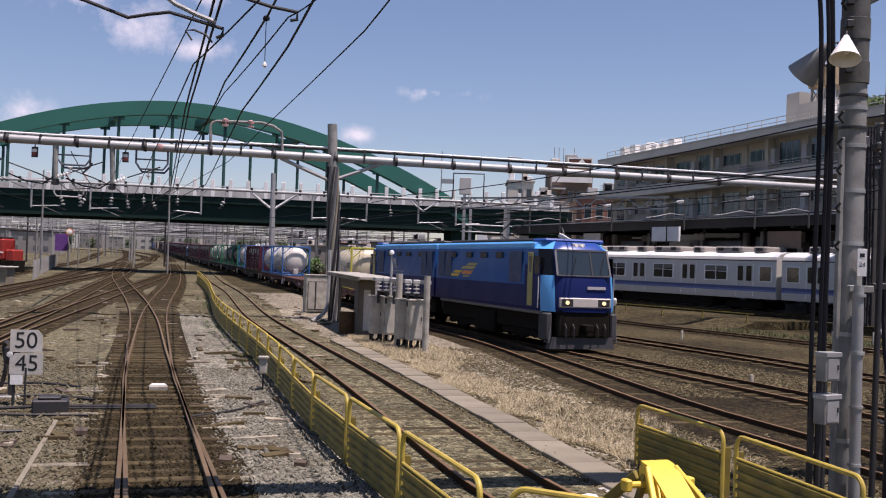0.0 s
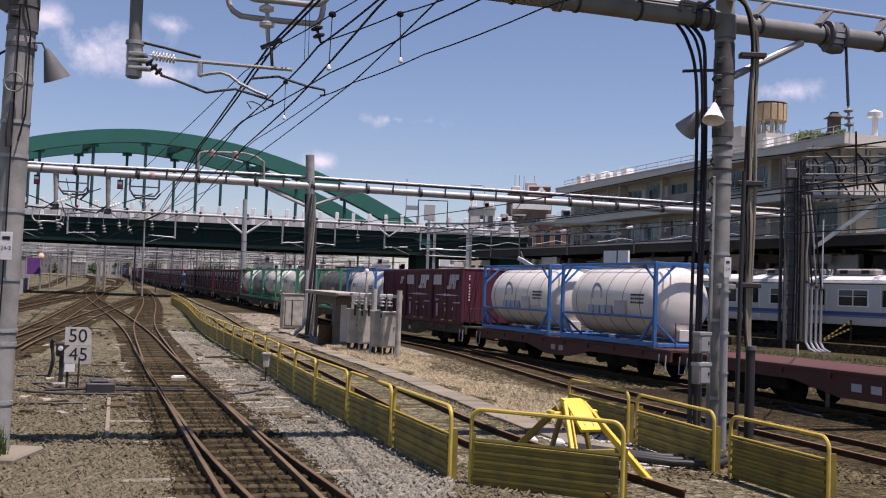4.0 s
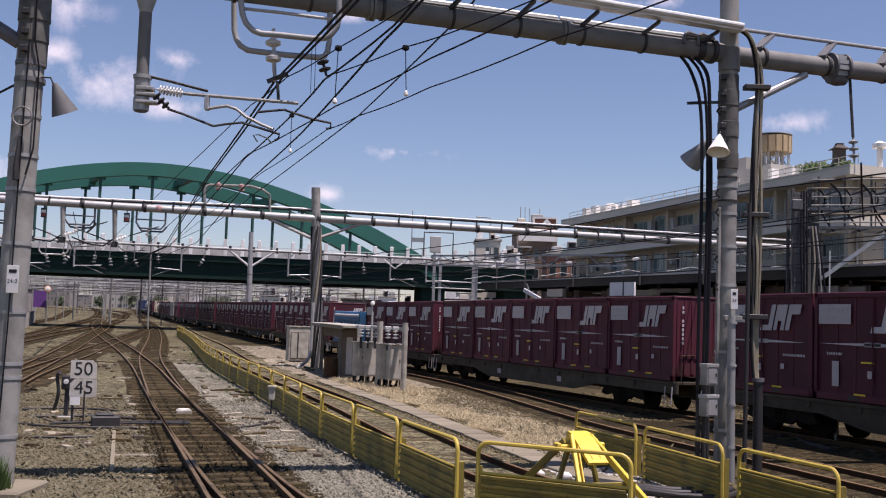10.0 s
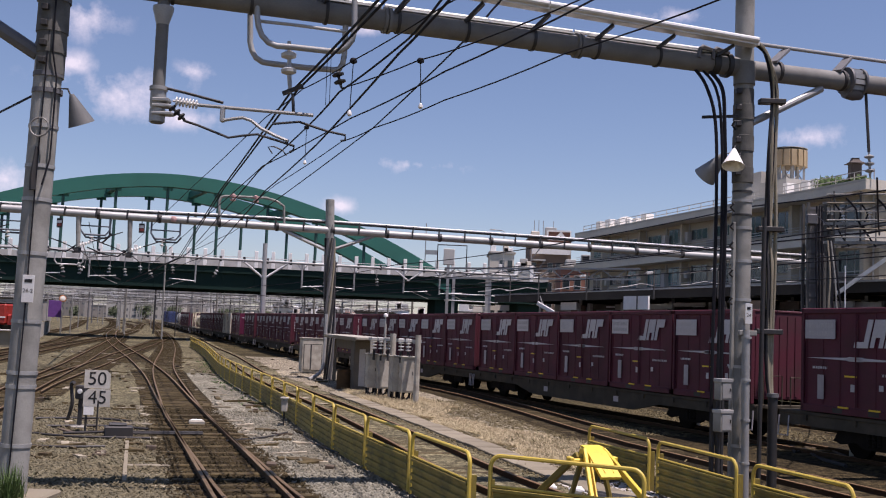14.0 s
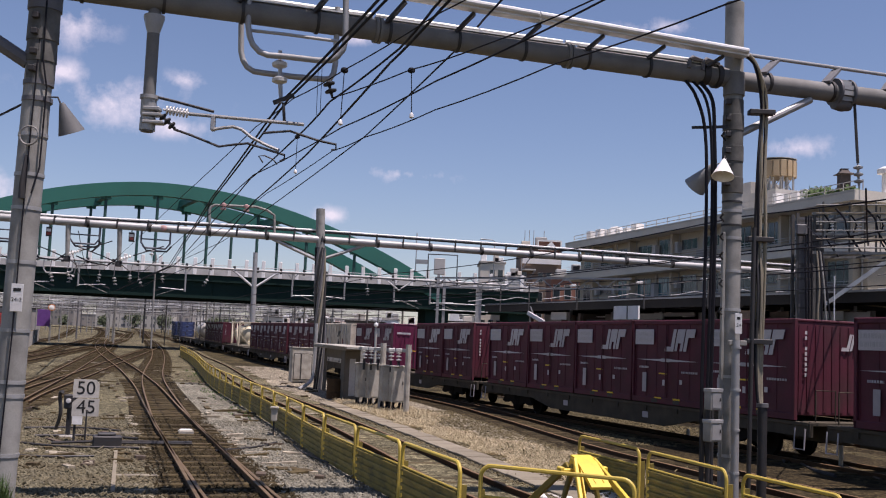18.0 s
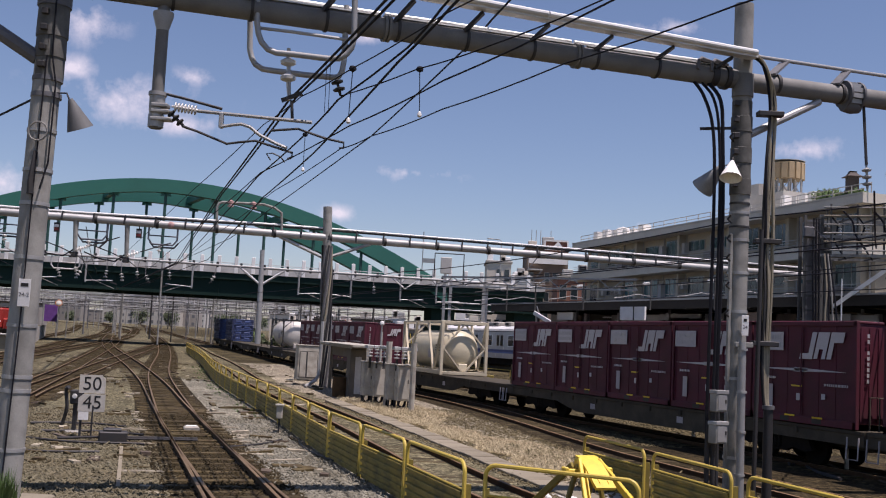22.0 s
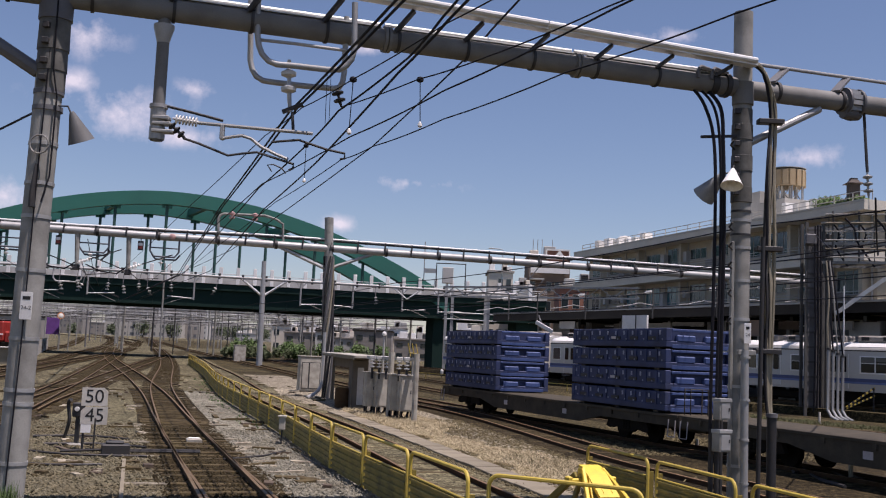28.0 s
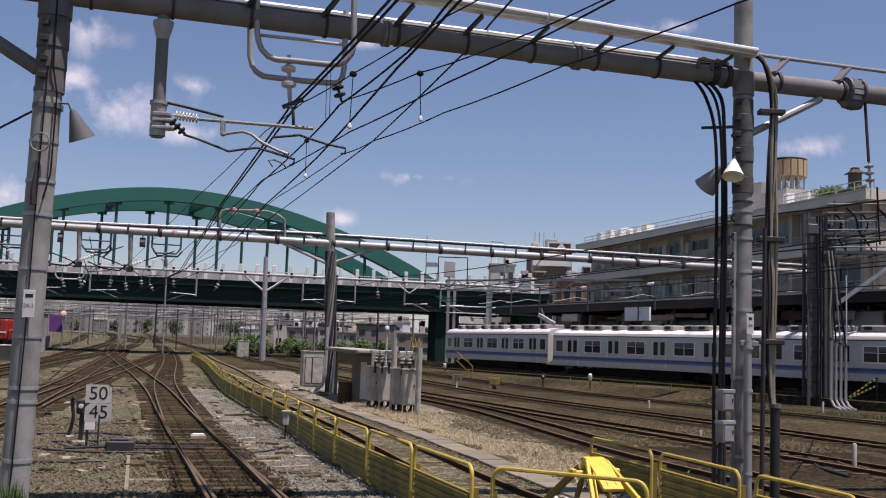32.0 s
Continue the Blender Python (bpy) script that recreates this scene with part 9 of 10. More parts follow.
DIRTYWHITE = material("grimy_cream_white_paint", (0.56, 0.51, 0.42), 0.6, dirt=(0.27, 0.20, 0.13), dirt_amount=0.8, scale=1.6, grain=14)
RUSTRED = material("rust_red_paint", (0.16, 0.035, 0.025), 0.7, scale=3)
GREYMARK = material("faint_grey_lettering", (0.40, 0.37, 0.37), 0.6)
FAINT = material("worn_lettering", (0.47, 0.45, 0.44), 0.6)


def strip_bars(x, sx, y, H, rng):
    s = Shape()
    z = H - 0.3
    for k in range(9):
        h = 0.13
        if k != 2:
            s.box((min(x, x + 0.003 * sx), y - 0.032, z - h + 0.045), (max(x, x + 0.003 * sx), y + 0.032, z))
        z -= h
    return s


def rotate_end(shape, x, sx, y, z):
    """Turn a side marking onto an end face."""
    shape.v = [(x + (q[1]) * sx, (y + q[0]) * (1 if sx > 0 else -1), z + q[2]) for q in shape.v]
    return shape


RINGBLUE = material("faded_blue_lettering", (0.30, 0.34, 0.42), 0.6, scale=4)
STRAP = material("grimy_tank_strap", (0.22, 0.20, 0.17), 0.7, scale=3)


def tank_container(name, shell, frame, label, L=6.06, R=1.12, H=2.59, bands=5, walkway=True, diag=True, xend=False, rim=0.11, side_mark=None, mid_rail=False, ladder=False, ring=False):
    """A tank in an open frame: barrel with domed ends, straps, corner posts, rails and braces."""
    t = thing(name, label, "tank container", "containers of the goods train")
    hx, hy, zc = L / 2, 1.22, 0.16 + R + 0.08
    prof = [(0, 0.02), (0.03, R * 0.35), (0.09, R * 0.62), (0.20, R * 0.84), (0.34, R * 0.95), (0.5, R)]
    back = [(L - 0.36 - h, r) for h, r in prof][::-1]
    part("barrel", Shape().lathe((-hx + 0.18, 0, zc), (1, 0, 0), prof + back, 40), shell, t)
    for k in range(bands):
        x = -hx + 1.0 + (L - 2.0) * k / max(1, bands - 1)
        part("strap", Shape().lathe((x - 0.025, 0, zc), (1, 0, 0), [(0, R), (0, R + 0.010), (0.03, R + 0.010), (0.03, R)], 40), STRAP if shell is not DARKTANK else BLACK, t)
    w = rim
    for sx in (-1, 1):
        for sy in (-1, 1):
            x, y = sx * hx, sy * hy
            part("corner_post", Shape().box((min(x, x - sx * w), min(y, y - sy * w), 0), (max(x, x - sx * w), max(y, y - sy * w), H), 0.012), frame, t)
        x = sx * (hx - w / 2)
        part("end_rail", Shape().box((x - w / 2, -hy + w, 0.02), (x + w / 2, hy - w, 0.02 + w), 0.01), frame, t)
        part("end_rail", Shape().box((x - w / 2, -hy + w, H - w), (x + w / 2, hy - w, H), 0.01), frame, t)
        if xend:
            for sy in (-1, 1):
                part("end_brace", Shape().beam((x, sy * (hy - w), H / 2), (x, 0.02 * sy, H - w), 0.09, 0.07), frame, t)
                part("end_brace", Shape().beam((x, sy * (hy - w), H / 2), (x, 0.02 * sy, 0.1), 0.09, 0.07), frame, t)
        else:
            for sy in (-1, 1):
                part("end_brace", Shape().beam((x, sy * (hy - w), 0.75), (x, sy * 0.35, 0.1), 0.07, 0.06), frame, t)
                part("end_brace", Shape().beam((x, sy * (hy - w), H - 0.7), (x, sy * 0.5, H - w), 0.07, 0.06), frame, t)
    for sy in (-1, 1):
        y = sy * (hy - w / 2)
        part("bottom_rail", Shape().box((-hx + w, y - w / 2, 0.02), (hx - w, y + w / 2, 0.02 + w * 1.3), 0.01), frame, t)
        part("top_rail", Shape().box((-hx + w, y - 0.04, H - 0.09), (hx - w, y + 0.04, H - 0.01), 0.01), frame, t)
        if mid_rail:
            part("mid_rail", Shape().box((-hx + w, y - 0.03, 0.85), (hx - w, y + 0.03, 0.92), 0.01), frame, t)
        if diag:
            for sx in (-1, 1):
                part("side_brace", Shape().beam((sx * (hx - w), y, 0.85), (sx * (hx - 0.9), y, 0.12), 0.06, 0.06), frame, t)
                part("side_brace", Shape().beam((sx * (hx - w), y, H - 0.55), (sx * (hx - 0.75), y, H - 0.06), 0.06, 0.06), frame, t)
        if xend:
            for sx in (-1, 1):
                part("side_brace", Shape().beam((sx * (hx - w), y, H - 0.1), (sx * (hx - 1.15), y, 0.14), 0.11, 0.08), frame, t)
                part("side_brace", Shape().beam((sx * (hx - 1.15), y, 0.14), (sx * (hx - 2.15), y, H - 0.1), 0.11, 0.08), frame, t)
    if walkway:
        part("walkway", Shape().box((-hx + 0.6, -0.3, H - 0.06), (hx - 0.6, 0.3, H - 0.03)), GALV, t)
        part("manhole", Shape().lathe((0.2, 0.0, zc + R - 0.05), (0, 0, 1), [(0, 0.28), (0.08, 0.28), (0.09, 0.24), (0.1, 0.24)], 20), shell, t)
    part("data_plate", Shape().box((0.55, -R - 0.03, zc - 0.42), (1.25, -R + 0.03, zc + 0.02)), GREYMARK, t, "grey data plate")
    s = Shape()
    rng = random.Random(len(label))
    for k in range(3):
        for q in range(6):
            s.box((1.5 + q * 0.13, -R - 0.012, zc + 0.18 - k * 0.12), (1.58 + q * 0.13, -R + 0.02, zc + 0.24 - k * 0.12))
    part("small_lettering", s, DARKSTEEL, t)
    if side_mark is not None:
        m = Shape()
        yy, z0, big = -R - 0.035, zc + 0.10, 0.5 if side_mark == 2 else 1.0
        for a, b, c, d in ((0.20, 0.30, 0.0, 0.52), (0.02, 0.20, 0.0, 0.07), (0.46, 0.56, 0.05, 0.47), (0.62, 0.72, 0.05, 0.47), (0.92, 1.02, 0.0, 0.45), (0.82, 1.16, 0.45, 0.53)):
            slanted(m, -1.85 + big * (a * 1.05 + 0.2 * c), z0 + big * c, big * (b - a) * 1.05, big * (d - c), big * 0.2 * (d - c), yy)
        tagged(part("operator_mark", m, DARKSTEEL if shell is not DARKTANK else GREYMARK, t, "dark slanted operator mark"), kind="stuff")
    if ring:
        rm = Shape()
        for k in range(15):
            a0, a1 = math.radians(-30 + k * 16), math.radians(-30 + k * 16 + 16.5)
            q = [(-0.6 + rr * math.cos(a), -R - 0.02, zc + 0.22 + rr * math.sin(a)) for rr, a in ((0.24, a0), (0.36, a0), (0.36, a1), (0.24, a1))]
            rm.add(q, [(3, 2, 1, 0)])
        part("ring_mark", rm, RINGBLUE, t, "faint blue open ring mark")
        for k in range(4):
            part("lettering_bar", Shape().box((-1.15 + k * 0.40, -R - 0.03, zc - 0.42), (-0.85 + k * 0.40, -R + 0.08, zc - 0.16)), RINGBLUE, t)
    if ladder:
        for sy in (0.55, 0.85):
            part("ladder_rail", Shape().beam((hx - 0.03, sy, 0.15), (hx - 0.03, sy, H - 0.1), 0.04, 0.04), shell, t)
        for k in range(8):
            part("rung", Shape().tube([(hx - 0.03, 0.55, 0.3 + k * 0.28), (hx - 0.03, 0.85, 0.3 + k * 0.28)], 0.016, 6), shell, t)
    part("valve_box", Shape().box((hx - 0.32, -0.22, 0.18), (hx - 0.14, 0.22, 0.55), 0.02), shell, t)
    return t


def skip_container():
    t = thing("open_top_container", "blue steel open-top goods container, lower than the others", "container", "containers of the goods train")
    L, H, W = 6.1, 1.95, 2.4
    hx, hy = L / 2, W / 2
    part("floor_tub", Shape().box((-hx + 0.05, -hy + 0.06, 0.1), (hx - 0.05, hy - 0.06, 1.55), 0.02), SKIPBLUE, t)
    for sy in (-1, 1):
        y = sy * hy
        part("side_top", Shape().box((-hx, min(y, y - sy * 0.1), 1.35), (hx, max(y, y - sy * 0.1), 1.62), 0.02), SKIPBLUE, t)
        part("cover_edge", Shape().box((-hx + 0.1, min(y, y - sy * 0.5), 1.62), (hx - 0.1, max(y - sy * 0.05, y - sy * 0.5), 1.78), 0.05), MARK, t, "pale folded cover edge")
        part("side_bottom", Shape().box((-hx, min(y, y - sy * 0.1), 0), (hx, max(y, y - sy * 0.1), 0.2), 0.02), SKIPBLUE, t)
        for k in range(8):
            x = -hx + 0.1 + k * (L - 0.2) / 7
            part("stake", Shape().box((x - 0.06, min(y, y - sy * 0.08), 0.1), (x + 0.06, max(y, y - sy * 0.08), 1.5), 0.01), SKIPBLUE, t)
        part("white_line", Shape().box((-hx + 0.3, y - 0.006, 0.24), (hx - 0.4, y + 0.006, 0.28)), MARK, t)
    for sx in (-1, 1):
        part("end_frame", Shape().box((min(sx * hx, sx * hx - sx * 0.12), -hy, 0), (max(sx * hx, sx * hx - sx * 0.12), hy, H), 0.02), SKIPBLUE, t)
        for y in (-0.6, 0, 0.6):
            part("end_rib", Shape().box((min(sx * (hx + 0.05), sx * hx), y - 0.06, 0.1), (max(sx * (hx + 0.05), sx * hx), y + 0.06, H - 0.1)), SKIPBLUE, t)
    part("data_panel", Shape().box((1.3, -hy - 0.01, 0.35), (2.3, -hy, 0.75)), GREYMARK, t)
    return t


def rack_stack():
    """Folded steel racks, four high."""
    t = thing("rack_stack", "stack of folded dark blue steel racks", "rack stack", "containers of the goods train")
    L, W, h = 6.1, 2.44, 0.64
    for k in range(4):
        z = k * h
        lvl = part("rack", Shape().box((-L / 2, -W / 2, z + 0.06), (L / 2, W / 2, z + 0.25), 0.02), RACKBLUE, t)
        for q in (-1, 0, 1):
            part("bearer", Shape().box((q * 2.4 - 0.15, -W / 2 + 0.1, z), (q * 2.4 + 0.15, W / 2 - 0.1, z + 0.08)), BLACK, lvl)
        for sx in (-1, 1):
            for sy in (-1, 1):
                part("corner_block", Shape().box((sx * L / 2 - 0.22 * (sx > 0), sy * W / 2 - 0.2 * (sy > 0), z + 0.24), (sx * L / 2 + 0.22 * (sx < 0), sy * W / 2 + 0.2 * (sy < 0), z + h), 0.02), RACKBLUE, lvl)
        for sy in (-1, 1):
            y = sy * W / 2
            part("side_panel", Shape().box((-L / 2 + 0.22, min(y - sy * 0.03, y - sy * 0.12), z + 0.24), (L / 2 - 0.22, max(y - sy * 0.03, y - sy * 0.12), z + 0.63), 0.01), RACKBLUE, lvl)
            for q in range(9):
                x = -L / 2 + 0.55 + q * (L - 1.1) / 8
                part("stanchion", Shape().box((x - 0.07, min(y, y - sy * 0.05), z + 0.22), (x + 0.07, max(y, y - sy * 0.05), z + h - 0.02), 0.01), RACKBLUE, lvl)
        for sx in (-1, 1):
            x = sx * L / 2
            for zz, hh in ((0.03, 0.13), (0.54, 0.08)):
                part("end_bar", Shape().box((min(x + sx * 0.004, x - sx * 0.05), -W / 2 + 0.22, z + zz), (max(x + sx * 0.004, x - sx * 0.05), W / 2 - 0.22, z + zz + hh), 0.012), RACKPALE, lvl, "scuffed paler blue end bar")
            for yy in (-0.5, 0.5):
                part("end_block", Shape().box((min(x + sx * 0.01, x - sx * 0.14), yy - 0.34, z + 0.22), (max(x + sx * 0.01, x - sx * 0.14), yy + 0.34, z + 0.44), 0.04), RACKPALE, lvl)
            part("end_board", Shape().box((min(x - sx * 0.14, x - sx * 0.22), -W / 2 + 0.2, z + 0.24), (max(x - sx * 0.14, x - sx * 0.22), W / 2 - 0.2, z + 0.63), 0.01), RACKBLUE, lvl)
        pins = Shape()
        for q in range(11):
            xq = -L / 2 + 0.35 + q * (L - 0.7) / 10
            pins.box((xq - 0.045, -W / 2 - 0.012, z + 0.43), (xq + 0.045, -W / 2, z + 0.56), 0.004)
            pins.box((xq + 0.12, -W / 2 - 0.012, z + 0.27), (xq + 0.17, -W / 2, z + 0.32), 0.004)
        part("lock_pins", pins, RACKPIN, lvl, "pale worn lock plates")
        for q in range(5):
            part("fork_slot", Shape().box((-2.4 + q * 1.1, -W / 2 - 0.003, z + 0.28), (-1.92 + q * 1.1, -W / 2 + 0.02, z + 0.38)), BLACK, lvl)
        if k % 2:
            part("white_mark", Shape().box((-0.3, -W / 2 - 0.006, z + 0.30), (0.0, -W / 2, z + 0.38)), MARK, lvl)
    return t


def locomotive():
    """A two-unit electric locomotive; origin under its middle, front towards +x."""
    t = thing("electric_locomotive", "blue two-unit electric goods locomotive in navy and light blue", "locomotive")
    hy = 1.42

    def side(x, z):
        return hy if z < 2.75 else hy - (z - 2.75) * 0.12

    for u, (xa, xb, cab) in enumerate(((0.12, 12.45, 1), (-0.12, -12.45, -1))):
        s = 1 if cab > 0 else -1
        L = abs(xb - xa)
        unit = part("body_unit", Shape(), NAVY, t, "loco body half with cab", at=Matrix.Translation((xa, 0, 0)) @ (Matrix.Identity(4) if s > 0 else Matrix.Rotation(math.pi, 4, "Z")))
        body = Shape()
        zs = [(1.50, hy - 0.02), (1.60, hy), (2.38, hy), (2.76, hy), (3.68, hy - 0.07), (3.95, hy - 0.30)]
        xf = lambda z: L - (0.0 if z < 1.7 else 0.17 * (z - 1.7) / 1.06 if z < 2.76 else 0.17 + (z - 2.76) * 0.36 if z < 3.68 else 0.50 + (z - 3.68) * 1.2)
        ring = []
        for z, y in zs:
            tp = 0.34
            ring.append([(0, -y, z), (xf(z) - 0.62, -y, z), (xf(z) - 0.12, -y + tp, z), (xf(z), -y + tp + 0.3, z), (xf(z), y - tp - 0.3, z), (xf(z) - 0.12, y - tp, z), (xf(z) - 0.62, y, z), (0, y, z)])
        vs = [p for r in ring for p in r]
        fs, sl = [], []
        for i in range(len(zs) - 1):
            for j in range(8):
                j1 = (j + 1) % 8
                fs.append((i * 8 + j, i * 8 + j1, (i + 1) * 8 + j1, (i + 1) * 8 + j))
                navy = zs[i][0] < 2.3
                if j in (1, 5):
                    sl.append(3 if 2.7 <= zs[i][0] < 3.6 else 2)
                elif j in (2, 3, 4):
                    sl.append(5 if zs[i][0] > 3.6 else 0)
                elif zs[i][0] >= 3.6:
                    sl.append(2)
                elif navy:
                    sl.append(0)
                else:
                    sl.append(1)
        fs.append(tuple(range((len(zs) - 1) * 8, len(zs) * 8)))
        sl.append(4)
        fs.append(tuple(range(8))[::-1])
        sl.append(3)
        body.add(vs, fs)
        body.m = sl
        unit.data = body.mesh("body_unit", NAVY, MIDBLUE, SKYBLUE, COACHGLASS, DARKSTEEL, CABBLUE)
        part("roof_edge", Shape().box((0.0, -hy + 0.06, 3.70), (L - 1.5, -hy + 0.22, 3.90), 0.03), SKYBLUE, unit, "light blue roof edge strip")
        part("roof_edge", Shape().box((0.0, hy - 0.22, 3.70), (L - 1.5, hy - 0.06, 3.90), 0.03), SKYBLUE, unit)
        part("roof_cowl", Shape().box((0.4, -0.9, 3.93), (L - 2.4, 0.9, 4.08), 0.06), DARKSTEEL, unit)
        part("cab_roof", Shape().box((L - 2.1, -hy + 0.25, 3.93), (L - 0.98, hy - 0.25, 4.06), 0.06), CABBLUE, unit)
        for sy in (-1, 1):
            y = sy * hy
            part("lower_band", Shape().box((0.05, min(y, y + sy * 0.006), 1.61), (L - 0.75, max(y, y + sy * 0.006), 2.38)), NAVY, unit)
            part("cab_side", Shape().box((L - 2.1, min(y, y + sy * 0.008), 2.385), (L - 0.72, max(y, y + sy * 0.008), 3.1)), NAVY, unit)
            part("door", Shape().box((L - 1.78, min(y, y + sy * 0.03), 1.65), (L - 1.35, max(y, y + sy * 0.03), 3.55), 0.01), YELLOWSHADE, unit, "dull yellow cab door")
            part("door_window", Shape().box((L - 1.68, min(y, y + sy * 0.036), 2.85), (L - 1.45, max(y, y + sy * 0.036), 3.4)), GLASS, unit)
            part("cab_window", Shape().box((L - 1.22, min(y - sy * 0.02, y + sy * 0.02), 2.8), (L - 0.78, max(y - sy * 0.02, y + sy * 0.02), 3.42), 0.01), COACHGLASS, unit)
            for x in (1.9, 3.9, 5.6, 7.3):
                part("small_window", Shape().box((x, min(y - sy * 0.03, y + sy * 0.012), 3.32), (x + 0.72, max(y - sy * 0.03, y + sy * 0.012), 3.55), 0.02), BLACK, unit)
            for x, w in ((0.35, 0.8), (1.3, 0.8), (L - 3.6, 1.2)):
                g = part("grille", Shape().box((x, min(y - sy * 0.01, y + sy * 0.015), 2.45), (x + w, max(y - sy * 0.01, y + sy * 0.015), 3.6), 0.01), LOUVRE, unit)
            if u == 0:
                for k, (ex, ez, ew, eh, el, em) in enumerate(((2.0, 2.52, 1.0, 0.10, 0.2, YPAINT), (2.3, 2.66, 0.95, 0.12, 0.35, YPAINT), (3.4, 2.62, 1.2, 0.16, 0.3, ORANGE), (3.3, 2.84, 1.5, 0.13, 0.4, YELLOWSHADE), (4.0, 3.0, 1.1, 0.1, 0.35, YELLOWSHADE), (3.6, 2.5, 0.7, 0.08, 0.12, YELLOWSHADE))):
                    part("emblem_streak", slanted(Shape(), ex, ez, ew, eh, el, y + sy * 0.012), em, unit, "yellow and brown streak of the emblem")
            else:
                part("operator_mark", emblem(L - 6.2, 2.72, 0.75, 0.5, y + sy * 0.012), MARK, unit)
                part("white_line", Shape().box((L - 7.4, min(y, y + sy * 0.01), 2.55), (L - 5.2, max(y, y + sy * 0.01), 2.59)), MARK, unit)
            part("skirt", Shape().box((0.6, min(y - sy * 0.12, y - sy * 0.04), 1.38), (L - 0.6, max(y - sy * 0.12, y - sy * 0.04), 1.50), 0.02), LOCOGREY, unit)
        xw = lambda z: xf(z) + 0.012
        scr = Shape()
        for ya, yb in ((-0.98, 0.98),):
            scr.add([(xw(2.80), ya, 2.80), (xw(2.80), yb, 2.80), (xw(3.62), yb * 0.97, 3.62), (xw(3.62), ya * 0.97, 3.62), (xw(2.80) - 0.05, ya, 2.80), (xw(2.80) - 0.05, yb, 2.80), (xw(3.62) - 0.05, yb, 3.62), (xw(3.62) - 0.05, ya, 3.62)],
                    [(0, 1, 2, 3), (0, 4, 5, 1), (1, 5, 6, 2), (2, 6, 7, 3), (3, 7, 4, 0)])
        part("windscreen", scr, GLASS, unit, "wide raked windscreen")
        for sy in (-1, 1):
            part("screen_frame", Shape().beam((xw(2.76), sy * 1.02, 2.76), (xw(3.66), sy * 0.99, 3.66), 0.07, 0.05), LOCOGREY, unit, "grey windscreen pillar")
        part("screen_frame", Shape().beam((xw(3.64), -1.02, 3.65), (xw(3.64), 1.02, 3.65), 0.05, 0.06), LOCOGREY, unit)
        part("screen_frame", Shape().beam((xw(2.78), -1.04, 2.77), (xw(2.78), 1.04, 2.77), 0.05, 0.05), LOCOGREY, unit)
        part("screen_pillar", Shape().beam((xw(2.78), 0.32, 2.78), (xw(3.64), 0.32, 3.64), 0.05, 0.04), DARKSTEEL, unit)
        for yy in (-0.45, 0.62):
            part("wiper", Shape().beam((xw(2.82) + 0.02, yy, 2.82), (xw(3.4) + 0.02, yy + 0.22, 3.4), 0.02, 0.02), BLACK, unit)
        part("lamp_panel", Shape().box((L - 0.1, -0.98, 1.66), (L + 0.035, 0.98, 2.0), 0.03), CREAMPANEL, unit, "cream headlamp panel")
        for sy in (-1, 1):
            part("headlamp", Shape().lathe((L + 0.03, sy * 0.70, 1.83), (1, 0, 0), [(0, 0.07), (0.03, 0.07), (0.035, 0.05), (0.036, 0.02)], 16), LAMPGLOW if (s > 0 and sy < 3) else DARKSTEEL, unit, "lit headlamp")
            part("lamp_bezel", Shape().box((L - 0.02, sy * 0.70 - 0.24, 1.69), (L + 0.042, sy * 0.70 + 0.24, 1.97), 0.02), DARKSTEEL, unit)
            part("upper_lamp", Shape().lathe((xf(3.8) - 0.03, sy * 0.11, 3.80), (1, 0, 0.4), [(0, 0.06), (0.06, 0.06), (0.065, 0.02)], 12), CREAMPANEL if s > 0 else DARKSTEEL, unit)
            part("grab_rail", Shape().tube([(L - 0.75, sy * (hy + 0.05), 1.6), (L - 0.75, sy * (hy + 0.05), 2.7)], 0.02, 6), MARK, unit)
            part("step_irons", Shape().tube([(L - 0.5, sy * 1.25, 1.0), (L - 0.45, sy * 1.3, 0.45), (L - 0.1, sy * 1.3, 0.45), (L - 0.1, sy * 1.25, 1.0)], 0.025, 6), LOCOGREY, unit)
        part("number_bar", Shape().box((L - 0.14, 0.1, 2.30), (L - 0.05, 0.8, 2.40)), MARK, unit)
        part("lower_front", Shape().box((L - 0.45, -1.0, 0.62), (L - 0.04, 1.0, 1.62), 0.06), BOGIE, unit, "dark grimy buffer beam")
        for sy in (-1, 1):
            part("corner_skirt", Shape().box((L - 0.85, sy * 1.25 - 0.14, 0.5), (L - 0.2, sy * 1.25 + 0.12, 1.46), 0.05), SKIRTGREY, unit, "dark grey corner skirt")
        part("upper_lamp_panel", Shape().box((xf(3.8) - 0.08, -0.25, 3.72), (xf(3.8) + 0.0, 0.25, 3.9), 0.02), GREYWALL, unit)
        part("snow_plough", Shape().sweep([(-1.25, 0.22), (1.25, 0.22), (1.15, 0.62), (-1.15, 0.62)], [((L - 0.5, 0, 0), (0, 1, 0), (0, 0, 1)), ((L - 0.12, 0, 0), (0, 1, 0), (0, 0, 1))]), SKIRTGREY, unit)
        part("coupler", Shape().box((L - 0.1, -0.16, 0.84), (L + 0.42, 0.16, 1.1), 0.04), BOGIE, unit)
        for yy in (-0.75, -0.45, 0.45, 0.75):
            part("brake_hose", Shape().tube([(L, yy, 1.1), (L + 0.12, yy, 0.95), (L + 0.12, yy, 0.6)], 0.03, 6), BLACK, unit)
        for x in (3.0, 9.2):
            bg = part("bogie", Shape().box((-0.3, -0.9, 0.45), (0.3, 0.9, 0.85), 0.04), BOGIE, unit, at=pose(x, 0, 0))
            for dx in (-1.25, 1.25):
                for yy in (-0.55, 0.55):
                    part("wheel", WHEEL, BOGIE, bg, at=pose(dx, yy, 0.15 + 0.43))
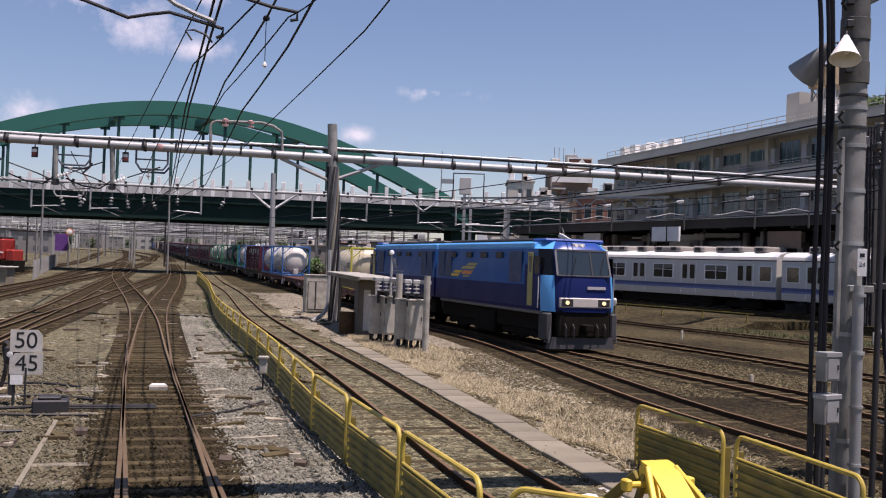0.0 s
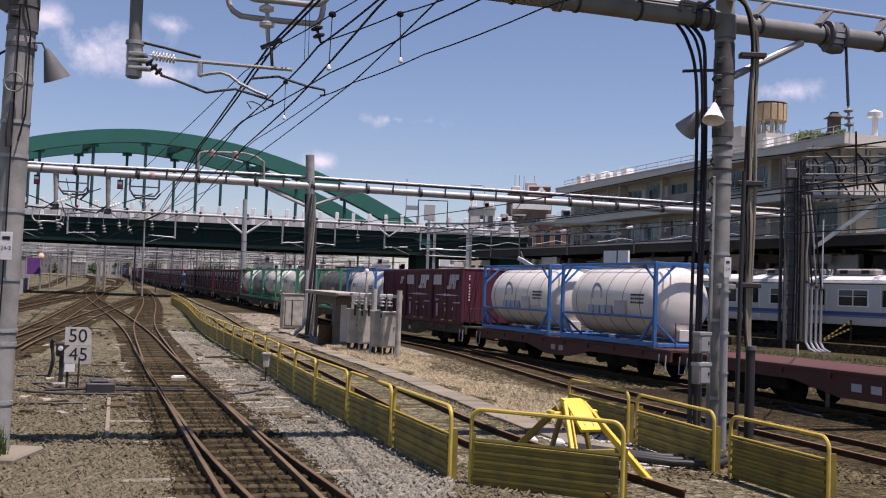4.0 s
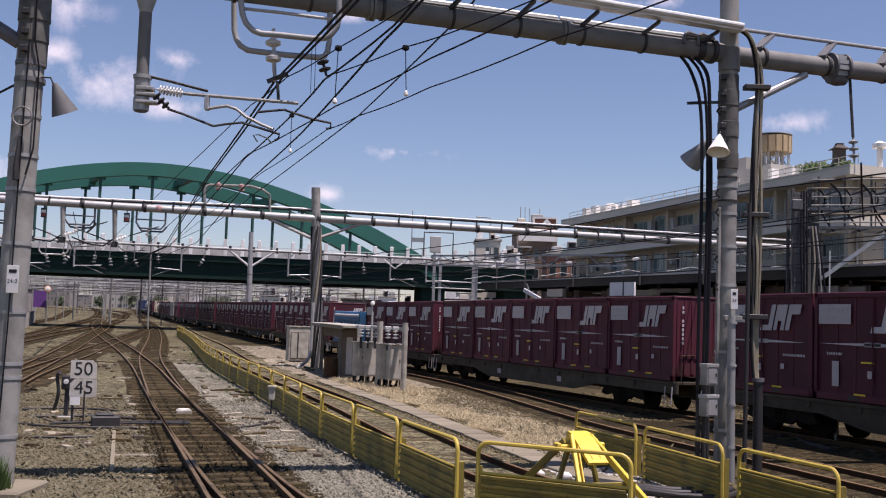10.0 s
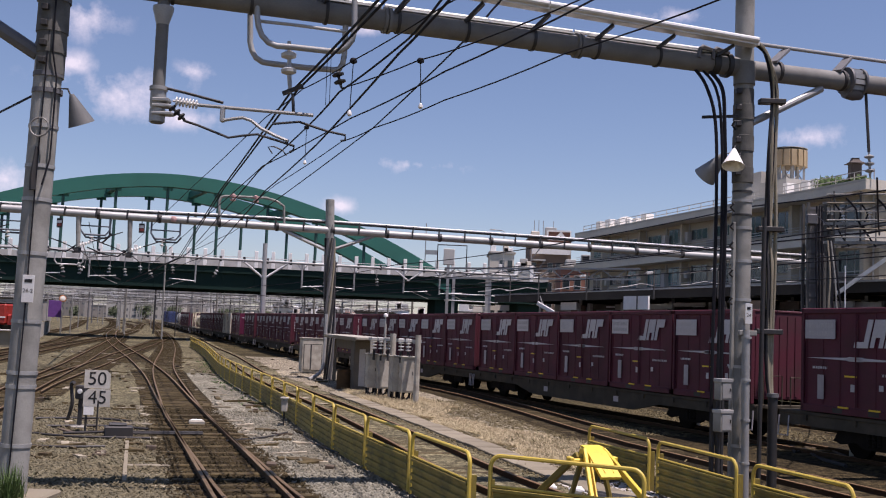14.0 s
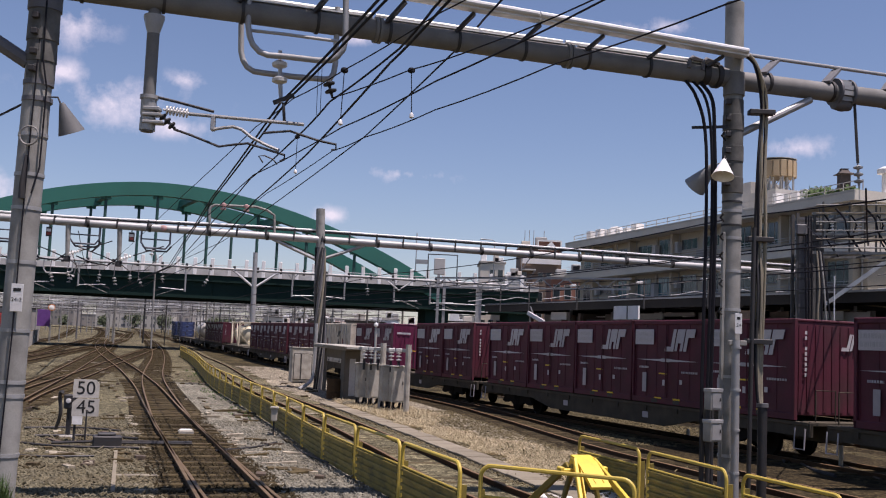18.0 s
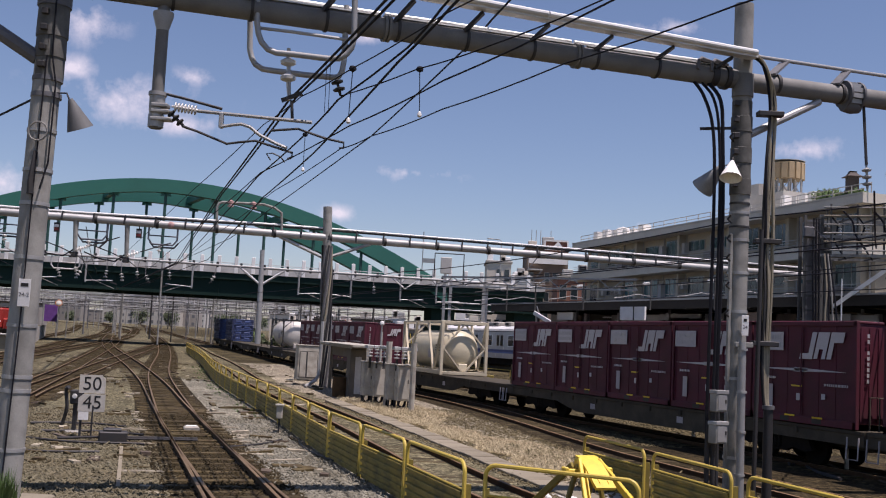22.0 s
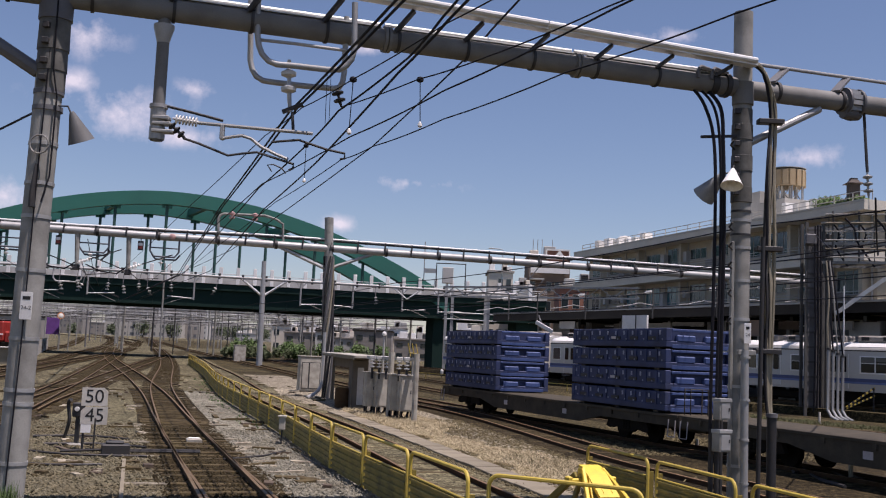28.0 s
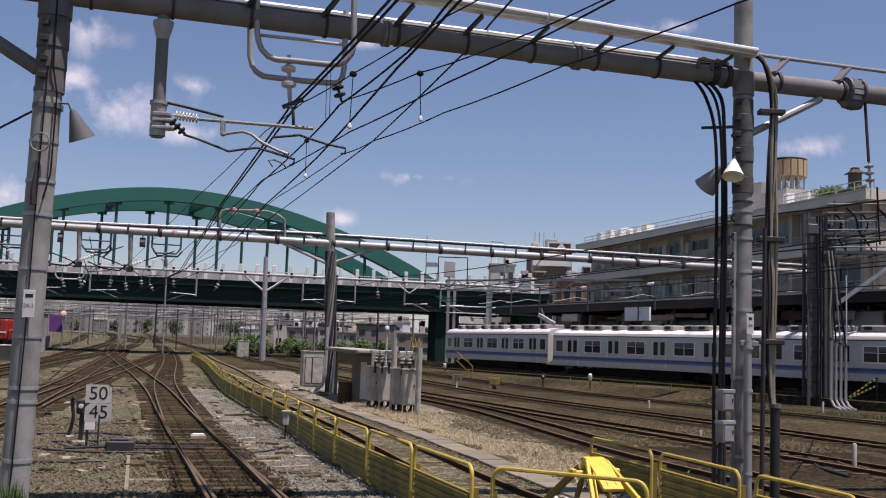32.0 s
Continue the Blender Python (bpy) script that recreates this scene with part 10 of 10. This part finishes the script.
            for yy in (-1.05, 1.05):
                part("side_frame", SIDEFRAME, BOGIE, bg, at=pose(0, yy, 0.02) @ Matrix.Diagonal((1.35, 1.4, 1.1, 1)))
        part("underframe_box", Shape().box((0.4, -1.2, 0.75), (L - 0.7, 1.2, 1.48), 0.05), BOGIE, unit)
        part("underframe_box", Shape().box((5.0, -1.32, 0.42), (7.1, 1.32, 1.25), 0.05), BOGIE, unit)
        part("roof_bushing", Shape().lathe((2.2, 0.3, 3.95), (0, 0, 1), [(0, 0.06), (0.05, 0.1), (0.1, 0.06), (0.15, 0.1), (0.2, 0.05)], 10), DARKSTEEL, unit)
        if u == 1:
            for a, b in (((4.5, -0.5, 4.0), (6.0, -0.45, 4.18)), ((6.0, 0.45, 4.18), (4.5, 0.5, 4.0))):
                part("pantograph_arm", Shape().tube([a, b], 0.03, 6), DARKSTEEL, unit)
        else:
            for yy in (-0.35, 0.35):
                part("pantograph_arm", Shape().tube([(6.2, yy, 3.98), (4.6, yy * 0.6, 4.35), (6.3, yy, 4.85)], 0.03, 6), DARKSTEEL, unit)
            part("pantograph_head", Shape().box((6.15, -0.85, 4.84), (6.5, 0.85, 4.88), 0.01), DARKSTEEL, unit)
    part("gangway", Shape().box((-0.14, -1.0, 1.0), (0.14, 1.0, 3.5)), BLACK, t)
    return t


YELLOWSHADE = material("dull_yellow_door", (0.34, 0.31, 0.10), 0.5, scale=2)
LOUVRE = material("dark_louvre", (0.012, 0.035, 0.10), 0.5, scale=2)


def put(ob, c, z=0.0):
    """Enter a vehicle or load in the train, its middle c metres from the head mark."""
    TRAIN.append((ob, c, z))
    return ob


KOKI = flat_wagon(20.3, WAGON, "grimy grey-brown flat container wagon")
SHORT = flat_wagon(14.4, REDWAGON, "red-brown flat container wagon for tank containers")
CRATES = [container("goods_container", MAROON, "maroon ribbed goods container with white markings", 1),
          container("goods_container", MAROON, "maroon ribbed goods container with faded white markings", 2),
          container("goods_container", MAROON, "maroon ribbed goods container with an operator mark on its end", 3, end_mark=True)]
PLAIN = container("goods_container", MAROON, "plain maroon ribbed goods container with a small mark", 4, rect=False, logo=False, small_logo=True)
FRESH = container("goods_container", MAGENTA, "fresh magenta goods container with white door labels", 5, end_mark=True)
PALE = container("goods_container", DIRTYWHITE, "grimy cream-white goods container with a rust-red stripe and lock bars", 6, L=3.9, white=True)
TANK_Y = tank_container("tank_container", CREAMTANK, YELLOWFRAME, "pale steel tank in a yellow-green frame", ladder=True, side_mark=6)
TANK_B = tank_container("tank_container", WHITETANK, BLUEFRAME, "white tank in a blue frame", mid_rail=True, ring=True)
TANK_S = tank_container("tank_container", STEELTANK, BLUEFRAME, "silver tank in a blue frame", side_mark=2)
TANK_D = tank_container("tank_container", DARKTANK, GREENFRAME, "dark grey tank in a green frame", bands=4)
TANK_W = tank_container("tank_container", WHITETANK, GREENFRAME, "white tank in a green frame", side_mark=3, mid_rail=False)
TANK_G = tank_container("tank_container", GREYTANK, GREENFRAME, "grey tank in a green frame", side_mark=3)
TANK_C = tank_container("tank_container", CREAMTANK, CREAMFRAME, "cream tank in a heavy cream frame with crossed braces", R=0.95, xend=True, diag=False, rim=0.15, bands=2)
TANK_A = tank_container("tank_container", STEELTANK, DARKSTEEL, "silver-grey tank in a dark frame with a pale ladder", bands=0, ladder=True)
SKIP = skip_container()
RACKS = rack_stack()
USED = set()


def take(ob):
    """The thing itself the first time, a copy of it after that."""
    if ob in USED:
        return copy_thing(ob, Matrix.Identity(4))
    USED.add(ob)
    return ob


put(locomotive(), -17.15)
for a, b in ((-30.9, -45.2), (-45.8, -60.2), (-60.6, -75.3)):
    put(take(SHORT), (a + b) / 2)
for head in (-76.5, -97.2, -118.1, -138.4, -160.0, -180.4, -200.9, -222.1, -242.0, -263.3, -284.2, -305.2, -326.0, -346.4, -366.4, -387.2, -407.6, -428.0, -448.4):
    put(take(KOKI), head - 10.15)


def load(ob, front, rear):
    put(take(ob), (front + rear) / 2, FLOOR)


load(TANK_Y, -34.7, -40.8)
load(TANK_B, -61.5, -67.6)
load(TANK_B, -68.5, -74.6)
for k in range(3):
    load(PLAIN if k == 2 else CRATES[k % 2], -76.9 - 3.86 * k, -80.69 - 3.86 * k)
load(TANK_S, -89.95, -96.05)
for k, tk in enumerate((TANK_D, TANK_D, TANK_W)):
    load(tk, -97.5 - 6.5 * k, -103.6 - 6.5 * k)
for k, tk in enumerate((TANK_W, TANK_G, TANK_W)):
    load(tk, -118.5 - 6.4 * k, -124.6 - 6.4 * k)
for w, front in enumerate((-138.7, -160.1, -201.1, -222.3, -242.1, -263.45, -284.7, -346.6, -388.1)):
    for k in range(5):
        load(CRATES[2] if k == 0 and w in (2, 6, 8) else CRATES[(w + k * k) % 2], front - 3.86 * k, front - 3.86 * k - 3.79)
for k in range(3):
    load(CRATES[k % 2], -180.6 - 3.86 * k, -184.39 - 3.86 * k)
load(SKIP, -193.75, -199.75)
for f in (-305.7, -309.55):
    load(CRATES[1], f, f - 3.79)
load(FRESH, -317.25, -321.04)
load(CRATES[0], -321.1, -324.89)
load(PALE, -326.2, -330.1)
load(PALE, -330.2, -334.1)
for k in range(3):
    load(CRATES[k % 2], -334.25 - 3.86 * k, -338.04 - 3.86 * k)
load(TANK_C, -374.3, -380.4)
load(TANK_A, -414.9, -421.0)
load(RACKS, -449.1, -455.2)
load(RACKS, -462.1, -468.3)


def travelled(t):
    """Metres that the train has gone at t seconds."""
    return 16.85 * t - 0.0225 * t * t


Y_HEAD = 36.9
S_HEAD = min(range(len(TRACK_K2.p)), key=lambda i: abs(TRACK_K2.p[i].y - Y_HEAD))
S_HEAD = TRACK_K2.s[S_HEAD] + (Y_HEAD - TRACK_K2.p[S_HEAD].y) * -1.07 * -1


def train_pose(c, z, t, half=7.0):
    s = S_HEAD - (c + travelled(t))
    a, b = TRACK_K2.at(s - half)[0], TRACK_K2.at(s + half)[0]
    f = (a - b).normalized()
    left = Vector((-f.y, f.x, 0)).normalized()
    m = Matrix((f, left, f.cross(left))).transposed().to_4x4()
    m.translation = (a + b) / 2 + Vector((0, 0, z))
    return m


def motions():
    times = [float(k) for k in range(33)]
    for ob, c, z in TRAIN:
        walk(ob, [(t, train_pose(c, z, t)) for t in times])


motions()
